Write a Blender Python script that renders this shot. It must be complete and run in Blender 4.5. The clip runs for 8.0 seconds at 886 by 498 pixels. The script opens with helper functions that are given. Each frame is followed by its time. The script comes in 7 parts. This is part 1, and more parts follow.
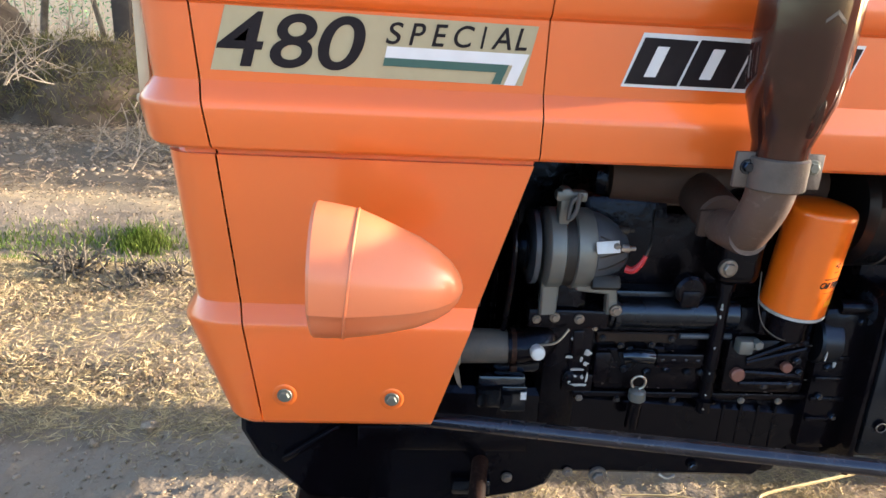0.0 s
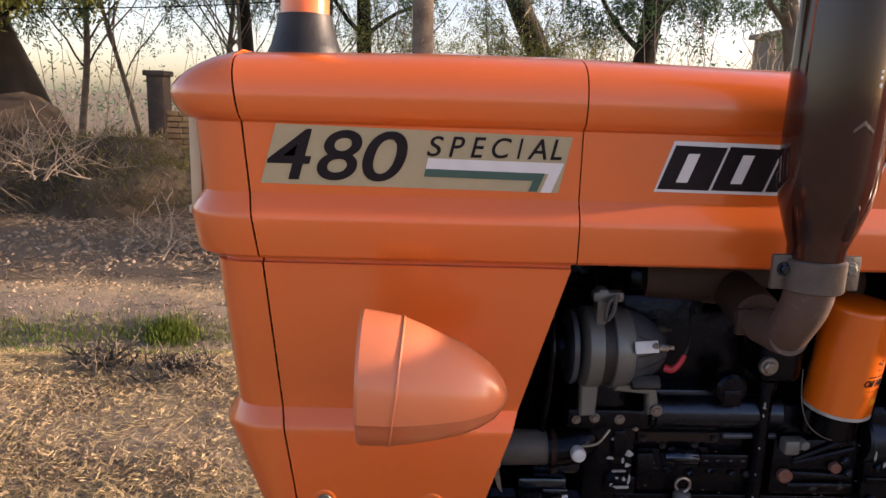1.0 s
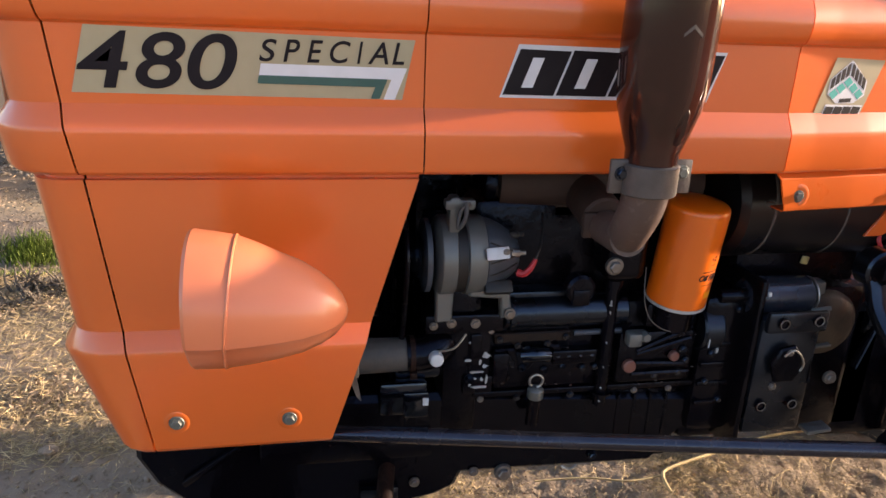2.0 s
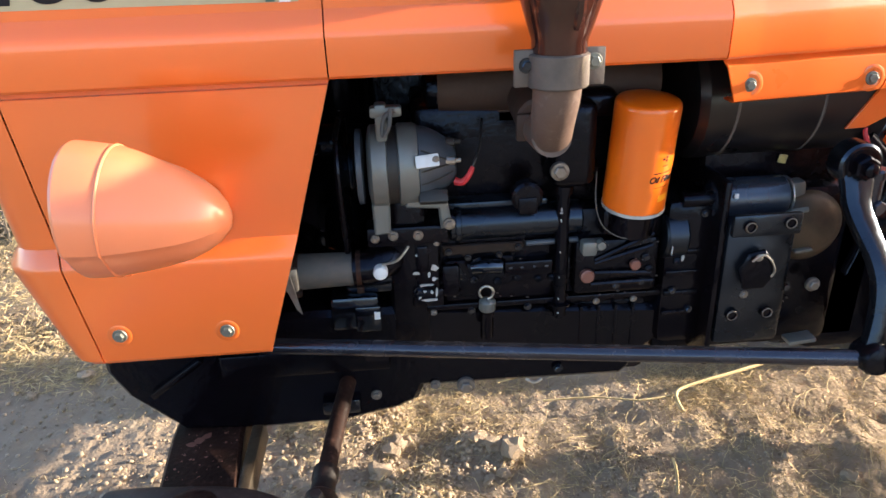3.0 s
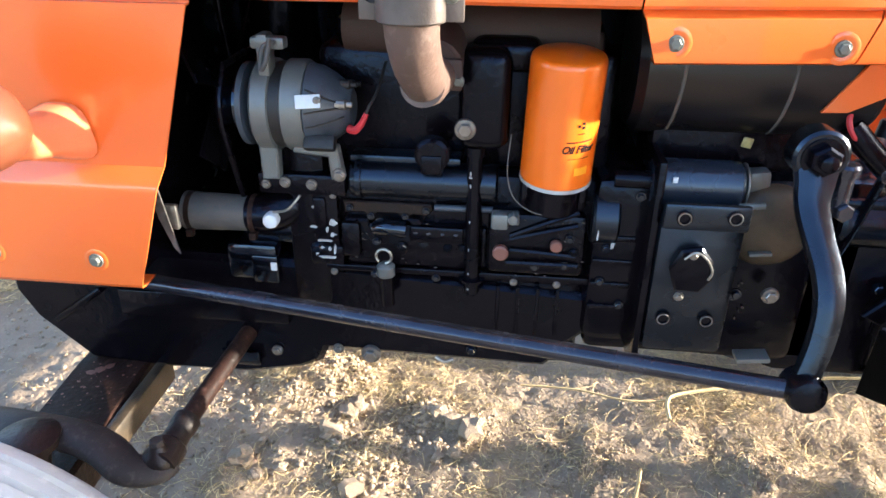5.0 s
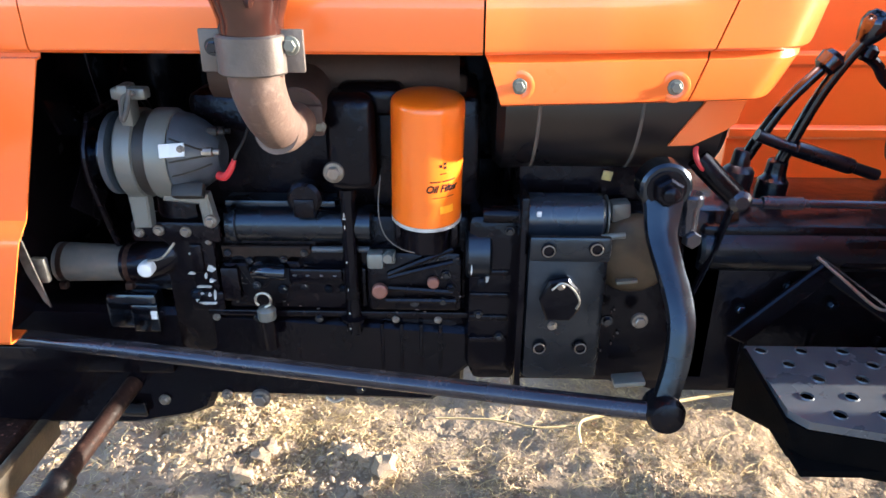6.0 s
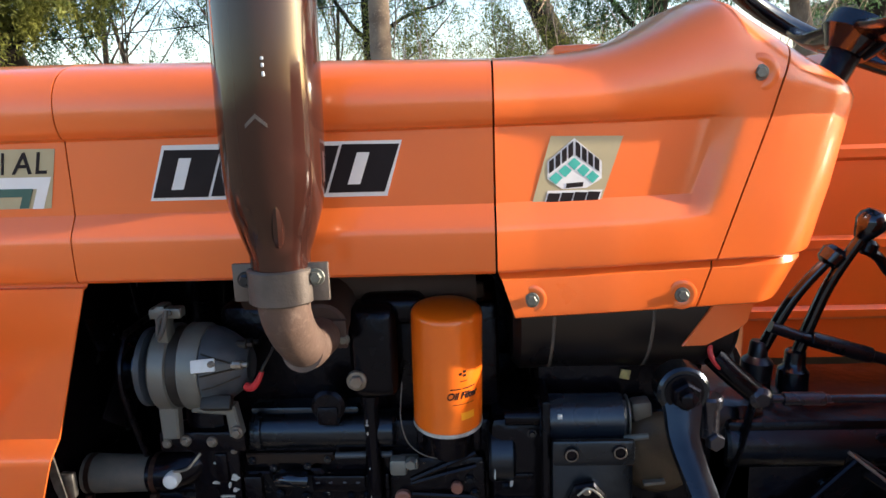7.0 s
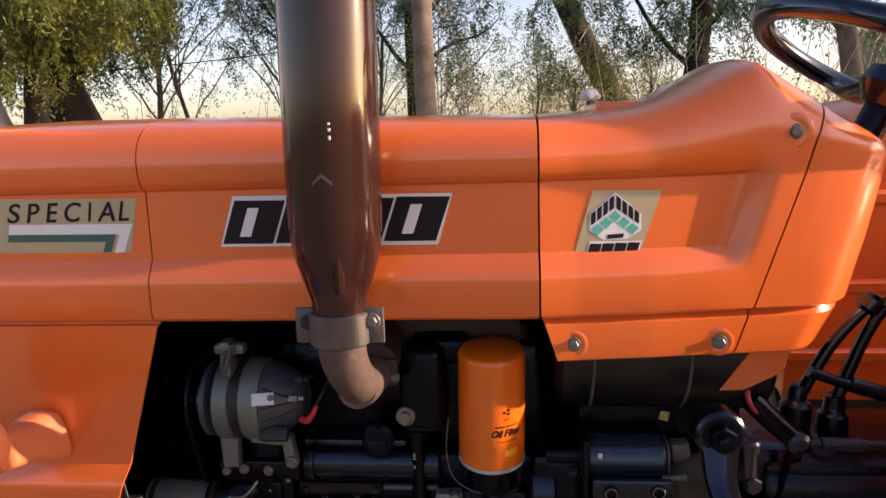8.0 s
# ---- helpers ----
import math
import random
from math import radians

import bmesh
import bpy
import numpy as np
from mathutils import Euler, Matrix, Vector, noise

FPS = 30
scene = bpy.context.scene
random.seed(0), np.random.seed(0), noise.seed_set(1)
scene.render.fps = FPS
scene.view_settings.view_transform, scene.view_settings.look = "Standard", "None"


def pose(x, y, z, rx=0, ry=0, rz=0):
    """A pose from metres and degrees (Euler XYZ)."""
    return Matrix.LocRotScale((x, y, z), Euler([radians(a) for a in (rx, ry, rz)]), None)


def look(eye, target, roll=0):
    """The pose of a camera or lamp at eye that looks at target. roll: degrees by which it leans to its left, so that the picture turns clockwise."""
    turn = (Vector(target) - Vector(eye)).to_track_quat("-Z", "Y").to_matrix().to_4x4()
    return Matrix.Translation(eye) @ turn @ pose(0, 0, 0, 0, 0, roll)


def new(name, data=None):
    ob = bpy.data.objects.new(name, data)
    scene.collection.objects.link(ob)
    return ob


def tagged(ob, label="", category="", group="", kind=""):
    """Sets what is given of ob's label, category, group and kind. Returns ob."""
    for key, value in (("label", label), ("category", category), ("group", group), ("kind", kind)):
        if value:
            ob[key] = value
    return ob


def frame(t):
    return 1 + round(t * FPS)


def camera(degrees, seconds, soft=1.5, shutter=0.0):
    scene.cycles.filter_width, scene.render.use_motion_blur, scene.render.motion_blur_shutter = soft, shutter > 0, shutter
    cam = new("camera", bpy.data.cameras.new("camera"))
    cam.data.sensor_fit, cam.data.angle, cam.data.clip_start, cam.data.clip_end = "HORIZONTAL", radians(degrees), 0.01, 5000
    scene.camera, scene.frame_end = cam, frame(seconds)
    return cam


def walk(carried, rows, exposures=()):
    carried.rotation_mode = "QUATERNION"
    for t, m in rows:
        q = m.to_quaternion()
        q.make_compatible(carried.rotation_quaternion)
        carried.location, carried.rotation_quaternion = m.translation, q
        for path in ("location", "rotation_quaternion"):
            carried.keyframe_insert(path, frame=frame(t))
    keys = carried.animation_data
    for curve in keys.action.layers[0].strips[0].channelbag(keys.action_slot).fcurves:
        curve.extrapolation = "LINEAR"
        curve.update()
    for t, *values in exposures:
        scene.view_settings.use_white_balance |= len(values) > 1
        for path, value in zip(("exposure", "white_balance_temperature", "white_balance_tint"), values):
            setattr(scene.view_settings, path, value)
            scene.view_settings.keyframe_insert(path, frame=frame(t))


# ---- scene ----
cam = camera(64.3, 8.0)
PATH = [
    (0, (-0.191, -0.957, 1.307), (-0.061, 0.935, 0.672), 3.0),
    (0.2, (-0.197, -0.959, 1.309), (-0.097, 0.9481, 0.7156), 2.46),
    (0.5, (-0.206, -0.972, 1.324), (-0.157, 0.947, 0.764), 2.7),
    (0.7, (-0.214, -0.973, 1.319), (-0.1698, 0.9589, 0.8042), 2.26),
    (1, (-0.219, -0.968, 1.339), (-0.156, 0.988, 0.929), 1.8),
    (1.2, (-0.214, -0.97, 1.355), (-0.1223, 0.9942, 0.9901), 1.53),
    (1.5, (-0.207, -0.969, 1.365), (-0.005, 0.981, 0.967), 2.3),
    (1.8, (-0.178, -0.956, 1.353), (0.1737, 0.9449, 0.8396), 3.22),
    (2, (-0.147, -0.948, 1.346), (0.206, 0.905, 0.683), 2.4),
    (2.2, (-0.101, -0.955, 1.344), (0.216, 0.881, 0.616), 1.3),
    (3.3, (0.132, -0.973, 1.272), (0.207, 0.841, 0.433), -1.8),
    (3.5, (0.16, -0.955, 1.254), (0.225, 0.863, 0.422), -0.8),
    (3.7, (0.186, -0.934, 1.244), (0.2017, 0.8788, 0.3983), -0.71),
    (4, (0.229, -0.889, 1.23), (0.13, 0.89, 0.323), -0.0),
    (4.2, (0.257, -0.866, 1.231), (0.163, 0.908, 0.313), 1.2),
    (5.3, (0.46, -0.878, 1.247), (0.262, 0.896, 0.344), 0.4),
    (5.5, (0.481, -0.881, 1.252), (0.314, 0.919, 0.397), 0.5),
    (5.8, (0.501, -0.879, 1.261), (0.4192, 0.9321, 0.4157), 0.49),
    (6, (0.518, -0.876, 1.26), (0.484, 0.942, 0.428), 0.2),
    (6.2, (0.533, -0.875, 1.267), (0.5269, 0.9568, 0.4653), -0.13),
    (6.5, (0.542, -0.874, 1.272), (0.544, 0.99, 0.548), -0.6),
    (6.8, (0.543, -0.881, 1.303), (0.497, 1.052, 0.789), -1.3),
    (7, (0.529, -0.887, 1.336), (0.425, 1.069, 0.93), -2.1),
    (7.3, (0.525, -0.901, 1.363), (0.3589, 1.0623, 1.0201), -2.54),
    (7.5, (0.515, -0.911, 1.37), (0.341, 1.056, 1.053), -2.7),
    (7.7, (0.517, -0.921, 1.373), (0.3252, 1.0449, 1.058), -2.48),
    (8, (0.522, -0.941, 1.377), (0.309, 1.02, 1.043), -2.0),
]
exposure_rows = [(0.0, 2.1, 6100, 10), (0.5, 1.75, 6200, 13), (1.0, 1.1, 6900, 28), (1.5, 0.95, 6900, 30), (1.8, 1.3, 6700, 23), (2.0, 1.5, 6600, 20),
                 (3.3, 2.35, 6100, 10), (4.2, 2.55, 5900, 9), (5.3, 2.75, 5750, 9), (6.3, 2.75, 5750, 10), (6.8, 2.15, 5900, 10), (7.0, 1.55, 6150, 11), (7.5, 1.1, 6800, 24), (8.0, 1.05, 6900, 28)]
walk(cam, [(t, look(eye, target, roll)) for t, eye, target, roll in PATH], exposure_rows)

# ---- world and sun: low evening sun from behind the tractor ----
SUN_EL, SUN_AZ = radians(13.0), radians(-0.2)   # azimuth from +x towards +y
world = bpy.data.worlds.new("sky")
scene.world = world
world.use_nodes = True
wn = world.node_tree
sky = wn.nodes.new("ShaderNodeTexSky")
sky.sky_type = "NISHITA"
sky.sun_disc = False
sky.sun_elevation = SUN_EL
sky.sun_rotation = radians(90.0) - SUN_AZ
sky.air_density, sky.dust_density, sky.ozone_density = 0.8, 1.6, 0.3
wn.nodes["Background"].inputs["Strength"].default_value = 0.15
wn.links.new(sky.outputs[0], wn.nodes["Background"].inputs[0])
sun_dir = Vector((math.cos(SUN_EL) * math.cos(SUN_AZ), math.cos(SUN_EL) * math.sin(SUN_AZ), math.sin(SUN_EL)))
sun = new("sun", bpy.data.lights.new("sun", "SUN"))
sun.data.energy, sun.data.angle, sun.data.color = 4.5, radians(0.6), (1.0, 0.84, 0.62)
sun.matrix_world = look(sun_dir * 30, (0, 0, 0))


# ---- materials ----
def material(name, colour, rough=0.6, metal=0.0, second=None, scale=8.0, amount=0.5, bump=0.0, bump_scale=60.0,
             fine=None, coat=0.0, rough_var=0.0, spec=0.5, random=0.0, island=0.0, tint=(1, 1, 1), coat_ior=1.5, relief=0.002):
    m = bpy.data.materials.new(name)
    m.use_nodes = True
    nt = m.node_tree
    b = nt.nodes["Principled BSDF"]
    L = nt.links.new
    b.inputs["Metallic"].default_value = metal
    b.inputs["Specular IOR Level"].default_value = spec
    b.inputs["Coat Weight"].default_value = coat
    b.inputs["Specular Tint"].default_value = (*tint, 1)
    b.inputs["Coat Roughness"].default_value = 0.12
    b.inputs["Coat IOR"].default_value = coat_ior
    co = nt.nodes.new("ShaderNodeTexCoord")

    def noise_tex(s, detail=6.0):
        n = nt.nodes.new("ShaderNodeTexNoise")
        n.inputs["Scale"].default_value = s
        n.inputs["Detail"].default_value = detail
        L(co.outputs["Object"], n.inputs["Vector"])
        return n

    def mix(fac, a, c):
        x = nt.nodes.new("ShaderNodeMix")
        x.data_type = "RGBA"
        for sock, val in ((x.inputs[0], fac), (x.inputs[6], a), (x.inputs[7], c)):
            if isinstance(val, bpy.types.NodeSocket):
                L(val, sock)
            else:
                sock.default_value = val if isinstance(val, float) else (*val, 1)
        return x.outputs[2]

    def ramp(sock, lo, hi):
        r = nt.nodes.new("ShaderNodeMapRange")
        r.inputs[1].default_value, r.inputs[2].default_value = lo, hi
        r.inputs[3].default_value, r.inputs[4].default_value = 0.0, 1.0
        L(sock, r.inputs[0])
        return r.outputs[0]

    col = colour
    n1 = noise_tex(scale)
    if second:
        f = nt.nodes.new("ShaderNodeMath")
        f.operation = "MULTIPLY"
        L(ramp(n1.outputs[0], 0.42, 0.66), f.inputs[0])
        f.inputs[1].default_value = amount
        col = mix(f.outputs[0], colour, second)
    n2 = noise_tex(scale * 9)
    if fine:
        f = nt.nodes.new("ShaderNodeMath")
        f.operation = "MULTIPLY"
        L(ramp(n2.outputs[0], 0.55, 0.72), f.inputs[0])
        f.inputs[1].default_value = 0.7
        col = mix(f.outputs[0], col, fine)
    if random or island:
        if island:
            g = nt.nodes.new("ShaderNodeNewGeometry")
            src = g.outputs["Random Per Island"]
        else:
            g = nt.nodes.new("ShaderNodeObjectInfo")
            src = g.outputs["Random"]
        hv = nt.nodes.new("ShaderNodeHueSaturation")
        r = nt.nodes.new("ShaderNodeMapRange")
        k = random or island
        r.inputs[3].default_value, r.inputs[4].default_value = 1 - k, 1 + k
        L(src, r.inputs[0])
        L(r.outputs[0], hv.inputs["Value"])
        if isinstance(col, bpy.types.NodeSocket):
            L(col, hv.inputs["Color"])
        else:
            hv.inputs["Color"].default_value = (*col, 1)
        col = hv.outputs[0]
    if isinstance(col, bpy.types.NodeSocket):
        L(col, b.inputs["Base Color"])
    else:
        b.inputs["Base Color"].default_value = (*col, 1)
    if rough_var:
        r = nt.nodes.new("ShaderNodeMapRange")
        r.inputs[1].default_value, r.inputs[2].default_value = 0.3, 0.7
        r.inputs[3].default_value, r.inputs[4].default_value = max(0.02, rough - rough_var), min(1, rough + rough_var)
        L(n1.outputs[0], r.inputs[0])
        L(r.outputs[0], b.inputs["Roughness"])
    else:
        b.inputs["Roughness"].default_value = rough
    if bump:
        bp = nt.nodes.new("ShaderNodeBump")
        bp.inputs["Strength"].default_value = bump
        bp.inputs["Distance"].default_value = relief
        L(noise_tex(bump_scale, 8).outputs[0], bp.inputs["Height"])
        L(bp.outputs[0], b.inputs["Normal"])
    return m


ORANGE = material("orange_paint", (0.77, 0.142, 0.018), 0.34, second=(0.72, 0.145, 0.024), scale=3, amount=0.5, bump=0.04,
                  bump_scale=40, coat=0.9, coat_ior=1.52, rough_var=0.08)
LAMP_ORANGE = material("pale_orange_paint", (0.70, 0.20, 0.085), 0.42, second=(0.66, 0.20, 0.09), scale=9, amount=0.6, bump=0.03,
                       bump_scale=60, coat=0.7, rough_var=0.08)
FILTER_ORANGE = material("orange_tin", (0.80, 0.152, 0.005), 0.28, second=(0.75, 0.142, 0.007), scale=12, amount=0.5, coat=0.5)
# blue specular tints put the sky's reflection into the black paints
BLACK = material("black_engine_paint", (0.0028, 0.0020, 0.0032), 0.20, second=(0.003, 0.0026, 0.003), scale=14, amount=0.8, bump=0.55,
                 bump_scale=60, fine=(0.008, 0.006, 0.007), coat=0.0, rough_var=0.10, spec=0.24, tint=(0.52, 0.66, 1.0))
CAST = material("rough_black_casting", (0.0034, 0.0023, 0.0034), 0.25, second=(0.004, 0.003, 0.0028), scale=11, amount=0.8, bump=0.7,
                bump_scale=75, fine=(0.012, 0.008, 0.008), rough_var=0.14, spec=0.24, tint=(0.52, 0.66, 1.0))
BROWNCAST = material("oily_brown_casting", (0.014, 0.008, 0.007), 0.45, second=(0.006, 0.004, 0.004), scale=20, amount=0.8, bump=0.5,
                     bump_scale=120, fine=(0.03, 0.018, 0.014), rough_var=0.12, spec=0.3)
GLOSS = material("glossy_black_enamel", (0.0016, 0.0018, 0.003), 0.12, second=(0.004, 0.004, 0.005), scale=20, amount=0.6, bump=0.3,
                 bump_scale=45, coat=0.12, rough_var=0.06, spec=0.85, tint=(0.5, 0.68, 1.0))
SATIN = material("satin_black_enamel", (0.003, 0.0035, 0.005), 0.30, second=(0.006, 0.006, 0.008), scale=9, amount=0.7, bump=0.35,
                 bump_scale=60, rough_var=0.1, spec=0.75, tint=(0.5, 0.68, 1.0))
# starter's black, with the blue sky sheen put into the base colour
SHEENBLACK = material("sky_sheen_black_enamel", (0.012, 0.017, 0.028), 0.26, second=(0.018, 0.022, 0.032), scale=9, amount=0.7, bump=0.3,
                     bump_scale=60, rough_var=0.1, spec=0.9, tint=(0.6, 0.75, 1.0))
ARMBLACK = material("dull_black_enamel", (0.002, 0.0024, 0.0034), 0.2, second=(0.006, 0.006, 0.0075), scale=9, amount=0.7, bump=0.35,
                    bump_scale=60, rough_var=0.1, spec=0.7, tint=(0.5, 0.68, 1.0))
DUSTYBLACK = material("dusty_black_enamel", (0.007, 0.0075, 0.011), 0.22, second=(0.018, 0.018, 0.023), scale=16, amount=0.8, bump=0.3,
                      bump_scale=70, coat=0.15, rough_var=0.1, fine=(0.034, 0.032, 0.036), spec=0.8, tint=(0.6, 0.7, 1.0))
MATTEBLACK = material("matte_black", (0.003, 0.003, 0.0035), 0.95, second=(0.006, 0.005, 0.005), scale=18, amount=0.7, bump=0.4, bump_scale=120, spec=0.02)
RUBBER = material("black_rubber", (0.009, 0.009, 0.010), 0.5, second=(0.022, 0.020, 0.018), scale=16, amount=0.6, bump=0.3, bump_scale=120)
TANKBLACK = material("dusty_black_tank", (0.008, 0.0075, 0.009), 0.33, second=(0.016, 0.013, 0.013), scale=7, amount=0.8, bump=0.2, bump_scale=50, rough_var=0.1, spec=0.35)
GREYHOSE = material("dusty_grey_hose", (0.06, 0.062, 0.064), 0.6, second=(0.12, 0.10, 0.085), scale=18, amount=0.8, bump=0.4, bump_scale=150)
ALU = material("cast_aluminium", (0.15, 0.165, 0.165), 0.38, 0.35, second=(0.13, 0.135, 0.13), scale=12, amount=0.7, bump=0.25, bump_scale=120)
BLUEGREY = material("blue_grey_plastic", (0.05, 0.064, 0.085), 0.36, second=(0.022, 0.026, 0.034), scale=22, amount=0.6, bump=0.2, bump_scale=140)
GREYBOLT = material("dull_zinc", (0.17, 0.18, 0.16), 0.5, 0.5, second=(0.09, 0.085, 0.075), scale=60, amount=0.7, bump=0.2, bump_scale=300)
STEEL = material("zinc_steel", (0.42, 0.42, 0.40), 0.34, 0.85, second=(0.22, 0.20, 0.18), scale=60, amount=0.6, bump=0.2, bump_scale=300)
DIRTYSTEEL = material("dirty_steel", (0.24, 0.23, 0.22), 0.38, 0.75, second=(0.09, 0.08, 0.07), scale=60, amount=0.7, bump=0.2, bump_scale=300)
LABEL = material("pale_label", (0.62, 0.66, 0.70), 0.35, second=(0.5, 0.52, 0.52), scale=60, amount=0.5)
DUSTYIRON = material("dusty_dark_iron", (0.022, 0.018, 0.018), 0.6, second=(0.042, 0.034, 0.032), scale=12, amount=0.8, bump=0.4, bump_scale=90, fine=(0.06, 0.05, 0.045), spec=0.3)
RUST = material("rusty_brown_iron", (0.012, 0.007, 0.006), 0.5, second=(0.034, 0.015, 0.011), scale=10, amount=0.8, bump=0.6, bump_scale=110,
                fine=(0.075, 0.040, 0.030), rough_var=0.12, spec=0.15)
PIPE = material("heat_browned_pipe", (0.112, 0.074, 0.060), 0.5, 0.0, second=(0.070, 0.044, 0.036), scale=12, amount=0.7, bump=0.3, bump_scale=120,
                fine=(0.165, 0.12, 0.10))
MUFFLER = material("dark_brown_enamel", (0.026, 0.0095, 0.0075), 0.12, 0.0, second=(0.06, 0.022, 0.017), scale=6, amount=0.8, bump=0.10,
                   bump_scale=22, coat=0.1, rough_var=0.05, spec=0.4)
CLAMP = material("grey_scale_steel", (0.105, 0.088, 0.080), 0.5, 0.3, second=(0.06, 0.05, 0.045), scale=25, amount=0.7, bump=0.3, bump_scale=180)
SHIELD = material("brown_manifold_iron", (0.046, 0.025, 0.019), 0.7, 0.0, second=(0.028, 0.016, 0.013), scale=14, amount=0.7, bump=0.4, bump_scale=120)
PLATE = material("worn_grey_plate", (0.075, 0.095, 0.125), 0.30, 0.4, second=(0.11, 0.12, 0.135), scale=9, amount=0.8, bump=0.15, bump_scale=90,
                 fine=(0.10, 0.105, 0.11), rough_var=0.1)
# dust, plus the sky's pale blue-grey reflection put into the colour
TYRE = material("dusty_tyre", (0.42, 0.44, 0.455), 0.75, second=(0.32, 0.33, 0.335), scale=7, amount=0.7, bump=0.4, bump_scale=90,
                fine=(0.50, 0.51, 0.51))
DARKTYRE = material("black_tyre", (0.03, 0.029, 0.028), 0.75, second=(0.08, 0.07, 0.055), scale=6, amount=0.7, bump=0.4, bump_scale=90)
BEIGE = material("beige_decal", (0.42, 0.36, 0.225), 0.4, second=(0.38, 0.325, 0.20), scale=40, amount=0.5)
INK = material("black_decal", (0.010, 0.007, 0.010), 0.5, second=(0.018, 0.013, 0.016), scale=30, amount=0.5, spec=0.2)
WHITE = material("white_decal", (0.72, 0.72, 0.74), 0.4, second=(0.62, 0.62, 0.64), scale=40, amount=0.4)
GREEN = material("dark_green_decal", (0.035, 0.10, 0.085), 0.4, second=(0.05, 0.12, 0.10), scale=40, amount=0.4)
TEAL = material("teal_decal", (0.06, 0.42, 0.36), 0.4, second=(0.08, 0.46, 0.40), scale=40, amount=0.4)
CREAM = material("cream_trim", (0.62, 0.52, 0.36), 0.45, second=(0.5, 0.42, 0.3), scale=20, amount=0.5)
REDWIRE = material("red_wire", (0.55, 0.03, 0.04), 0.4, second=(0.4, 0.03, 0.03), scale=40)
GLINT = material("yellow_glint", (0.92, 0.40, 0.02), 0.3, second=(0.9, 0.32, 0.015), scale=60, coat=0.5)
YELLOW = material("dull_yellow", (0.42, 0.36, 0.14), 0.5, second=(0.12, 0.11, 0.08), scale=90, amount=0.9)
CHIP = material("worn_white_paint", (0.42, 0.44, 0.45), 0.5, second=(0.2, 0.2, 0.2), scale=70, amount=0.7)
COPPER = material("copper_plug", (0.22, 0.10, 0.08), 0.5, 0.4, second=(0.25, 0.12, 0.09), scale=60, bump=0.3, bump_scale=300)
OLIVE = material("olive_brown", (0.060, 0.043, 0.026), 0.5, second=(0.010, 0.008, 0.006), scale=20, amount=0.8, bump=0.4, bump_scale=140)
GLASS = material("lamp_glass", (0.7, 0.72, 0.72), 0.12, second=(0.6, 0.62, 0.62), scale=30)
SEATVINYL = material("dark_vinyl", (0.006, 0.0055, 0.0045), 0.5, second=(0.011, 0.010, 0.007), scale=12, amount=0.6, bump=0.3, bump_scale=200)


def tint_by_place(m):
    """A paler trodden path beyond the ditch, and brown dug soil past it, darkened further by tree shade put into its
    colour.
    """
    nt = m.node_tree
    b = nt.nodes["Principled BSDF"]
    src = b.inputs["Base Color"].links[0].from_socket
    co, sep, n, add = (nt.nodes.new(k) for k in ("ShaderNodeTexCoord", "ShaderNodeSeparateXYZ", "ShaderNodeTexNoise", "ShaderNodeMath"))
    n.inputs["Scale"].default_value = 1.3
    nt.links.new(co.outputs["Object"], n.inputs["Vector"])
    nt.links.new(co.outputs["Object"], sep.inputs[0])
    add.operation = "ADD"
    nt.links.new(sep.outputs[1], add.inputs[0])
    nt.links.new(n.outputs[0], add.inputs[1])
    # the dark second band is brown soil plus painted tree shade
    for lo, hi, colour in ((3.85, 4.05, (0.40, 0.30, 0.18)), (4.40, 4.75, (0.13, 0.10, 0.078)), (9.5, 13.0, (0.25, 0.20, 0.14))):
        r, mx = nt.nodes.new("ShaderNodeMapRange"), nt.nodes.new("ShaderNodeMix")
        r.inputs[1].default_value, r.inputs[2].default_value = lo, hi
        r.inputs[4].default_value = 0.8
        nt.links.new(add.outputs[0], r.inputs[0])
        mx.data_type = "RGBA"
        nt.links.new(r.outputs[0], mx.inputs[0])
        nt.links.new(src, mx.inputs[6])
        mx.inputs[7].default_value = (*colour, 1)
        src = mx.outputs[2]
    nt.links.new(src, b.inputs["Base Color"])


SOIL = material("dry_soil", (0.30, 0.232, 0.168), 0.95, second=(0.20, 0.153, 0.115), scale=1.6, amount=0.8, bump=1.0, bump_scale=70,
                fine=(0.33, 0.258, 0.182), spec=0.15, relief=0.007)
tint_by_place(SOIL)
BANKSOIL = material("dark_crumbly_soil", (0.11, 0.082, 0.062), 0.95, second=(0.17, 0.13, 0.095), scale=4, amount=0.8, bump=1.0, bump_scale=25,
                    fine=(0.06, 0.045, 0.035), spec=0.15)
ROOT = material("dry_root_fibre", (0.20, 0.15, 0.10), 0.8, second=(0.09, 0.066, 0.045), scale=9, amount=0.8, island=0.5, spec=0.2)
CLOD = material("soil_clod", (0.33, 0.255, 0.185), 0.95, second=(0.23, 0.18, 0.135), scale=20, amount=0.8, bump=0.8, bump_scale=80,
                fine=(0.42, 0.33, 0.24), island=0.25, spec=0.15)
STRAW = material("dry_straw", (0.47, 0.36, 0.19), 0.7, second=(0.24, 0.18, 0.10), scale=12, amount=0.7, island=0.5, spec=0.25)
LITTER = material("leaf_litter", (0.36, 0.265, 0.175), 0.8, second=(0.16, 0.115, 0.08), scale=9, amount=0.8, island=0.6, spec=0.2)
TWIG = material("pale_dry_twig", (0.33, 0.26, 0.19), 0.8, second=(0.22, 0.18, 0.14), scale=15, amount=0.8, island=0.25)
BARK = material("grey_brown_bark", (0.20, 0.155, 0.115), 0.9, second=(0.11, 0.08, 0.06), scale=6, amount=0.9, bump=1.0, bump_scale=30,
                fine=(0.28, 0.22, 0.17))
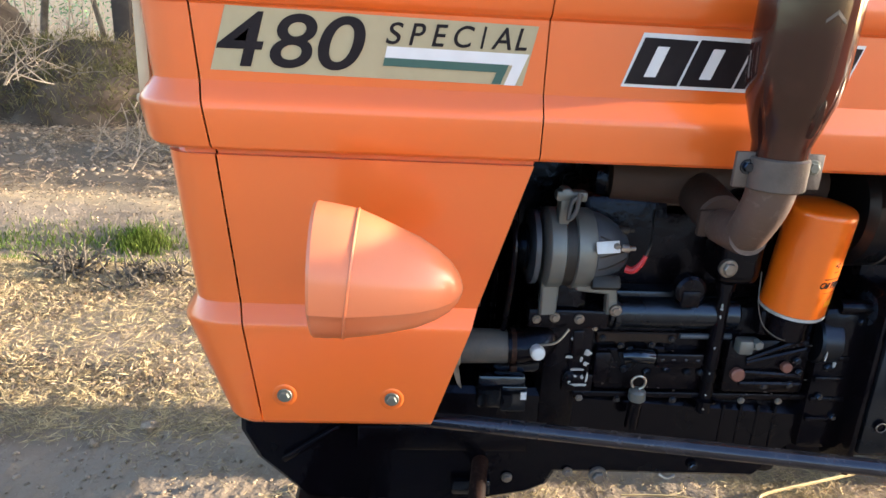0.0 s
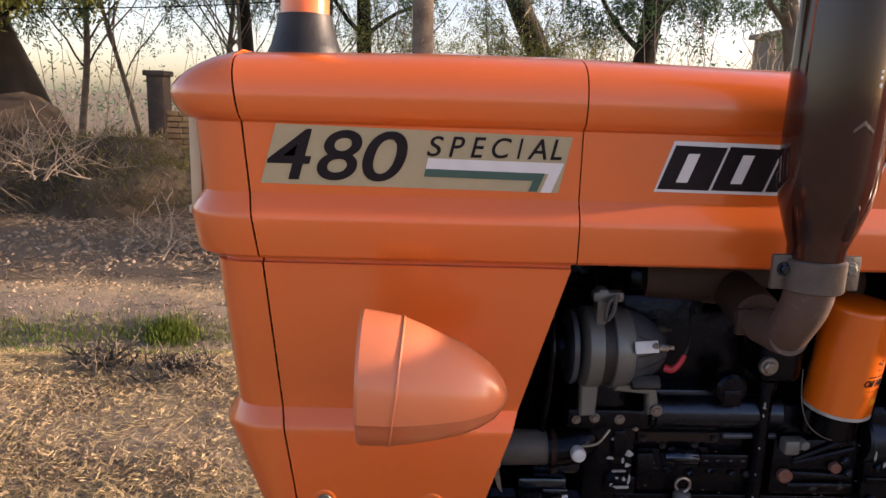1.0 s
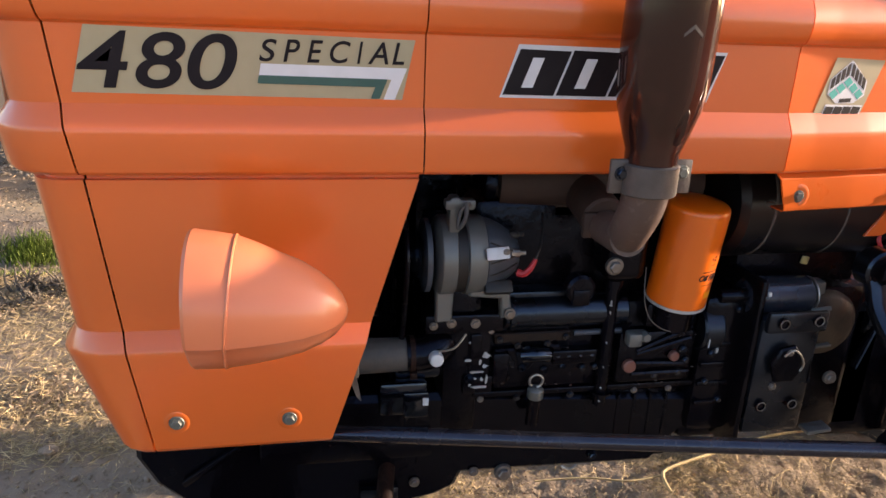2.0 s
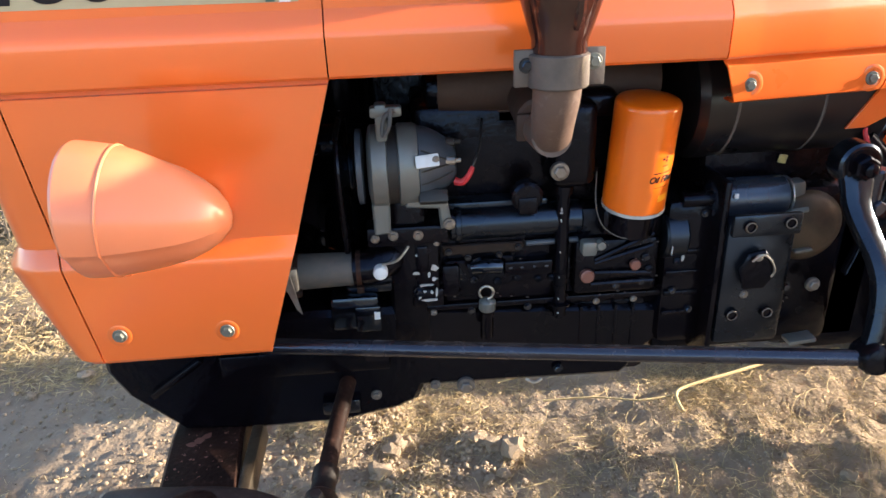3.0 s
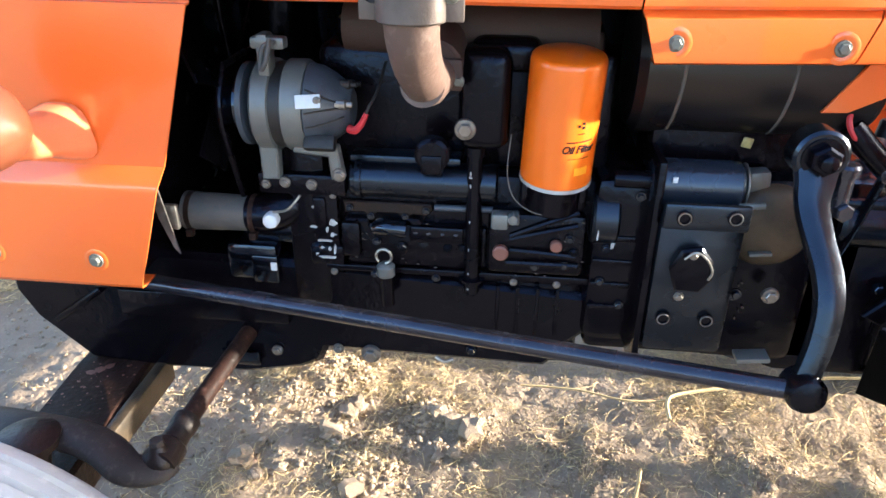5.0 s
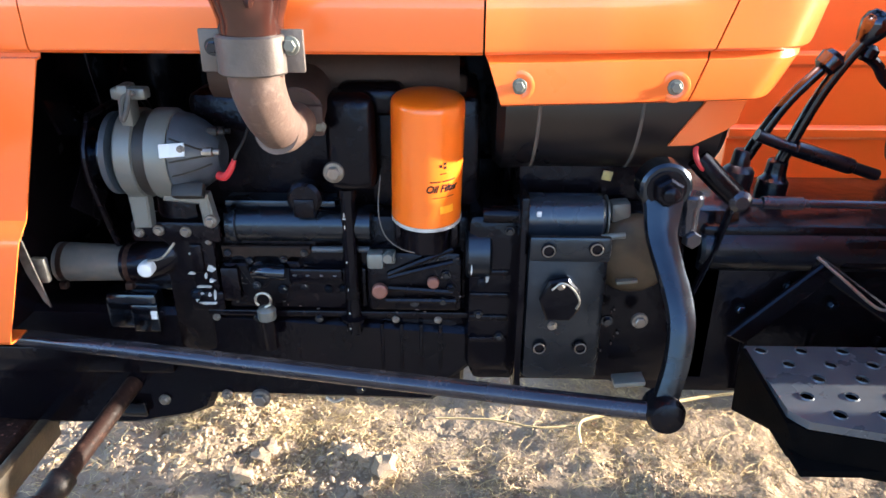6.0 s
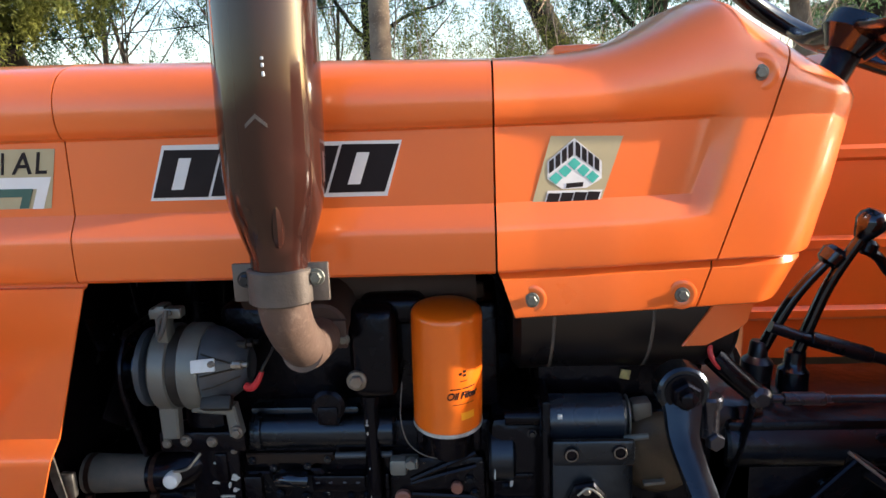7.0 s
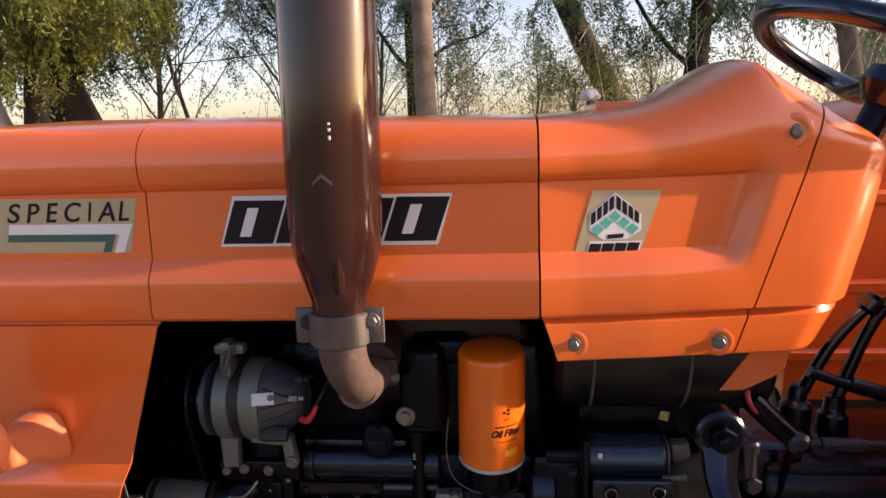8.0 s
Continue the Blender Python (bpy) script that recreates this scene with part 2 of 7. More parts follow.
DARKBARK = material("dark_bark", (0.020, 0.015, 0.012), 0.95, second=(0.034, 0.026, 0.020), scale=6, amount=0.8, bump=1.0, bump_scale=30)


def leaf_material(name, colour, second):
    m = material(name, colour, 0.55, second=second, scale=1.5, amount=0.9, island=0.4, spec=0.3)
    nt = m.node_tree
    b, out = nt.nodes["Principled BSDF"], nt.nodes["Material Output"]
    tr = nt.nodes.new("ShaderNodeBsdfTranslucent")
    nt.links.new(b.inputs["Base Color"].links[0].from_socket, tr.inputs[0])
    mx = nt.nodes.new("ShaderNodeMixShader")
    mx.inputs[0].default_value = 0.45
    nt.links.new(b.outputs[0], mx.inputs[1])
    nt.links.new(tr.outputs[0], mx.inputs[2])
    nt.links.new(mx.outputs[0], out.inputs[0])
    return m


LEAF = leaf_material("grey_green_leaf", (0.105, 0.185, 0.115), (0.145, 0.205, 0.10))
LEAFDARK = leaf_material("dark_green_leaf", (0.070, 0.140, 0.070), (0.105, 0.170, 0.065))
LEAFYELLOW = leaf_material("yellowing_leaf", (0.23, 0.245, 0.06), (0.16, 0.19, 0.05))
GRASS = leaf_material("green_grass", (0.11, 0.17, 0.025), (0.20, 0.20, 0.05))
DRYGRASS = leaf_material("dry_olive_grass", (0.16, 0.15, 0.06), (0.26, 0.20, 0.10))
DARKTWIG = material("dark_dry_stem", (0.10, 0.08, 0.06), 0.8, second=(0.05, 0.04, 0.03), scale=15, amount=0.8)
BRICK = material("yellow_brick", (0.42, 0.27, 0.13), 0.9, second=(0.34, 0.2, 0.10), scale=8, amount=0.8, bump=0.6, bump_scale=60, random=0.2)
MUD = material("mud_wall", (0.22, 0.18, 0.135), 0.95, second=(0.17, 0.135, 0.10), scale=1.2, amount=0.8, bump=0.8, bump_scale=12,
               fine=(0.35, 0.29, 0.22))
DARKWOOD = material("weathered_dark_wood", (0.05, 0.038, 0.032), 0.85, second=(0.09, 0.07, 0.055), scale=6, amount=0.8, bump=0.6, bump_scale=40)
PALEBLOB = material("blob_white", (0.5, 0.5, 0.48), 0.5, second=(0.45, 0.44, 0.42), scale=12, amount=0.7, bump=0.5, bump_scale=40)


# ---- mesh helpers ----
def finish(bm, name, mat, smooth=35, rev=False):
    bmesh.ops.remove_doubles(bm, verts=bm.verts, dist=1e-5)
    bmesh.ops.recalc_face_normals(bm, faces=bm.faces)
    me = bpy.data.meshes.new(name)
    bm.to_mesh(me)
    bm.free()
    for p in me.polygons:
        p.use_smooth = smooth > 0
    if smooth:
        me.set_sharp_from_angle(angle=radians(smooth))
    me.materials.append(mat)
    return me


def part(name, bm, mat, parent, label="", smooth=35):
    """One bmesh as one mesh object under a thing or a part."""
    me = finish(bm, name, mat, smooth) if isinstance(bm, bmesh.types.BMesh) else bm
    ob = new(name, me)
    ob.parent = parent
    up = parent
    while up.parent:
        up = up.parent
    if parent is up:
        ob.matrix_parent_inverse = Matrix.Translation(up.location).inverted()
    return tagged(ob, label)


def piece(name, me, parent, m, label=""):
    """A further object on a mesh that is shared, at the pose m."""
    ob = part(name, me, None, parent, label)
    ob.matrix_basis = m
    return ob


def thing(name, at, label, category, group=""):
    ob = new(name)
    ob.empty_display_size = 0.1
    ob.location = at
    return tagged(ob, label, category, group)


def box(bm, c, s, bevel=0.0, rot=None, seg=2):
    r = bmesh.ops.create_cube(bm, size=1.0)
    m = Matrix.Translation(c) @ (rot.to_4x4() if rot else Matrix.Identity(4)) @ Matrix.Diagonal((*s, 1))
    bmesh.ops.transform(bm, matrix=m, verts=r["verts"])
    if bevel:
        es = list({e for v in r["verts"] for e in v.link_edges})
        bmesh.ops.bevel(bm, geom=es, offset=bevel, segments=seg, affect="EDGES", profile=0.5)
    return bm


def ring_pts(c, axis, up, r, n, ry=None):
    a = axis.normalized()
    u = up - a * up.dot(a)
    u = u.normalized() if u.length > 1e-6 else a.orthogonal().normalized()
    w = a.cross(u)
    ry = r if ry is None else ry
    return [c + u * (ry * math.cos(2 * math.pi * k / n)) + w * (r * math.sin(2 * math.pi * k / n)) for k in range(n)]


def skin(bm, rings, caps=True, closed=True):
    vs = [[bm.verts.new(p) for p in ring] for ring in rings]
    n = len(vs[0])
    for a, b in zip(vs, vs[1:]):
        for k in range(n if closed else n - 1):
            bm.faces.new((a[k], a[(k + 1) % n], b[(k + 1) % n], b[k]))
    if caps:
        bm.faces.new(vs[0][::-1])
        bm.faces.new(vs[-1])
    return bm


def lathe(bm, base, axis, prof, n=24, up=Vector((0, 0, 1))):
    """prof: (distance along the axis, radius)."""
    base, axis = Vector(base), Vector(axis).normalized()
    return skin(bm, [ring_pts(base + axis * d, axis, up if abs(axis.dot(up)) < 0.95 else Vector((1, 0, 0)), max(r, 1e-4), n) for d, r in prof])


def cyl(bm, a, b, r, n=20, edge=None):
    a, b = Vector(a), Vector(b)
    length = (b - a).length
    e = min(0.12 * r, 0.1 * length) if edge is None else edge
    return lathe(bm, a, b - a, [(0, r - e), (e, r), (length - e, r), (length, r - e)], n)


def curve_pts(pts, steps=6):
    pts = [Vector(p) for p in pts]
    out = []
    for i in range(len(pts) - 1):
        p0, p1, p2, p3 = pts[max(i - 1, 0)], pts[i], pts[i + 1], pts[min(i + 2, len(pts) - 1)]
        for k in range(steps):
            t = k / steps
            out.append(0.5 * (2 * p1 + (p2 - p0) * t + (2 * p0 - 5 * p1 + 4 * p2 - p3) * t * t + (3 * p1 - p0 - 3 * p2 + p3) * t ** 3))
    return out + [pts[-1]]


def tube(bm, pts, r, n=12, steps=6, up=(0, 0, 1), flat=1.0):
    path = curve_pts(pts, steps) if steps > 1 else [Vector(p) for p in pts]
    last, u, rings = len(path) - 1, Vector(up), []
    for i, p in enumerate(path):
        d = path[min(i + 1, last)] - path[max(i - 1, 0)]
        rr = r(i / last) if callable(r) else r
        rings.append(ring_pts(p, d, u, rr, n, rr * flat))
        v = rings[-1][0] - p
        u = v if v.length > 1e-6 else u
    return skin(bm, rings)


def hex_head(bm, c, axis, r, h, flange=0.0):
    c, axis = Vector(c), Vector(axis).normalized()
    if flange:
        lathe(bm, c, axis, [(0, flange), (0.0015, flange), (0.0025, flange * 0.9)], 20)
    return lathe(bm, c, axis, [(0, r), (h * 0.8, r), (h, r * 0.84)], 6)


def slab(bm, outline, depth, to=None, bevel=0.0):
    """A plate from an outline of 3D points, given thickness along the vector depth."""
    d = Vector(depth)
    f = [bm.verts.new(Vector(p)) for p in outline]
    b = [bm.verts.new(Vector(p) + d) for p in outline]
    fs = [bm.faces.new(f), bm.faces.new(b[::-1])]
    n = len(f)
    for k in range(n):
        fs.append(bm.faces.new((f[k], b[k], b[(k + 1) % n], f[(k + 1) % n])))
    if bevel:
        bmesh.ops.recalc_face_normals(bm, faces=fs)
        es = list({e for x in fs[:2] for e in x.edges})
        bmesh.ops.bevel(bm, geom=es, offset=bevel, segments=1, affect="EDGES")
    return bm


def BM():
    return bmesh.new()


def interp(x, table):
    xs, ys = zip(*table)
    return float(np.interp(x, xs, ys))


# ======== the ground ========
HEAPS = ((-0.12, 0.66, 0.11, 0.045), (-0.02, 0.70, 0.08, 0.025), (0.23, 0.555, 0.06, 0.03), (0.33, 0.53, 0.05, 0.025), (0.10, 0.40, 0.09, 0.02), (0.62, 0.44, 0.07, 0.018),
         (1.02, 0.46, 0.09, 0.02))


def ground_height(x, y):
    """Bumpy field with a shallow ditch beyond the tractor."""
    h = 0.0
    h += 0.018 * noise.noise(Vector((x * 1.3, y * 1.3, 1.0))) + 0.012 * noise.noise(Vector((x * 4.1, y * 4.1, 4.0)))
    near = math.exp(-((x * 0.25) ** 2 + (y * 0.25) ** 2)) if -2.6 < x < 2.0 and -1.0 < y < 3.4 else 0.0
    h += near * (0.009 * noise.noise(Vector((x * 13, y * 13, 7.0))) + 0.011 * noise.noise(Vector((x * 29, y * 29, 9.0))) + 0.006 * noise.noise(Vector((x * 55, y * 55, 3.0))))
    if -0.8 < x < 2.2 and -0.2 < y < 1.6:
        f = min(1.0, (x + 0.8) / 0.3, (2.2 - x) / 0.3, (y + 0.2) / 0.3, (1.6 - y) / 0.3)
        h += f * (0.017 * noise.noise(Vector((x * 3.1, y * 4.2, 21.0))) + 0.010 * noise.noise(Vector((x * 6.7, y * 8.0, 33.0))))
    for hx, hy, hr, hh in HEAPS:
        d2 = ((x - hx) ** 2 + (y - hy) ** 2) / (hr * hr)
        if d2 < 6:
            h += hh * math.exp(-d2) * (1 + 0.5 * noise.noise(Vector((x * 30, y * 30, 1.0))))
    d = (y - 3.05 - 0.04 * x) / 0.30
    h -= 0.15 * math.exp(-d * d)
    d = (y - 3.62 - 0.04 * x) / 0.28
    h += 0.05 * math.exp(-d * d)
    if y > 8:
        h += 0.25 * min(1, (y - 8) / 30) * noise.noise(Vector((x * 0.06, y * 0.06, 2.0)))
    return h


def graded(lo, hi, step, far, grow=1.16):
    mid = list(np.arange(lo, hi, step))
    out, d, s = [hi], hi, step
    while d < far:
        s *= grow
        d += s
        out.append(d)
    low, d, s = [], lo, step
    while d > -far:
        s *= grow
        d -= s
        low.append(d)
    return low[::-1] + mid + out


def build_ground():
    gx, gy = graded(-2.6, 2.0, 0.016, 600), graded(-0.6, 3.3, 0.016, 600)
    verts = [(x, y, ground_height(x, y)) for y in gy for x in gx]
    n = len(gx)
    faces = [(j * n + i, j * n + i + 1, (j + 1) * n + i + 1, (j + 1) * n + i) for j in range(len(gy) - 1) for i in range(n - 1)]
    me = bpy.data.meshes.new("ground")
    me.from_pydata(verts, [], faces)
    for p in me.polygons:
        p.use_smooth = True
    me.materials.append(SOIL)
    return tagged(new("ground", me), "dry tan soil with dust, cracks and scattered straw", "ground", kind="structure")


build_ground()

# ======== the tractor ========
tractor = thing("tractor", (0.55, 0.25, 0.0), "orange farm tractor with a black engine, parked on dry soil", "tractor")
MID_Y = 0.25


def top_z(x):
    return interp(x, ((-0.60, 1.378), (-0.55, 1.392), (-0.48, 1.405), (-0.18, 1.413), (0.0, 1.411), (0.55, 1.397), (0.64, 1.400), (0.686, 1.406), (0.715, 1.4135),
                      (0.74, 1.423), (0.775, 1.440), (0.805, 1.456), (0.83, 1.467), (0.844, 1.470), (0.858, 1.466), (0.88, 1.449), (0.941, 1.4055), (1.023, 1.3525), (1.04, 1.341)))


UPPER = [(0.004, 1.117), (-0.006, 1.119), (-0.011, 1.123), (-0.013, 1.129), (-0.0135, 1.172), (-0.0130, 1.178), (-0.0114, 1.1832), (0.0048, 1.2085),
         (0.005, 1.3035), (0.0035, 1.3055), (-0.0015, 1.3075), (-0.0062, 1.3125), (-0.0098, 1.3195), (-0.0122, 1.3285), (-0.0130, 1.339), (-0.0120, 1.350),
         (-0.0088, 1.361), (-0.0030, 1.3715), (0.0060, 1.3810), (0.0185, 1.3885), (0.034, 1.3935), (0.055, 1.3970), (0.085, 1.400), (0.14, 1.404), (0.25, 1.406)]
LOWER = [(0.034, 0.698), (0.004, 0.698), (-0.007, 0.700), (-0.011, 0.706), (-0.0115, 0.857), (-0.0110, 0.863), (-0.0094, 0.8680), (0.0048, 0.8920),
         (0.0050, 1.1095), (0.0140, 1.1102), (0.0140, 1.1160)]
SEAM = [(0.68, -0.383), (0.887, -0.415), (1.122, -0.442), (1.208, -0.456), (1.313, -0.466), (1.401, -0.478)]


def lifted(x, z):
    return z if z <= 1.304 else 1.304 + (z - 1.304) * (top_z(x) - 1.304) / (1.406 - 1.304)


def shell(prof, front, rear, n=14, side=None, bend=None, both=True):
    """Sheet metal over the engine: a profile (y, z) carried from the line front(z) to the line rear(z), both sides."""
    bm = BM()
    full = list(prof) + ([(2 * MID_Y - y, z) for y, z in prof[-2::-1]] if both else [])
    rows = []
    for k in range(n + 1):
        u = k / n
        row = []
        for i, (y, z) in enumerate(full):
            x = front(z) + (rear(z) - front(z)) * u
            off = side(x, z) if side else 0.0
            row.append(bm.verts.new((x, y + off if i < len(prof) else y - off, lifted(x, z))))
        rows.append(row)
    for a, b in zip(rows, rows[1:]):
        for i in range(len(full) - 1):
            bm.faces.new((a[i], b[i], b[i + 1], a[i + 1]))
    return bm


def solid(ob, t=0.003):
    m = ob.modifiers.new("thickness", "SOLIDIFY")
    m.thickness, m.offset = t, -1.0
    uses = {}
    for p in ob.data.polygons:
        for k in p.edge_keys:
            uses[k] = uses.get(k, 0) + 1
    for e in ob.data.edges:
        if uses[e.key] == 1:
            e.use_edge_sharp = True
    return ob


def seam_x(z):
    return interp(z, SEAM)


def nose_rear(z):
    return interp(z, ((0.70, -0.131), (0.86, -0.079), (1.112, -0.003), (1.118, -0.0010)))


nose = solid(part("nose_panel", shell(LOWER + UPPER, lambda z: seam_x(z) + 0.0014, nose_rear, 16), ORANGE, tractor,
                  "orange nose side panels with pressed ledges and decals", 24))
hood = solid(part("hood_panel", shell([(0.034, 1.118)] + UPPER, lambda z: 0.0010, lambda z: 0.5486, 12), ORANGE, tractor,
                  "orange middle hood with a recessed band", 24))

# the front cowl round the grille
PLAN = [(0.0, 0.0, 0), (-0.028, 0.001, 6), (-0.05, 0.007, 22), (-0.066, 0.019, 42), (-0.076, 0.036, 62), (-0.081, 0.062, 80),
        (-0.082, 0.10, 90), (-0.083, 0.25, 90)]


def front_cowl():
    bm = BM()
    prof = LOWER + UPPER[:-4]
    plan = PLAN + [(dx, 2 * MID_Y - dy, 180 - a) for dx, dy, a in PLAN[-2::-1]]
    rows = []
    for dx, dy, a in plan:
        row = []
        for y, z in prof:
            k = interp(z, ((0.70, 0.52), (0.715, 0.62), (0.76, 0.88), (0.82, 1.0), (1.3, 1.0), (1.36, 1.06), (1.41, 0.92)))
            yy = min(y, 0.03)
            x = seam_x(z) - 0.0014 + dx * k + yy * math.sin(radians(a)) * 1.4
            row.append(bm.verts.new((x, dy + yy * math.cos(radians(a)), lifted(x, z))))
        rows.append(row)
    for a, b in zip(rows, rows[1:]):
        for i in range(len(prof) - 1):
            bm.faces.new((a[i], b[i], b[i + 1], a[i + 1]))
    # the top, closing back to the hood
    crest = [r[-1] for r in rows]
    n = len(crest)
    back = []
    for v in crest:
        back.append(bm.verts.new((-0.4795, 0.06 + (v.co.y + 0.0) * 0.76, top_z(-0.4795) - 0.002)))
    for i in range(n - 1):
        bm.faces.new((crest[i], crest[i + 1], back[i + 1], back[i]))
    return bm


cowl_front = solid(part("front_cowl", front_cowl(), ORANGE, tractor, "orange rounded front cowl", 24))
bm = BM()
for zc, h in ((1.325, 0.012), (1.175, 0.012)):
    box(bm, (-0.548, 0.25, zc), (0.016, 0.40, h), 0.003)
for yc in (0.052, 0.448):
    box(bm, (-0.542, yc, 1.25), (0.016, 0.012, 0.16), 0.003)
trim = part("grille_trim", bm, CREAM, cowl_front, "cream painted grille trim")
bm = BM()
for k in range(11):
    box(bm, (seam_x(0.78 + 0.034 * k) - 0.079, 0.25, 0.78 + 0.034 * k), (0.012, 0.30, 0.014), 0.003)
part("grille", bm, BLACK, cowl_front, "black slatted grille")


# rear cowl in front of the driver
def cowl_side(x, z):
    return interp(x, ((0.55, 0.0015), (0.60, 0.010), (0.70, 0.022), (0.80, 0.038), (0.93, 0.058), (1.0, 0.075)))


def cowl_seam(z):
    return interp(z, ((1.052, 0.815), (1.126, 0.842), (1.30, 0.902), (1.404, 0.938)))


REAR_LOW = [(0.030, 1.054), (0.002, 1.054), (-0.004, 1.057), (-0.006, 1.063), (-0.004, 1.108), (0.002, 1.114)]


def ease(v):
    v = min(1.0, max(0.0, v))
    return v * v * (3 - 2 * v)


def cowl_skin(front, rear, n, rounded=False):
    """Hood profile over the hump; the pressed band fades out before the seam, where the sheet stands at its full width."""
    bm = BM()
    prof = REAR_LOW + UPPER
    rows = []
    for k in range(n + 1):
        u = k / n
        near = []
        for y, z in prof:
            x = front(z) + (rear(z) - front(z)) * u
            if 1.122 < z < 1.345:
                y += (-0.0118 - y) * ease((x - 0.782 - (z - 1.173) * 0.24) / 0.058)
            y += cowl_side(x, z)
            if rounded:
                y += 0.033 * max(0.0, (u - 0.60) / 0.40) ** 2.3
            near.append(Vector((x, y, lifted(x, z))))
        rows.append([bm.verts.new(p) for p in near] + [bm.verts.new((p.x, 2 * MID_Y - p.y, p.z)) for p in near[-2::-1]])
    for a, b in zip(rows, rows[1:]):
        for i in range(len(a) - 1):
            bm.faces.new((a[i], b[i], b[i + 1], a[i + 1]))
    if rounded:                      # the rear face, closed across to the other side
        last = rows[-1]
        for i in range(len(prof) - 2):
            bm.faces.new((last[i], last[-1 - i], last[-2 - i], last[i + 1]))
    return bm


def tail_rear(z):
    return interp(z, ((1.054, 0.940), (1.126, 0.985), (1.20, 1.006), (1.27, 1.022), (1.32, 1.030), (1.37, 1.032), (1.406, 1.030)))


cowl = solid(part("rear_panel", cowl_skin(lambda z: interp(z, ((1.055, 0.574), (1.112, 0.556), (1.118, 0.5515))), lambda z: cowl_seam(z) - 0.0014, 64), ORANGE, tractor,
                  "orange rear hood panel with a hump", 24))
solid(part("dash_panel", cowl_skin(lambda z: cowl_seam(z) + 0.0014, tail_rear, 24, True), ORANGE, tractor, "orange dash panel with a rounded rear edge", 24))
bm = BM()
box(bm, (0.69, 0.25, 1.402), (0.10, 0.20, 0.016), 0.005)
part("tank_lid", bm, ORANGE, tractor)

# ---- bolts, one shared mesh ----
bm = BM()
lathe(bm, (0, 0, 0), (0, 0, 1), [(-0.004, 0.0125), (0, 0.0125), (0.0015, 0.0115), (0.0018, 0.009)], 20)
hex_head(bm, (0, 0, 0.0015), (0, 0, 1), 0.0085, 0.006)
BOLT = finish(bm, "bolt", GREYBOLT)
bm = BM()
lathe(bm, (0, 0, 0), (0, 0, 1), [(-0.003, 0.014), (0, 0.014), (0.002, 0.013)], 18)
hex_head(bm, (0, 0, 0.001), (0, 0, 1), 0.0095, 0.008)
BLACKBOLT = finish(bm, "bolt", GLOSS)
bm = BM()
lathe(bm, (0, 0, 0), (0, 0, 1), [(-0.0012, 0.0245), (0.0004, 0.0225), (0.0016, 0.0195), (0.0018, 0.0175), (0.0010, 0.0150), (-0.0004, 0.0125), (-0.0012, 0.0105)], 28)
DIMPLE = finish(bm, "dimple", ORANGE, 60)
FACE = Euler((radians(90), 0, 0)).to_matrix().to_4x4()   # local z towards the camera side


def bolt(x, y, z, parent, me=None, s=1.0, label=""):
    return piece("bolt", me or BOLT, parent, Matrix.Translation((x, y, z)) @ FACE @ Matrix.Diagonal((s, s, s, 1)), label)


for bx, bz in ((-0.353, 0.750), (-0.192, 0.746)):
    bolt(bx, -0.0125, bz, nose, s=0.9, label="dull zinc hex bolt")
    piece("bolt_dimple", DIMPLE, nose, Matrix.Translation((bx, -0.0116, bz)) @ FACE @ Matrix.Diagonal((0.75, 0.75, 0.35, 1)))
for bx, by, bz in ((0.595, 0.004, 1.080), (0.796, 0.030, 1.075)):
    bolt(bx, by, bz, cowl, s=0.82, label="zinc hex bolt")
    piece("bolt_dimple", DIMPLE, cowl, Matrix.Translation((bx, by + 0.0005, bz)) @ FACE @ Matrix.Diagonal((0.82, 0.82, 0.45, 1)))
bolt(0.886, 0.040, 1.359, cowl, s=0.85, label="zinc hex bolt")
piece("bolt_dimple", DIMPLE, cowl, Matrix.Translation((0.886, 0.0405, 1.359)) @ FACE @ Matrix.Diagonal((1, 1, 0.55, 1)))


# ---- decals ----
def decal(name, pts, mat, parent, y=0.0035, label="", t=0.0006):
    bm = BM()
    slab(bm, [(x, y, z) for x, z in pts], (0, t, 0))
    return part(name, bm, mat, parent, label, 0)


def lettering(text, x0, z0, width, height, shear, mat, parent, y, name="lettering", bold=0.0, label=""):
    cu = bpy.data.curves.new("letters", "FONT")
    cu.body, cu.size, cu.shear, cu.extrude, cu.offset = text, 1.0, shear, 0.002, bold
    ob = bpy.data.objects.new("letters", cu)
    scene.collection.objects.link(ob)
    bpy.context.view_layer.update()
    me = bpy.data.meshes.new_from_object(ob.evaluated_get(bpy.context.evaluated_depsgraph_get()))
    bpy.data.objects.remove(ob)
    co = np.array([v.co[:] for v in me.vertices])
    lo, hi = co.min(0), co.max(0)
    for v in me.vertices:
        v.co = (x0 + (v.co.x - lo[0]) / (hi[0] - lo[0]) * width, y - v.co.z * 0.2, z0 + (v.co.y - lo[1]) / (hi[1] - lo[1]) * height)
    me.name = name
    me.materials.clear()
    me.materials.append(mat)
    return part(name, me, mat, parent, label)


band = decal("model_decal", ((-0.441, 1.222), (-0.030, 1.219), (-0.014, 1.296), (-0.419, 1.303)), BEIGE, nose, 0.0038, "beige decal reading 480 SPECIAL")
lettering("4", -0.432, 1.228, 0.062, 0.069, 0.22, INK, band, 0.0031, "numeral", 0.010)
lettering("8", -0.364, 1.228, 0.062, 0.069, 0.22, INK, band, 0.0031, "numeral", 0.010)
lettering("0", -0.302, 1.228, 0.062, 0.069, 0.22, INK, band, 0.0031, "numeral", 0.010)
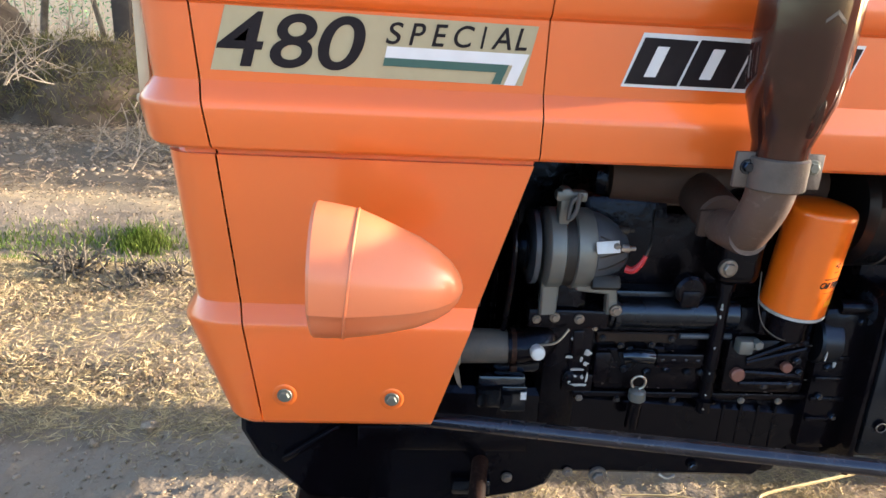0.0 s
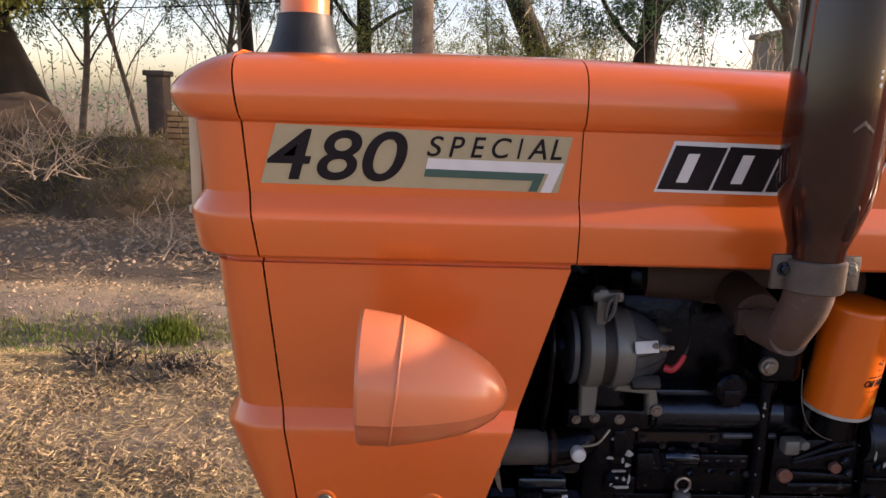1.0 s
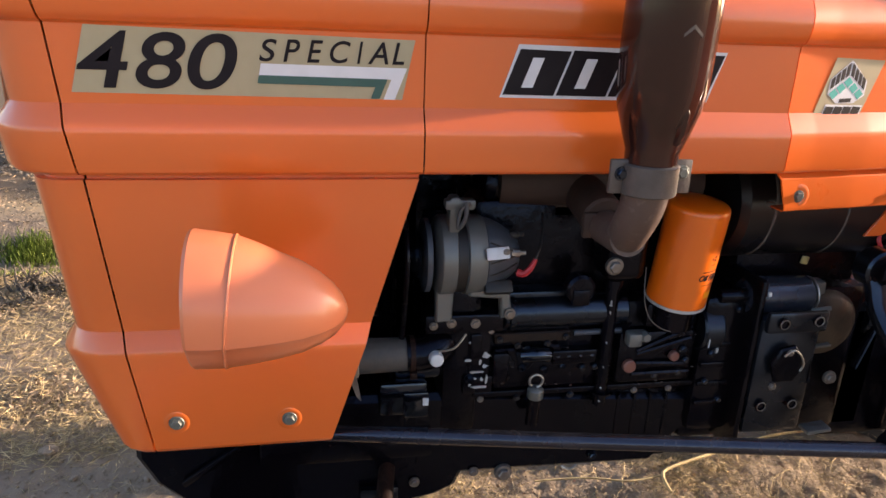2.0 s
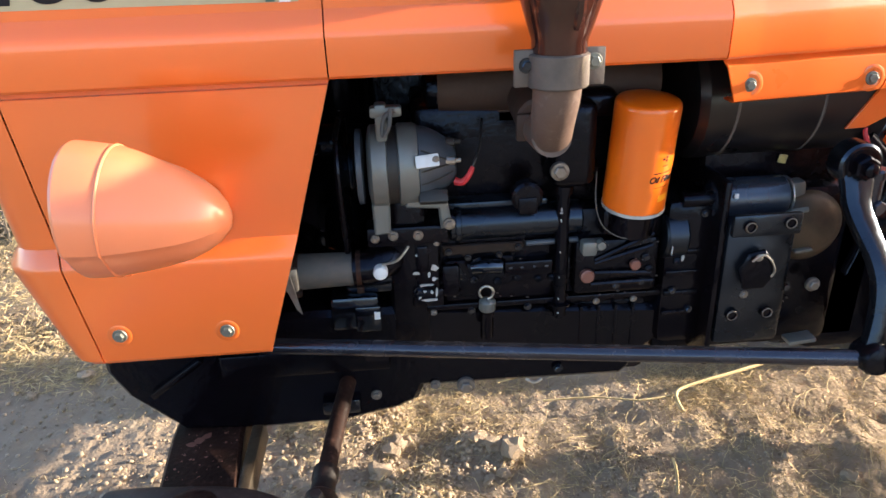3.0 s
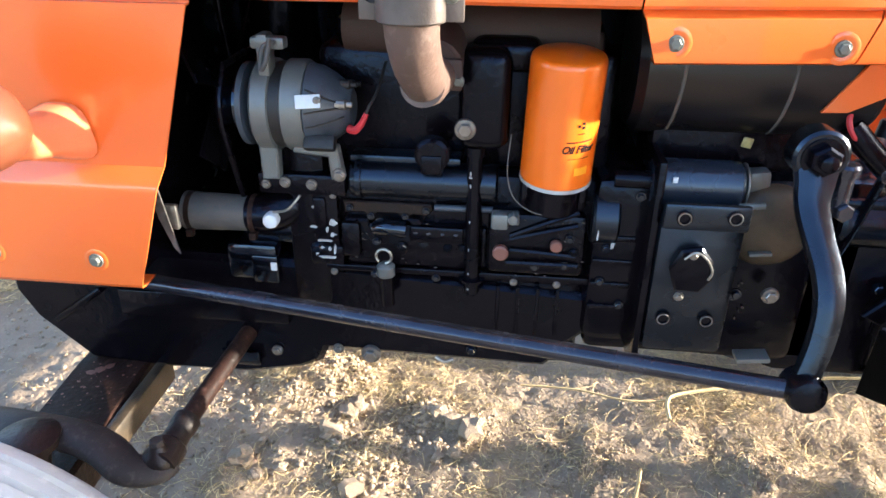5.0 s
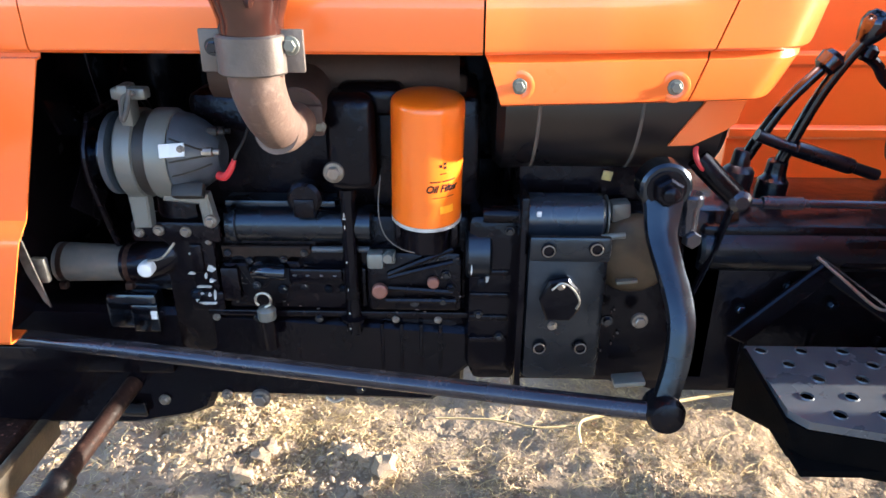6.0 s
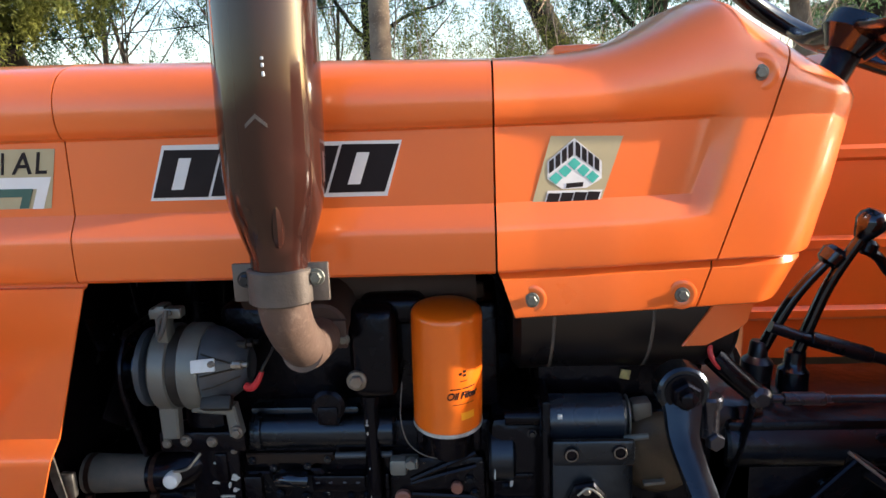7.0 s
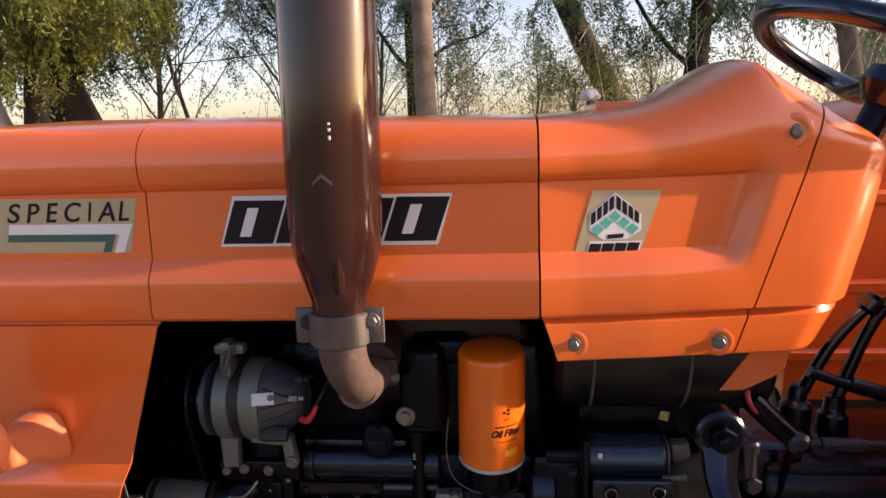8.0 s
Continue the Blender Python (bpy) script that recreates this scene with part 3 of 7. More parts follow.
for ch, cx, cw in (("S", -0.214, 0.023), ("P", -0.184, 0.022), ("E", -0.154, 0.021), ("C", -0.125, 0.027), ("I", -0.090, 0.008),
                   ("A", -0.076, 0.027), ("L", -0.044, 0.016)):
    lettering(ch, cx, 1.2645, cw, 0.028, 0.25, INK, band, 0.0031, "letter", 0.008)
decal("stripe", ((-0.215, 1.247), (-0.045, 1.245), (-0.055, 1.219), (-0.040, 1.219), (-0.024, 1.260), (-0.212, 1.262)), WHITE, band, 0.0031, "white angled stripe")
decal("stripe", ((-0.217, 1.237), (-0.066, 1.235), (-0.072, 1.220), (-0.060, 1.220), (-0.050, 1.2455), (-0.215, 1.2475)), GREEN, band, 0.0024, "dark green angled stripe")

# the four-panel maker's sign: plain bars on black slanted tiles
sign_tile = decal("sign_border", ((0.104, 1.2245), (0.413, 1.2225), (0.435, 1.2925), (0.127, 1.2955)), WHITE, hood, 0.0038, "white bordered sign")
for k in range(4):
    a = 0.108 + k * 0.0765
    s = 0.0215
    decal("sign_tile", ((a, 1.2285), (a + 0.0725, 1.228), (a + 0.0725 + s, 1.288), (a + s, 1.2895)), INK, sign_tile, 0.0031, "black slanted tile")
for k, bars in enumerate((((0.032, 0.048, 0.010, 0.050),),) * 4):
    a = 0.108 + k * 0.0765
    for x0, x1, z0, z1 in bars:
        s0, s1 = z0 * 0.36 - 0.010, z1 * 0.36 - 0.010
        decal("sign_bar", ((a + x0 + s0, 1.2285 + z0), (a + x1 + s0, 1.2285 + z0), (a + x1 + s1, 1.2285 + z1), (a + x0 + s1, 1.2285 + z1)),
              WHITE, sign_tile, 0.0024)


def cowl_decal(name, pts, mat, parent, lift, label=""):
    bm = BM()
    slab(bm, [(x, 0.005 + cowl_side(x, z) - lift, z) for x, z in pts], (0, 0.0003, 0))
    return part(name, bm, mat, parent, label, 0)


badge = cowl_decal("badge", ((0.597, 1.2035), (0.686, 1.202), (0.715, 1.287), (0.622, 1.290)), BEIGE, cowl, 0.0008, "beige decal with a teal chevron")
cowl_decal("badge_ground", ((0.6175, 1.258), (0.652, 1.2865), (0.6875, 1.256), (0.6875, 1.234), (0.668, 1.2225), (0.636, 1.2225), (0.6175, 1.236)), WHITE, badge, 0.0012)
for k in range(4):
    for sgn in (-1, 1):
        x0, x1 = 0.652 + sgn * 0.0015 + sgn * k * 0.0082, 0.652 + sgn * 0.0015 + sgn * (k * 0.0082 + 0.0062)
        f0, f1 = abs(x0 - 0.652), abs(x1 - 0.652)
        cowl_decal("badge_bar", ((x0, 1.284 - f0 * 0.80), (x1, 1.284 - f1 * 0.80), (x1, 1.266 - f1 * 0.72), (x0, 1.266 - f0 * 0.72)), INK, badge, 0.0016)
for k in range(3):
    for sgn in (-1, 1):
        if k == 0 and sgn > 0:
            continue
        c = 0.652 + sgn * k * 0.0118
        zc = 1.2535 - k * 0.0088
        cowl_decal("badge_block", ((c, zc + 0.0085), (c + 0.0086, zc + 0.001), (c, zc - 0.0075), (c - 0.0086, zc + 0.001)), TEAL, badge, 0.0016)
cowl_decal("badge_block", ((0.641, 1.2235), (0.663, 1.2245), (0.664, 1.2305), (0.642, 1.2295)), INK, badge, 0.0016)
cowl_decal("badge_label", ((0.613, 1.2045), (0.684, 1.203), (0.689, 1.2195), (0.618, 1.221)), WHITE, badge, 0.0012)
for k in range(4):
    x0 = 0.6155 + k * 0.0172
    cowl_decal("badge_bar", ((x0, 1.2065), (x0 + 0.0155, 1.206), (x0 + 0.019, 1.217), (x0 + 0.0035, 1.218)), INK, badge, 0.0016)

# ---- side lamp on the nose ----
bm = BM()
rings = []
LC = Vector((0, -0.170, 1.0125))
LAMP = [(0.0, 0.0805), (0.02, 0.0822), (0.12, 0.0808), (0.25, 0.0780), (0.40, 0.0715), (0.55, 0.0635), (0.70, 0.0545), (0.82, 0.0430), (0.91, 0.0310), (0.965, 0.0185),
        (0.99, 0.0090), (1.0, 0.0010)]
for f, r in LAMP:
    ring = []
    for k in range(64):
        a = 2 * math.pi * k / 64
        z, y = r * math.sin(a), r * math.cos(a)
        low = (-0.34 * r - z) / (0.66 * r)
        if low > 0:                  # the underside is set in below a crease
            y *= 1 - 0.16 * low - 0.06 * min(1, low * 14)
        x = -0.288 + 0.176 * f + 0.10 * z * max(0.0, 1 - abs(f - 0.27) / 0.28)
        ring.append(Vector((x, LC.y - 0.019 * f + y, LC.z - 0.011 * f + z)))
    rings.append(ring)
skin(bm, rings)
lamp = part("side_lamp", bm, LAMP_ORANGE, tractor, "bullet-shaped orange headlamp housing", 20)
bm = BM()
rings = []
for dx, dr in ((-0.0022, -0.0012), (-0.0012, 0.0008), (0.0, 0.0013), (0.0012, 0.0008), (0.0022, -0.0012)):
    ring = []
    for k in range(64):
        a = 2 * math.pi * k / 64
        r = 0.0782 + dr - 0.10 * dx
        z, y = r * math.sin(a), r * math.cos(a)
        low = (-0.34 * r - z) / (0.66 * r)
        if low > 0:
            y *= 1 - 0.16 * low - 0.06 * min(1, low * 14)
        ring.append(Vector((-0.2440 + dx + 0.10 * z, LC.y - 0.0048 + y, LC.z - 0.0028 + z)))
    rings.append(ring)
skin(bm, rings)
part("rim", bm, LAMP_ORANGE, lamp, "raised seam ring")
bm = BM()
lathe(bm, (-0.2875, LC.y, LC.z), (-1, 0, 0), [(-0.004, 0.074), (0.0005, 0.073), (0.003, 0.05), (0.004, 0.001)], 32)
part("lens", bm, GLASS, lamp, "clear lamp glass")
bm = BM()
rings = []
for f in (0.0, 0.2, 0.4, 0.6, 0.75, 0.88, 0.95, 1.0):
    w = 0.024 + 0.007 * f + 0.011 * max(0.0, f - 0.6) / 0.4
    h = 0.024 + 0.008 * f + 0.009 * max(0.0, f - 0.6) / 0.4
    c = Vector((-0.190 - 0.014 * f, -0.150 + 0.152 * f, 0.972 - 0.033 * f))
    ring = []
    for k in range(28):
        a = 2 * math.pi * k / 28
        p, q = math.sin(a), math.cos(a)
        n = (abs(p) ** 3.4 + abs(q) ** 3.4) ** (-1 / 3.4)
        ring.append(c + Vector((w * p * n * (1 - 0.17 * q * n), 0, h * q * n)))
    rings.append(ring)
skin(bm, rings)
part("lamp_foot", bm, LAMP_ORANGE, lamp, "flared mounting foot")
bm = BM()
cyl(bm, (-0.254, -0.17, 0.924), (-0.254, -0.17, 0.940), 0.005, 10)
part("screw", bm, ORANGE, lamp)

# ---- air intake stack on the nose ----
bm = BM()
lathe(bm, (-0.412, 0.212, 1.400), (0, 0, 1), [(0, 0.060), (0.006, 0.0605), (0.02, 0.054), (0.05, 0.045), (0.066, 0.043), (0.068, 0.036)], 28)
stack = part("intake_base", bm, RUBBER, tractor, "black rubber cone at the foot of the air intake")
bm = BM()
cyl(bm, (-0.412, 0.212, 1.45), (-0.412, 0.212, 1.86), 0.0385, 28, 0.002)
part("intake_pipe", bm, ORANGE, stack, "orange upright intake pipe")

# ---- exhaust ----
bm = BM()
lathe(bm, (0.294, -0.085, 1.150), (0.012, 0.0, 1), [(0.0, 0.0345), (0.02, 0.0355), (0.045, 0.044), (0.075, 0.0535), (0.105, 0.0580), (0.16, 0.0592), (0.55, 0.0592),
                                                (0.70, 0.058), (0.72, 0.045)], 40)
muffler = part("muffler", bm, MUFFLER, tractor, "tall dark brown glossy exhaust silencer")
bm = BM()
lathe(bm, (0.2935, -0.085, 1.112), (0, 0, 1), [(0, 0.0375), (0.002, 0.0395), (0.040, 0.0395), (0.042, 0.037)], 32)
box(bm, (0.2545, -0.088, 1.136), (0.036, 0.007, 0.046), 0.0015)
box(bm, (0.3335, -0.090, 1.136), (0.036, 0.007, 0.046), 0.0015)
clamp = part("pipe_clamp", bm, CLAMP, muffler, "grey steel pipe clamp")
bm = BM()
tube(bm, ((0.308, -0.134, 1.232), (0.307, -0.130, 1.205), (0.305, -0.124, 1.185)), lambda f: 0.004 + 0.003 * math.sin(math.pi * f), 8, 5)
part("seam_rib", bm, MUFFLER, muffler)
for s in (-1, 1):
    bm = BM()
    slab(bm, ((0.297, -0.1445, 1.332), (0.297 + s * 0.012, -0.1435, 1.321), (0.297 + s * 0.012, -0.1435, 1.317), (0.297, -0.1445, 1.327)), (0, 0.003, 0))
    part("stamped_mark", bm, CLAMP, muffler)
for dz in (0.0, 0.009, 0.016):
    bm = BM()
    box(bm, (0.309, -0.1425, 1.372 + dz), (0.003, 0.002, 0.005 - 0.1 * dz), 0.0005)
    part("scratch", bm, LABEL, muffler)
bolt(0.337, -0.094, 1.142, clamp, s=0.85, label="steel clamp bolt")
bolt(0.252, -0.092, 1.140, clamp, BLACKBOLT, s=0.7)
bm = BM()
tube(bm, ((0.2935, -0.085, 1.155), (0.2935, -0.085, 1.116), (0.2938, -0.077, 1.088), (0.296, -0.055, 1.058), (0.301, -0.030, 1.034)), lambda f: 0.0325 - 0.004 * f, 28, 4)
tube(bm, ((0.299, -0.041, 1.032), (0.301, -0.015, 1.026), (0.303, 0.050, 1.020)), 0.0275, 28, 1)
elbow = part("exhaust_elbow", bm, PIPE, tractor, "heat-browned bare exhaust elbow")
bm = BM()
box(bm, (0.303, 0.056, 1.022), (0.074, 0.012, 0.042), 0.004)
cyl(bm, (0.303, 0.06, 1.03), (0.303, 0.17, 1.05), 0.036, 18)
part("flange", bm, SHIELD, elbow, "brown iron flange")
bolt(0.334, 0.052, 1.014, elbow, s=0.7, label="steel flange nut")
bm = BM()
tube(bm, ((0.16, 0.19, 1.06), (0.30, 0.18, 1.06), (0.52, 0.19, 1.06)), 0.042, 16, 6)
manifold = part("exhaust_manifold", bm, SHIELD, tractor, "brown iron exhaust manifold")
bm = BM()
box(bm, (0.34, 0.185, 1.05), (0.19, 0.05, 0.11), 0.012)
part("heat_shield", bm, SHIELD, manifold, "brown folded heat shield")
for k in range(4):
    bm = BM()
    box(bm, (0.18 + 0.11 * k, 0.21, 1.03), (0.05, 0.06, 0.06), 0.01)
    part("port", bm, SHIELD, manifold)

# ======== engine and running gear ========
bm = BM()
lathe(bm, (0, 0, 0), (0, 0, 1), [(-0.004, 0.0125), (0, 0.0125), (0.0015, 0.0115), (0.0018, 0.009)], 20)
hex_head(bm, (0, 0, 0.0015), (0, 0, 1), 0.0085, 0.006)
BOLT = finish(bm, "bolt", DIRTYSTEEL)
flake_rng = random.Random(9)


def flake(x, y, z, w, h, parent, mat=CHIP, name="paint_chip"):
    """A chip of bare metal or old paint with a ragged outline, facing the camera side; scattered ones also paint in
    glints.
    """
    bm = BM()
    n = 9
    pts = []
    for k in range(n):
        a = 2 * math.pi * k / n
        r = flake_rng.uniform(0.5, 1.15)
        pts.append((x + 0.5 * w * r * math.cos(a), y, z + 0.5 * h * r * math.sin(a)))
    slab(bm, pts, (0, 0.0025, 0))
    return part(name, bm, mat, parent)


bm = BM()
box(bm, (0.335, 0.265, 0.745), (0.42, 0.27, 0.22), 0.012)
block = part("engine_block", bm, CAST, tractor, "black painted engine block")
for k in range(6):
    bm = BM()
    box(bm, (0.175 + 0.066 * k, 0.128, 0.735), (0.010, 0.02, 0.07), 0.004)
    part("rib", bm, CAST, block)
bm = BM()
box(bm, (0.335, 0.26, 0.945), (0.44, 0.20, 0.18), 0.014)
head = part("cylinder_head", bm, CAST, tractor, "black cylinder head")
bm = BM()
box(bm, (0.335, 0.26, 1.05), (0.40, 0.15, 0.05), 0.018)
part("rocker_cover", bm, CAST, head)
bm = BM()
box(bm, (0.335, 0.26, 0.60), (0.40, 0.265, 0.17), 0.02)
pan = part("oil_pan", bm, BLACK, tractor, "black oil pan")
bm = BM()
box(bm, (0.335, 0.255, 0.691), (0.43, 0.29, 0.011), 0.003)
part("flange", bm, CAST, pan)
for bx in (0.133, 0.20, 0.30, 0.424, 0.492):
    bolt(bx, 0.109, 0.683, pan, BOLT if bx in (0.133, 0.424, 0.492) else BLACKBOLT, 0.5)
for k in range(4):
    bm = BM()
    box(bm, (0.40 + 0.032 * k, 0.122, 0.625), (0.006, 0.012, 0.09), 0.002)
    part("rib", bm, BLACK, pan)
bm = BM()
box(bm, (0.095, 0.26, 0.78), (0.07, 0.30, 0.34), 0.02)
part("timing_cover", bm, CAST, tractor)

# radiator, shroud and fan behind the nose
bm = BM()
box(bm, (-0.20, 0.25, 0.98), (0.06, 0.47, 0.60), 0.008)
box(bm, (-0.155, 0.25, 1.0), (0.04, 0.44, 0.50), 0.02)
radiator = part("radiator", bm, BLACK, tractor, "black radiator")
# black sheet added to hide the sunlit inside of the far nose panel
bm = BM()
box(bm, (-0.13, 0.465, 0.86), (0.46, 0.012, 0.50), 0.003)
part("side_baffle", bm, BLACK, radiator)
bm = BM()
slab(bm, ((-0.118, 0.032, 0.86), (-0.104, 0.032, 0.86), (-0.092, 0.030, 0.80), (-0.082, 0.030, 0.742), (-0.090, 0.030, 0.752), (-0.106, 0.030, 0.80)), (0, 0.003, 0))
box(bm, (-0.096, 0.050, 0.795), (0.022, 0.012, 0.040), 0.003)
box(bm, (-0.13, 0.04, 0.86), (0.05, 0.02, 0.02), 0.003)
part("bracket", bm, DIRTYSTEEL, radiator, "bare steel radiator bracket")
bm = BM()
cyl(bm, (-0.085, 0.26, 0.96), (-0.01, 0.26, 0.96), 0.035, 18)
fan = part("fan", bm, BLACK, tractor, "black cooling fan")
for k in range(6):
    bm = BM()
    a = radians(60 * k + 12)
    rot = Euler((a, 0, 0)).to_matrix() @ Euler((0, 0, radians(28))).to_matrix()
    c = Vector((-0.06, 0.26, 0.96)) + Euler((a, 0, 0)).to_matrix() @ Vector((0, 0, 0.10))
    box(bm, c, (0.005, 0.055, 0.13), 0.001, rot)
    part("blade", bm, BLACK, fan)
bm = BM()
tube(bm, ((-0.008, 0.115, 1.012), (-0.008, 0.26, 1.01), (-0.008, 0.315, 0.96), (-0.008, 0.26, 0.905), (-0.008, 0.255, 0.70), (-0.008, 0.22, 0.66), (-0.008, 0.17, 0.70), (-0.008, 0.075, 0.93),
          (-0.008, 0.10, 1.005), (-0.008, 0.115, 1.012)), 0.005, 8, 5)
part("fan_belt", bm, CAST, tractor)

# alternator
AY, AZ, AR = 0.113, 0.957, 0.066
bm = BM()
lathe(bm, (0.038, AY, AZ), (1, 0, 0), [(0, 0.045), (0.004, AR - 0.004), (0.008, AR), (0.030, AR), (0.032, AR - 0.003)], 36)
alternator = part("alternator", bm, ALU, tractor, "cast aluminium alternator with a black band")
bm = BM()
lathe(bm, (0.070, AY, AZ), (1, 0, 0), [(0, AR - 0.004), (0.016, AR - 0.004)], 36)
part("stator_band", bm, RUBBER, alternator, "black stator band")
bm = BM()
lathe(bm, (0.086, AY, AZ), (1, 0, 0), [(0, AR - 0.003), (0.002, AR), (0.026, AR), (0.031, AR - 0.003), (0.033, AR - 0.02)], 36)
part("rear_housing", bm, ALU, alternator)
bm = BM()
lathe(bm, (0.115, AY, AZ), (1, 0, 0), [(0, AR - 0.007), (0.004, AR - 0.005), (0.018, AR - 0.008), (0.034, AR - 0.016), (0.048, AR - 0.026), (0.058, AR - 0.034), (0.063, 0.024), (0.060, 0.010)], 32)
rear_cap = part("rear_cap", bm, BLUEGREY, alternator, "blue-grey plastic end cap")
for az, bz in ((36, 20), (4, 12), (-16, -10)):
    bm = BM()
    pts = []
    for k in range(7):
        u = k / 6
        r = float(np.interp(0.006 + 0.050 * u, (0, 0.018, 0.034, 0.048, 0.058), (AR - 0.0055, AR - 0.008, AR - 0.016, AR - 0.026, AR - 0.034)))
        a = radians(az + (bz - az) * u)
        pts.append((0.121 + 0.050 * u, AY - r * math.cos(a), AZ + r * math.sin(a)))
    tube(bm, pts, 0.0016, 6, 2)
    part("cap_rib", bm, RUBBER, rear_cap)
bm = BM()
box(bm, (0.138, AY - AR + 0.016, AZ - 0.040), (0.046, 0.016, 0.022), 0.004, Euler((radians(-35), 0, 0)).to_matrix())
part("vent_block", bm, RUBBER, rear_cap)
for k, (ca, cx) in enumerate(((20, 0.172), (75, 0.174), (130, 0.172))):
    bm = BM()
    lathe(bm, (cx - 0.012, AY - 0.036 * math.cos(radians(ca)), AZ + 0.036 * math.sin(radians(ca))), (1, 0, 0), [(0, 0.007), (0.014, 0.007), (0.016, 0.004), (0.024, 0.004)], 10)
    part("terminal", bm, STEEL if k == 0 else RUBBER, rear_cap)
bm = BM()
box(bm, (0.130, AY - AR - 0.001, AZ + 0.024), (0.036, 0.004, 0.019), 0.0015, Euler((radians(-20), radians(-5), 0)).to_matrix())
part("type_plate", bm, LABEL, alternator, "pale type plate")
bolt(0.143, AY - AR - 0.003, AZ + 0.026, alternator, s=0.45)
bolt(0.150, AY - AR + 0.012, AZ - 0.042, alternator, s=0.5)
bm = BM()
lathe(bm, (-0.012, AY, AZ), (1, 0, 0), [(0, 0.02), (0.001, 0.038), (0.006, 0.040), (0.014, 0.028), (0.022, 0.040), (0.028, 0.038)], 32)
part("pulley", bm, GLOSS, alternator, "black belt pulley")
bm = BM()
lathe(bm, (0.020, AY, AZ), (1, 0, 0), [(0, 0.05), (0.002, 0.060), (0.010, 0.060), (0.012, 0.05)], 36)
part("fan_disc", bm, BLUEGREY, alternator, "blue-grey alternator fan")
bm = BM()
box(bm, (0.064, 0.085, 1.035), (0.018, 0.03, 0.058), 0.005)
box(bm, (0.072, 0.080, 1.052), (0.048, 0.022, 0.016), 0.004)
part("top_ear", bm, ALU, alternator)
bm = BM()
tube(bm, ((0.080, 0.060, 1.060), (0.076, 0.052, 1.035), (0.066, 0.055, 1.020), (0.070, 0.058, 1.048), (0.086, 0.062, 1.056)), 0.0035, 8, 5)
part("wire_loop", bm, GREYHOSE, alternator)
bm = BM()
slab(bm, ((0.040, 0.078, 0.925), (0.070, 0.078, 0.915), (0.068, 0.078, 0.852), (0.042, 0.078, 0.850)), (0, 0.022, 0), bevel=0.003)
slab(bm, ((0.094, 0.072, 0.912), (0.160, 0.070, 0.908), (0.168, 0.070, 0.860), (0.149, 0.070, 0.858), (0.146, 0.070, 0.893), (0.094, 0.072, 0.897)), (0, 0.022, 0), bevel=0.003)
part("mounting_foot", bm, ALU, alternator)
bolt(0.162, 0.066, 0.868, alternator, s=0.8, label="steel pivot bolt")
bm = BM()
tube(bm, ((0.198, 0.082, 0.945), (0.206, 0.082, 0.965), (0.216, 0.10, 0.985), (0.224, 0.13, 1.02)), 0.0022, 8, 6)
part("thin_lead", bm, RUBBER, alternator, "thin black lead")
bm = BM()
tube(bm, ((0.176, 0.088, 0.932), (0.186, 0.082, 0.932), (0.196, 0.080, 0.943), (0.203, 0.081, 0.957)), lambda f: 0.0068 - 0.003 * f, 8, 4)
part("red_lead", bm, REDWIRE, alternator, "red charging lead")
bm = BM()
box(bm, (0.095, 0.120, 0.838), (0.135, 0.05, 0.034), 0.005)
abr = part("alternator_bracket", bm, CAST, tractor)
bolt(0.041, 0.092, 0.838, abr, s=0.6)
bolt(0.071, 0.092, 0.842, abr, s=0.7)
bolt(0.112, 0.092, 0.840, abr, s=0.7)
bolt(0.142, 0.098, 0.822, abr, s=0.45)

# lower hose and water elbow
bm = BM()
lathe(bm, (-0.108, 0.120, 0.775), (1, 0, 0), [(0, 0.024), (0.003, 0.0315), (0.03, 0.0305), (0.09, 0.0290), (0.126, 0.0285), (0.130, 0.024)], 24)
hose = part("radiator_hose", bm, GREYHOSE, tractor, "dusty grey rubber radiator hose")
for hx in (-0.100, 0.004):
    bm = BM()
    lathe(bm, (hx, 0.120, 0.775), (1, 0, 0), [(0, 0.0285), (0.001, 0.0318), (0.009, 0.0318), (0.010, 0.0285)], 24)
    box(bm, (hx + 0.006, 0.095, 0.747), (0.012, 0.012, 0.012), 0.002)
    part("hose_clip", bm, RUST, hose, "rusty hose clip")
bm = BM()
tube(bm, ((0.0, 0.120, 0.775), (0.03, 0.120, 0.777), (0.06, 0.128, 0.787), (0.09, 0.17, 0.80)), 0.031, 20, 6)
elbow_w = part("water_elbow", bm, BLACK, tractor, "black water elbow")
bm = BM()
lathe(bm, (0.046, 0.092, 0.782), (0, -1, 0), [(0, 0.012), (0.012, 0.0125), (0.016, 0.011), (0.018, 0.006)], 18)
part("plug", bm, LABEL, elbow_w, "pale metal plug")
bm = BM()
tube(bm, ((0.05, 0.085, 0.795), (0.075, 0.08, 0.803), (0.095, 0.085, 0.825)), 0.0022, 6, 6)
part("wire", bm, STEEL, elbow_w)

bm = BM()
box(bm, (-0.004, 0.135, 0.690), (0.085, 0.05, 0.065), 0.008)
box(bm, (0.018, 0.112, 0.680), (0.045, 0.012, 0.050), 0.004)
box(bm, (0.03, 0.15, 0.745), (0.10, 0.05, 0.05), 0.01)
feed = part("lift_pump", bm, GLOSS, tractor, "glossy black pump body")
bm = BM()
box(bm, (0.034, 0.1045, 0.688), (0.010, 0.003, 0.014), 0.0005)
part("mark", bm, LABEL, feed, "white paint mark")

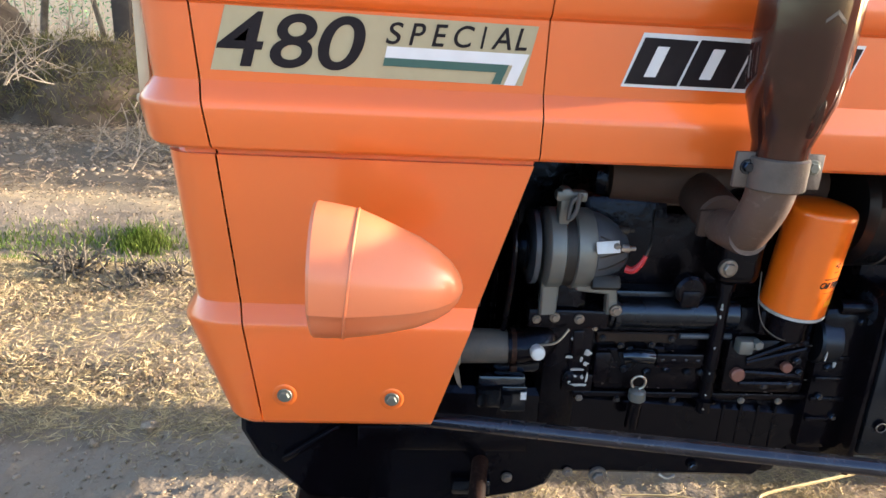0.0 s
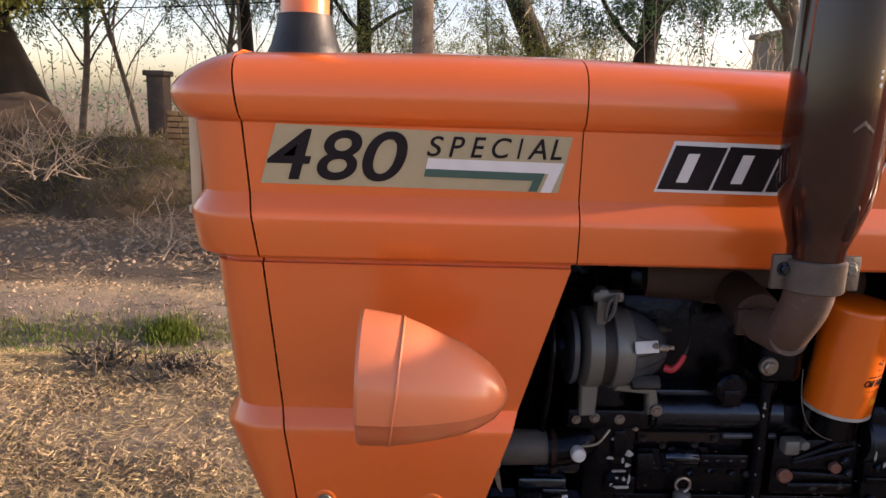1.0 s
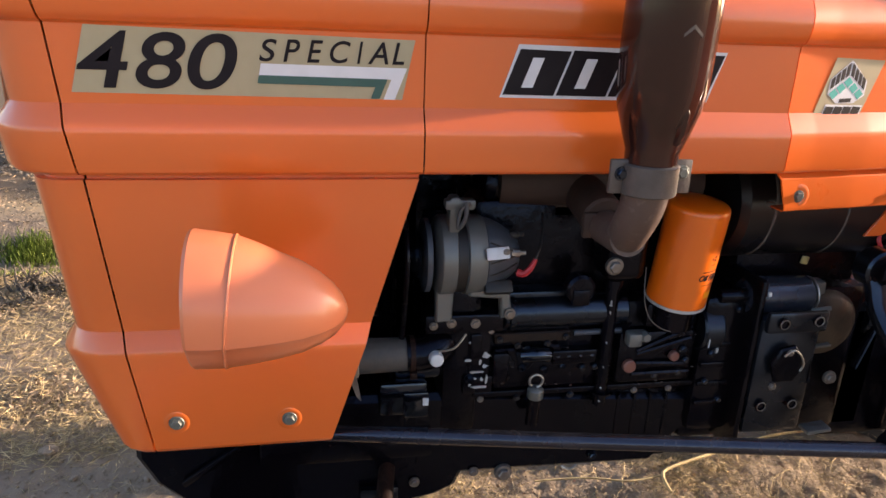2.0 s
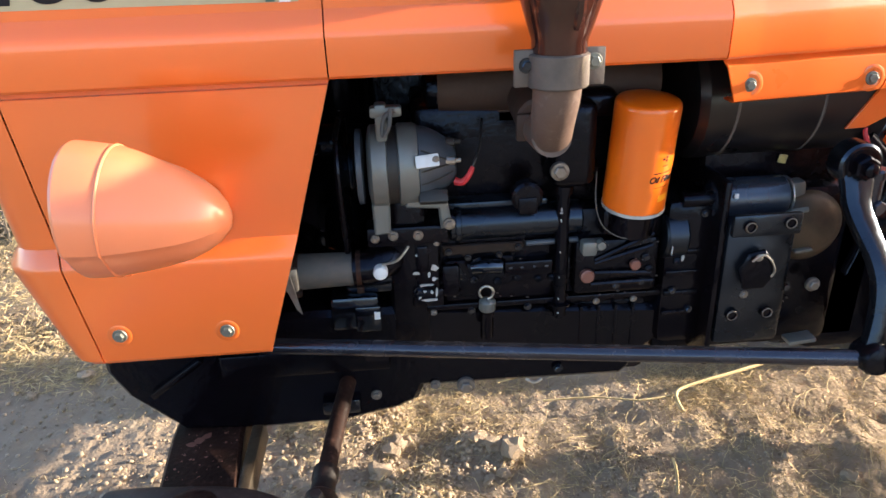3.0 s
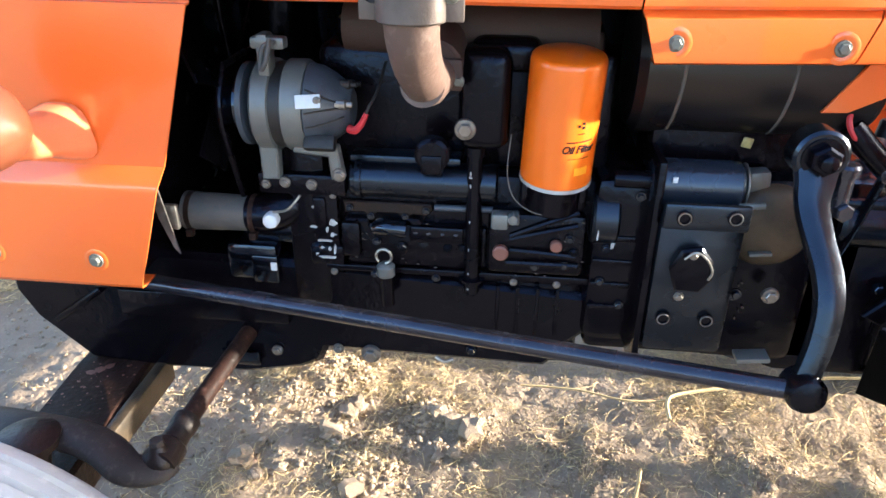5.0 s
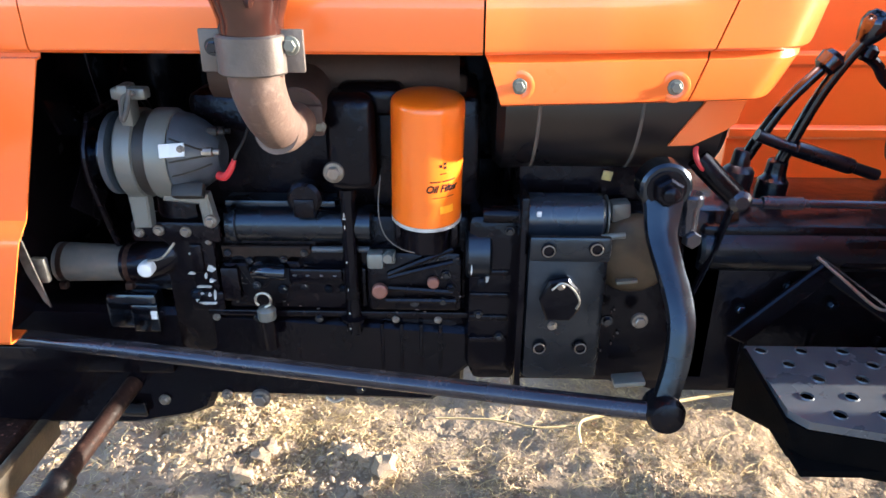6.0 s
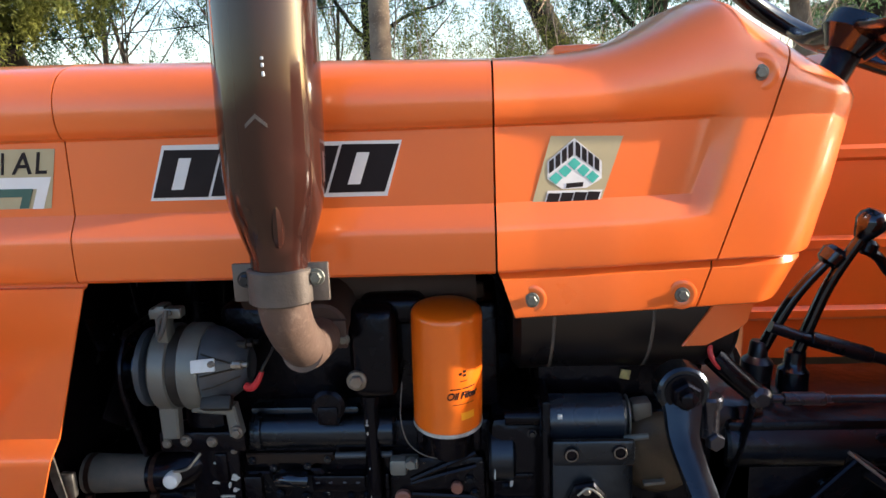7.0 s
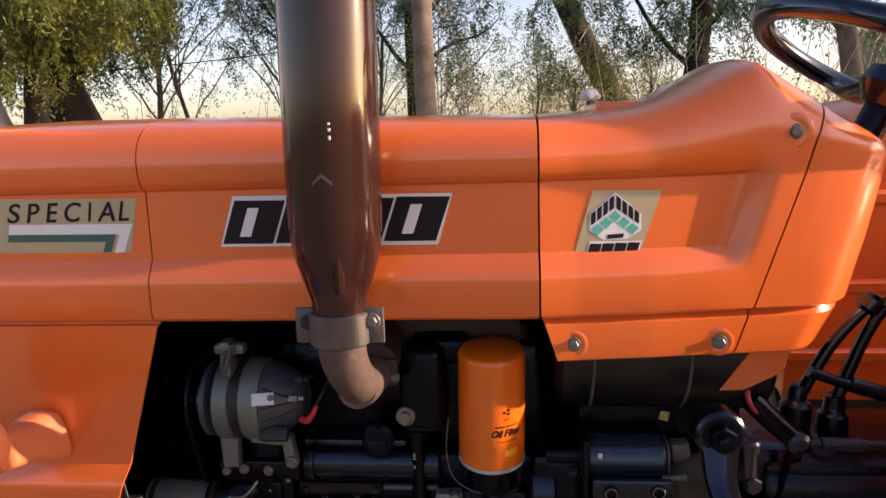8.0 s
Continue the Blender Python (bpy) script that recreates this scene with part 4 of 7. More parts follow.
# front bracket column with worn paint
bm = BM()
box(bm, (0.125, 0.125, 0.772), (0.042, 0.036, 0.150), 0.006)
box(bm, (0.125, 0.118, 0.715), (0.055, 0.03, 0.035), 0.006)
box(bm, (0.118, 0.112, 0.79), (0.02, 0.02, 0.05), 0.004)
column = part("engine_bracket", bm, CAST, tractor, "black bracket with white worn paint")
for mx, mz, w, h in ((0.115, 0.799, 0.026, 0.006), (0.138, 0.772, 0.016, 0.016), (0.106, 0.764, 0.014, 0.006), (0.120, 0.741, 0.03, 0.006),
                     (0.110, 0.724, 0.006, 0.020), (0.139, 0.726, 0.007, 0.022), (0.126, 0.713, 0.034, 0.006), (0.136, 0.752, 0.012, 0.007),
                     (0.122, 0.783, 0.010, 0.012), (0.128, 0.760, 0.007, 0.010), (0.118, 0.730, 0.008, 0.005), (0.131, 0.728, 0.006, 0.008)):
    flake(mx, 0.1045 - (0.004 if mz < 0.74 else 0.0), mz, w, h, column)
bolt(0.132, 0.105, 0.835, column, s=0.75)
bolt(0.110, 0.105, 0.728, column, BLACKBOLT, 0.8)

# long tubes and castings along the block
bm = BM()
cyl(bm, (0.165, 0.130, 0.842), (0.392, 0.130, 0.842), 0.029, 24)
box(bm, (0.25, 0.15, 0.872), (0.17, 0.05, 0.016), 0.004)
cyl(bm, (0.175, 0.128, 0.842), (0.185, 0.128, 0.842), 0.032, 24)
water_pipe = part("intake_tube", bm, SATIN, tractor, "glossy black intake tube")
bm = BM()
box(bm, (0.294, 0.105, 0.880), (0.032, 0.03, 0.030), 0.004)
lathe(bm, (0.294, 0.118, 0.893), (0, -1, 0), [(0, 0.026), (0.02, 0.026), (0.024, 0.021), (0.025, 0.004)], 20)
part("tube_stub", bm, CAST, water_pipe)
bm = BM()
box(bm, (0.255, 0.128, 0.735), (0.20, 0.03, 0.075), 0.008)
pump = part("injection_pump", bm, CAST, tractor, "black fuel pump casting with ribs")
bm = BM()
slab(bm, ((0.152, 0.118, 0.806), (0.291, 0.118, 0.806), (0.294, 0.118, 0.797), (0.284, 0.118, 0.786), (0.262, 0.118, 0.788), (0.250, 0.118, 0.778), (0.238, 0.118, 0.788),
          (0.206, 0.118, 0.788), (0.196, 0.118, 0.776), (0.184, 0.118, 0.788), (0.154, 0.118, 0.786)), (0, 0.014, 0), bevel=0.002)
rail = part("side_rail", bm, BROWNCAST, pump, "oily brown flange with lugs")
for bx, bz in ((0.163, 0.796), (0.283, 0.797), (0.196, 0.783), (0.250, 0.785)):
    bolt(bx, 0.115, bz, rail, BLACKBOLT, 0.45)
bm = BM()
cyl(bm, (0.296, 0.116, 0.803), (0.386, 0.116, 0.804), 0.0052, 12)
part("fuel_pipe", bm, BLUEGREY, pump, "dull grey pipe")
for x0, z0, x1, z1, w in ((0.165, 0.778, 0.150, 0.735, 0.010), (0.182, 0.778, 0.200, 0.740, 0.009), (0.236, 0.778, 0.214, 0.735, 0.009), (0.262, 0.782, 0.290, 0.742, 0.010)):
    bm = BM()
    slab(bm, ((x0 - w, 0.112, z0), (x0 + w, 0.112, z0), (x1 + w * 0.7, 0.112, z1), (x1 - w * 0.7, 0.112, z1)), (0, 0.02, 0), bevel=0.003)
    part("web", bm, CAST, pump)
bm = BM()
tube(bm, ((0.205, 0.112, 0.765), (0.225, 0.104, 0.770), (0.25, 0.108, 0.766)), 0.013, 14, 5)
part("boss", bm, GLOSS, pump)
bm = BM()
box(bm, (0.300, 0.113, 0.760), (0.085, 0.016, 0.028), 0.005)
lid = part("pump_lid", bm, BLACK, pump)
for k in range(4):
    flake(0.268 + 0.021 * k, 0.1035, 0.763, 0.008, 0.004, lid, BLUEGREY, "stud")
bm = BM()
box(bm, (0.165, 0.118, 0.745), (0.030, 0.03, 0.06), 0.006)
part("end_boss", bm, CAST, pump)
for bx, bz, s in ((0.163, 0.755, 0.6), (0.212, 0.777, 0.55), (0.246, 0.736, 0.6), (0.280, 0.742, 0.55), (0.205, 0.742, 0.55), (0.318, 0.736, 0.5), (0.342, 0.737, 0.5)):
    bolt(bx, 0.110, bz, pump, BLACKBOLT, s)
for k in range(16):
    flake(flake_rng.uniform(0.15, 0.34), 0.109, flake_rng.uniform(0.70, 0.80), flake_rng.uniform(0.002, 0.006), flake_rng.uniform(0.001, 0.0025), pump, CLAMP)

# dipstick
bm = BM()
cyl(bm, (0.224, 0.090, 0.640), (0.224, 0.082, 0.700), 0.0115, 16)
dip = part("dipstick", bm, CAST, tractor, "oil dipstick with a wire ring")
bm = BM()
lathe(bm, (0.224, 0.082, 0.698), (0, 0, 1), [(0, 0.0135), (0.002, 0.0145), (0.016, 0.0145), (0.019, 0.012), (0.022, 0.006)], 18)
part("cap", bm, ALU, dip, "grey dipstick cap")
bm = BM()
tube(bm, [(0.222 + 0.012 * math.cos(a), 0.078, 0.733 + 0.012 * math.sin(a)) for a in np.linspace(-1.4, 4.0, 12)], 0.0024, 8, 3)
part("pull_ring", bm, STEEL, dip, "bright wire ring")

# breather box with its down pipe
bm = BM()
box(bm, (0.368, 0.128, 0.978), (0.074, 0.085, 0.145), 0.020, None, 3)
box(bm, (0.395, 0.150, 1.035), (0.10, 0.07, 0.05), 0.018, None, 3)
breather = part("breather_box", bm, BLACK, tractor, "rounded glossy black breather box")
bolt(0.343, 0.084, 0.939, breather, s=1.25, label="steel banjo bolt")
bm = BM()
cyl(bm, (0.357, 0.110, 0.660), (0.357, 0.110, 0.915), 0.0125, 16)
lathe(bm, (0.357, 0.110, 0.684), (0, 0, 1), [(0, 0.014), (0.001, 0.021), (0.004, 0.021), (0.005, 0.014)], 18)
lathe(bm, (0.357, 0.110, 0.893), (0, 0, 1), [(0, 0.014), (0.001, 0.016), (0.014, 0.016), (0.015, 0.013)], 18)
part("down_pipe", bm, BLACK, breather)
for zz, w, h in ((0.868, 0.003, 0.008), (0.862, 0.006, 0.003), (0.848, 0.003, 0.006), (0.79, 0.002, 0.005), (0.742, 0.002, 0.005), (0.700, 0.003, 0.003), (0.672, 0.004, 0.003)):
    flake(0.352, 0.0965, zz, w, h, breather)

# oil filter
FA, FB = Vector((0.4745, 0.106, 0.8655)), Vector((0.479, 0.084, 1.052))
fax = (FB - FA).normalized()
FL, FR = (FB - FA).length, 0.0515
bm = BM()
lathe(bm, FA, fax, [(0.004, FR - 0.002), (0.006, FR), (FL - 0.012, FR), (FL - 0.007, FR - 0.0012), (FL - 0.004, FR - 0.0035), (FL - 0.0025, FR - 0.008), (FL, FR - 0.028), (FL, 0.002)], 48)
filt = part("oil_filter", bm, FILTER_ORANGE, tractor, "bright orange spin-on oil filter can", 40)
bm = BM()
lathe(bm, FA, fax, [(-0.001, FR - 0.004), (0.0, FR + 0.0007), (0.0048, FR + 0.0007), (0.0058, FR - 0.002)], 48)
part("rim", bm, CHIP, filt, "pale metal rim")
fu = Vector((0, -1, 0)) - fax * Vector((0, -1, 0)).dot(fax)
fu.normalize()
fw = fu.cross(fax) * -1.0


def on_filter(me):
    """Wraps a flat mesh (x = arc, z = height) round the can."""
    for v in me.vertices:
        a = v.co.x / FR
        p = FA + fax * v.co.z + (fu * math.cos(a) + fw * math.sin(a)) * (FR + 0.0004 - v.co.y)
        v.co = p
    return me


def filter_text(text, x0, z0, width, height, bold):
    ob = lettering(text, x0, z0, width, height, 0.3, INK, filt, 0.0, "lettering", bold)
    on_filter(ob.data)


if fw.x < 0:
    fw = -fw
filter_text("Oil Filter", 0.0015, 0.063, 0.050, 0.0115, 0.02)


def filter_bar(x0, x1, z0, z1, mat, name):
    bm = BM()
    n = 8
    for k in range(n):
        a, b = x0 + (x1 - x0) * k / n, x0 + (x1 - x0) * (k + 1) / n
        vs = [bm.verts.new((x, 0.0, z)) for x, z in ((a, z0), (b, z0), (b, z1), (a, z1))]
        bm.faces.new(vs)
    me = finish(bm, name, mat, 0)
    on_filter(me)
    return part(name, me, mat, filt)


filter_bar(0.006, 0.022, 0.0785, 0.0805, INK, "print_bar")
filter_bar(0.024, 0.046, 0.0785, 0.0805, INK, "print_bar")
filter_bar(0.020, 0.031, 0.0905, 0.092, INK, "print_bar")
filter_bar(0.019, 0.023, 0.101, 0.105, INK, "print_mark")
filter_bar(0.025, 0.030, 0.104, 0.108, INK, "print_mark")
filter_bar(0.025, 0.030, 0.098, 0.102, INK, "print_mark")
filter_bar(0.010, 0.044, 0.054, 0.055, INK, "print_bar")
# sun glint low on the can, painted as a brighter orange patch
filter_bar(0.022, 0.044, 0.028, 0.040, GLINT, "print_panel")
bm = BM()
cyl(bm, FA - fax * 0.05, FA - fax * 0.003, 0.040, 24)
box(bm, (0.475, 0.14, 0.835), (0.10, 0.07, 0.05), 0.01)
part("filter_head", bm, CAST, tractor, "black filter head")
bm = BM()
tube(bm, ((0.408, 0.10, 0.93), (0.405, 0.085, 0.88), (0.415, 0.075, 0.845), (0.44, 0.072, 0.825), (0.468, 0.078, 0.815)), 0.0010, 6, 6)
part("thin_wire", bm, GREYHOSE, tractor, "thin dull wire")

# fittings right of the pump
bm = BM()
box(bm, (0.398, 0.090, 0.800), (0.026, 0.024, 0.026), 0.005)
hex_head(bm, (0.417, 0.088, 0.806), (0, -1, 0), 0.009, 0.012)
box(bm, (0.412, 0.10, 0.80), (0.03, 0.02, 0.018), 0.003)
part("fuel_fitting", bm, ALU, tractor, "pale metal fuel fitting")
bm = BM()
box(bm, (0.455, 0.125, 0.752), (0.15, 0.04, 0.105), 0.010)
governor = part("governor_housing", bm, CAST, tractor, "black governor housing with ribs")
for x0, z0, x1, z1 in ((0.415, 0.762, 0.515, 0.790), (0.415, 0.744, 0.515, 0.738), (0.415, 0.768, 0.515, 0.812), (0.41, 0.722, 0.52, 0.722)):
    bm = BM()
    tube(bm, ((x0, 0.104, z0), (0.5 * (x0 + x1), 0.101, 0.5 * (z0 + z1) + 0.002), (x1, 0.104, z1)), 0.005, 8, 3)
    part("rib", bm, CAST, governor)
for k in range(10):
    flake(flake_rng.uniform(0.40, 0.53), 0.0995, flake_rng.uniform(0.70, 0.80), flake_rng.uniform(0.002, 0.007), flake_rng.uniform(0.001, 0.0025), governor, CLAMP)
for cx, cz, r in ((0.401, 0.741, 0.0125), (0.485, 0.757, 0.0095)):
    bm = BM()
    lathe(bm, (cx, 0.102, cz), (0, -1, 0), [(0, r), (0.008, r), (0.010, r * 0.8)], 14)
    part("core_plug", bm, COPPER, governor, "copper-coloured plug")
for bx, bz in ((0.505, 0.768), (0.512, 0.745), (0.50, 0.722), (0.455, 0.718)):
    bolt(bx, 0.102, bz, governor, BLACKBOLT, 0.55)

# bell housing and starter
bm = BM()
box(bm, (0.585, 0.25, 0.728), (0.10, 0.30, 0.284), 0.02)
bell = part("bell_housing", bm, BLACK, tractor, "black bell housing")
bm = BM()
box(bm, (0.619, 0.235, 0.735), (0.012, 0.34, 0.35), 0.004)
part("flange", bm, BLACK, bell)
bm = BM()
cyl(bm, (0.535, 0.13, 0.80), (0.575, 0.13, 0.80), 0.045, 24)
part("boss", bm, SATIN, bell)
for bz in (0.775, 0.735, 0.695, 0.655):
    bm = BM()
    box(bm, (0.572, 0.101, bz), (0.062, 0.010, 0.010), 0.003)
    part("rib", bm, CAST, bell)
flake(0.568, 0.095, 0.764, 0.008, 0.011, bell)
flake(0.5435, 0.085, 0.785, 0.003, 0.022, bell)
for bx, bz in ((0.560, 0.758), (0.556, 0.70), (0.59, 0.66), (0.60, 0.845)):
    bolt(bx, 0.098, bz, bell, BLACKBOLT, 0.55)
bm = BM()
lathe(bm, (0.612, 0.114, 0.864), (1, 0, 0), [(0, 0.028), (0.004, 0.035), (0.122, 0.035), (0.128, 0.030), (0.13, 0.01)], 28)
starter = part("starter_motor", bm, SHEENBLACK, tractor, "glossy black starter motor")
bm = BM()
lathe(bm, (0.560, 0.108, 0.868), (1, 0, 0), [(0, 0.012), (0.003, 0.0135), (0.055, 0.0135)], 18)
part("solenoid_neck", bm, BLACK, starter)
bm = BM()
box(bm, (0.640, 0.0795, 0.880), (0.007, 0.003, 0.008), 0.0005)
part("mark", bm, LABEL, starter, "white paint mark")
bm = BM()
lathe(bm, (0.742, 0.114, 0.864), (1, 0, 0), [(0, 0.031), (0.0018, 0.033), (0.003, 0.030)], 28)
part("end_ring", bm, STEEL, starter)

# cover plate on the clutch housing
bm = BM()
box(bm, (0.685, 0.085, 0.722), (0.120, 0.05, 0.235), 0.010)
box(bm, (0.684, 0.052, 0.838), (0.118, 0.012, 0.040), 0.005)
cover = part("cover_plate", bm, SATIN, tractor, "black bolted cover plate")
for bx, by, bz in ((0.652, 0.043, 0.839), (0.721, 0.046, 0.841), (0.650, 0.047, 0.667), (0.713, 0.047, 0.668)):
    bm2 = BM()
    lathe(bm2, (bx, by + (0.010 if bz < 0.7 else 0.0), bz), (0, -1, 0), [(0, 0.011), (0.003, 0.011), (0.0035, 0.0075), (0.001, 0.007)], 18)
    bush = part("bush", bm2, CAST, cover)
    bm2 = BM()
    yb = by - 0.004 + (0.010 if bz < 0.7 else 0.0)
    tube(bm2, [(bx + 0.0086 * math.cos(a), yb, bz + 0.0086 * math.sin(a)) for a in np.linspace(0, 2 * math.pi, 17)], 0.0011, 6, 1)
    part("worn_rim", bm2, DIRTYSTEEL, bush)
bm = BM()
slab(bm, ((0.643, 0.050, 0.760), (0.656, 0.050, 0.790), (0.684, 0.050, 0.796), (0.702, 0.050, 0.775), (0.704, 0.050, 0.745), (0.690, 0.050, 0.725), (0.655, 0.050, 0.725)), (0, -0.012, 0), bevel=0.003)
cap5 = part("access_cover", bm, BLACK, cover)
bm = BM()
tube(bm, ((0.660, 0.034, 0.780), (0.674, 0.032, 0.792), (0.690, 0.032, 0.782), (0.701, 0.034, 0.762), (0.698, 0.036, 0.748)), 0.0018, 8, 5)
part("wire_clip", bm, STEEL, cover, "bright bent wire")
bolt(0.673, 0.038, 0.784, cover, s=0.55)
bolt(0.668, 0.058, 0.705, cover, s=0.6)
bm = BM()
box(bm, (0.80, 0.25, 0.715), (0.16, 0.26, 0.32), 0.02)
box(bm, (0.66, 0.27, 0.60), (0.23, 0.26, 0.11), 0.015)
clutch = part("clutch_housing", bm, BLACK, tractor, "black clutch housing, its sunlit side painted olive")
# sunlit brownish patch of the housing, put in as an olive-coloured bulge
bm = BM()
lathe(bm, (0.795, 0.125, 0.800), (0, -1, 0), [(0, 0.066), (0.010, 0.064), (0.020, 0.054), (0.026, 0.040), (0.028, 0.01)], 28)
part("dusty_bulge", bm, OLIVE, clutch, "olive-brown bulge for the sunlit part of the housing")
bm = BM()
tube(bm, ((0.735, 0.085, 0.842), (0.75, 0.08, 0.846), (0.768, 0.08, 0.848)), 0.005, 8, 4)
part("ledge", bm, ALU, clutch)
for c, sz in (((0.768, 0.13, 0.868), (0.030, 0.03, 0.032)), ((0.782, 0.095, 0.765), (0.032, 0.012, 0.005)), ((0.802, 0.085, 0.590), (0.050, 0.03, 0.008))):
    bm = BM()
    box(bm, c, sz, min(sz) * 0.2, Euler((0, radians(-6), 0)).to_matrix())
    part("boss", bm, ALU, clutch, "pale bare metal boss")
bolt(0.808, 0.085, 0.70, clutch, s=1.05)
bolt(0.757, 0.085, 0.70, clutch, BLACKBOLT, 0.7)
for k in range(12):
    flake(flake_rng.uniform(0.735, 0.79), 0.115, flake_rng.uniform(0.62, 0.74), flake_rng.uniform(0.002, 0.006), flake_rng.uniform(0.0015, 0.005), clutch, CLAMP)
bm = BM()
box(bm, (0.747, 0.145, 0.918), (0.015, 0.004, 0.015), 0.001, Euler((0, radians(12), 0)).to_matrix())
part("tag", bm, YELLOW, clutch, "small dull yellow square")

# steering drop arm and drag link
bm = BM()
ARM = [(0.798, 0.028, 0.945, 0.031), (0.797, 0.016, 0.915, 0.025), (0.796, 0.002, 0.882, 0.0205), (0.805, -0.022, 0.845, 0.0185), (0.814, -0.048, 0.812, 0.0180),
       (0.818, -0.066, 0.778, 0.0175), (0.814, -0.080, 0.735, 0.0165), (0.806, -0.090, 0.700, 0.0160), (0.801, -0.095, 0.680, 0.0170)]
path = curve_pts([a[:3] for a in ARM], 5)
rings = []
for i, p in enumerate(path):
    w = float(np.interp(i / (len(path) - 1) * (len(ARM) - 1), range(len(ARM)), [a[3] for a in ARM]))
    d = (path[min(i + 1, len(path) - 1)] - path[max(i - 1, 0)]).normalized()
    u = Vector((1, 0, 0)) - d * d.x
    u.normalize()
    v = d.cross(u)
    t = 0.009
    rings.append([p + u * (w * a) + v * (t * b) for a, b in ((1, 0.5), (0.93, 0.95), (0.5, 1.3), (0, 1.42), (-0.5, 1.3), (-0.93, 0.95), (-1, 0.5), (-1, -0.5),
                                                                  (-0.93, -0.95), (-0.5, -1.3), (0, -1.42), (0.5, -1.3), (0.93, -0.95), (1, -0.5))])
skin(bm, rings)
lathe(bm, (0.798, 0.050, 0.944), (0, -1, 0), [(0, 0.031), (0.002, 0.035), (0.034, 0.035), (0.038, 0.031)], 32)
arm = part("drop_arm", bm, ARMBLACK, tractor, "S-shaped satin black steering drop arm", 40)
bm = BM()
lathe(bm, (0.798, 0.013, 0.944), (0, -1, 0), [(0, 0.026), (0.003, 0.026), (0.0035, 0.020)], 24)
hex_head(bm, (0.798, 0.010, 0.944), (0, -1, 0), 0.020, 0.016)
lathe(bm, (0.798, -0.005, 0.944), (0, -1, 0), [(0, 0.011), (0.010, 0.011), (0.012, 0.008)], 16)
part("nut", bm, BLACK, arm, "large black castle nut")
bm = BM()
lathe(bm, (0.800, -0.075, 0.668), (0, -1, 0.1), [(0, 0.016), (0.004, 0.024), (0.040, 0.026), (0.048, 0.022), (0.052, 0.010)], 24)
joint = part("ball_joint", bm, BLACK, arm, "black steering ball joint")
bm = BM()
cyl(bm, (0.79, -0.1, 0.668), (-0.20, 0.065, 0.672), 0.0135, 20)
part("drag_link", bm, DUSTYBLACK, tractor, "long black steering drag link")
bm = BM()
cyl(bm, (0.838, 0.030, 0.925), (0.838, 0.030, 0.872), 0.0135, 16)
lathe(bm, (0.838, 0.030, 0.925), (0, 0, 1), [(-0.008, 0.017), (0.004, 0.018), (0.008, 0.015)], 16)
hex_head(bm, (0.842, 0.022, 0.870), (0.2, -1, 0), 0.013, 0.012)
part("pinch_bolt", bm, DUSTYBLACK, arm, "dull metal pinch bolt")

# black front support casting
bm = BM()
FRAME = [(-0.444, 0.700), (-0.452, 0.640), (-0.453, 0.600), (-0.425, 0.545), (-0.338, 0.462), (-0.20, 0.452), (-0.04, 0.455), (0.06, 0.475), (0.097, 0.493),
         (0.109, 0.520), (0.212, 0.519), (0.482, 0.514), (0.50, 0.530), (0.512, 0.556), (0.56, 0.60), (0.56, 0.66), (0.10, 0.69)]
slab(bm, [(x, 0.118, z) for x, z in FRAME], (0, 0.264, 0), bevel=0.010)
box(bm, (-0.10, 0.112, 0.60), (0.30, 0.016, 0.05), 0.005)
box(bm, (-0.33, 0.110, 0.585), (0.12, 0.012, 0.012), 0.004, Euler((0, radians(-35), 0)).to_matrix())
frame_part = part("front_support", bm, BLACK, tractor, "black cast front axle support")
for bx, bz, s in ((0.187, 0.521, 1.35), (0.130, 0.528, 0.75), (0.02, 0.515, 0.8), (0.36, 0.545, 0.7)):
    bolt(bx, 0.112, bz, frame_part, BOLT if s > 0.72 else BLACKBOLT, s)
bm = BM()
box(bm, (-0.045, 0.108, 0.500), (0.07, 0.012, 0.030), 0.004)
part("pad", bm, GLOSS, frame_part)
bm = BM()
tube(bm, ((0.30, 0.114, 0.525), (0.315, 0.110, 0.519), (0.33, 0.114, 0.523)), 0.003, 8, 4)
part("split_pin", bm, STEEL, frame_part)

# front axle, knuckles and wheels
bm = BM()
for s in (1, -1):
    pts = [(-0.298, 0.25, 0.425), (-0.296, 0.10, 0.425), (-0.278, -0.06, 0.432), (-0.262, -0.20, 0.445)]
    pts = [(x, y if s > 0 else 2 * MID_Y - y, z) for x, y, z in pts]
    rings = []
    for i, p in enumerate(pts):
        p = Vector(p)
        w, h = 0.066, 0.036
        rings.append([p + Vector((w * a, 0, h * b)) for a, b in ((1, 0.8), (0.9, 1), (-0.9, 1), (-1, 0.8), (-1, -0.8), (-0.9, -1), (0.9, -1), (1, -0.8))])
    skin(bm, rings)
axle = part("front_axle", bm, RUST, tractor, "rusty brown front axle beam")
bm = BM()
box(bm, (-0.205, 0.03, 0.44), (0.022, 0.22, 0.05), 0.005)
part("axle_lug", bm, OLIVE, axle)


def lathe_y(bm, x, y, z, prof, n=64):
    return lathe(bm, (x, y, z), (0, 1, 0), prof, n)


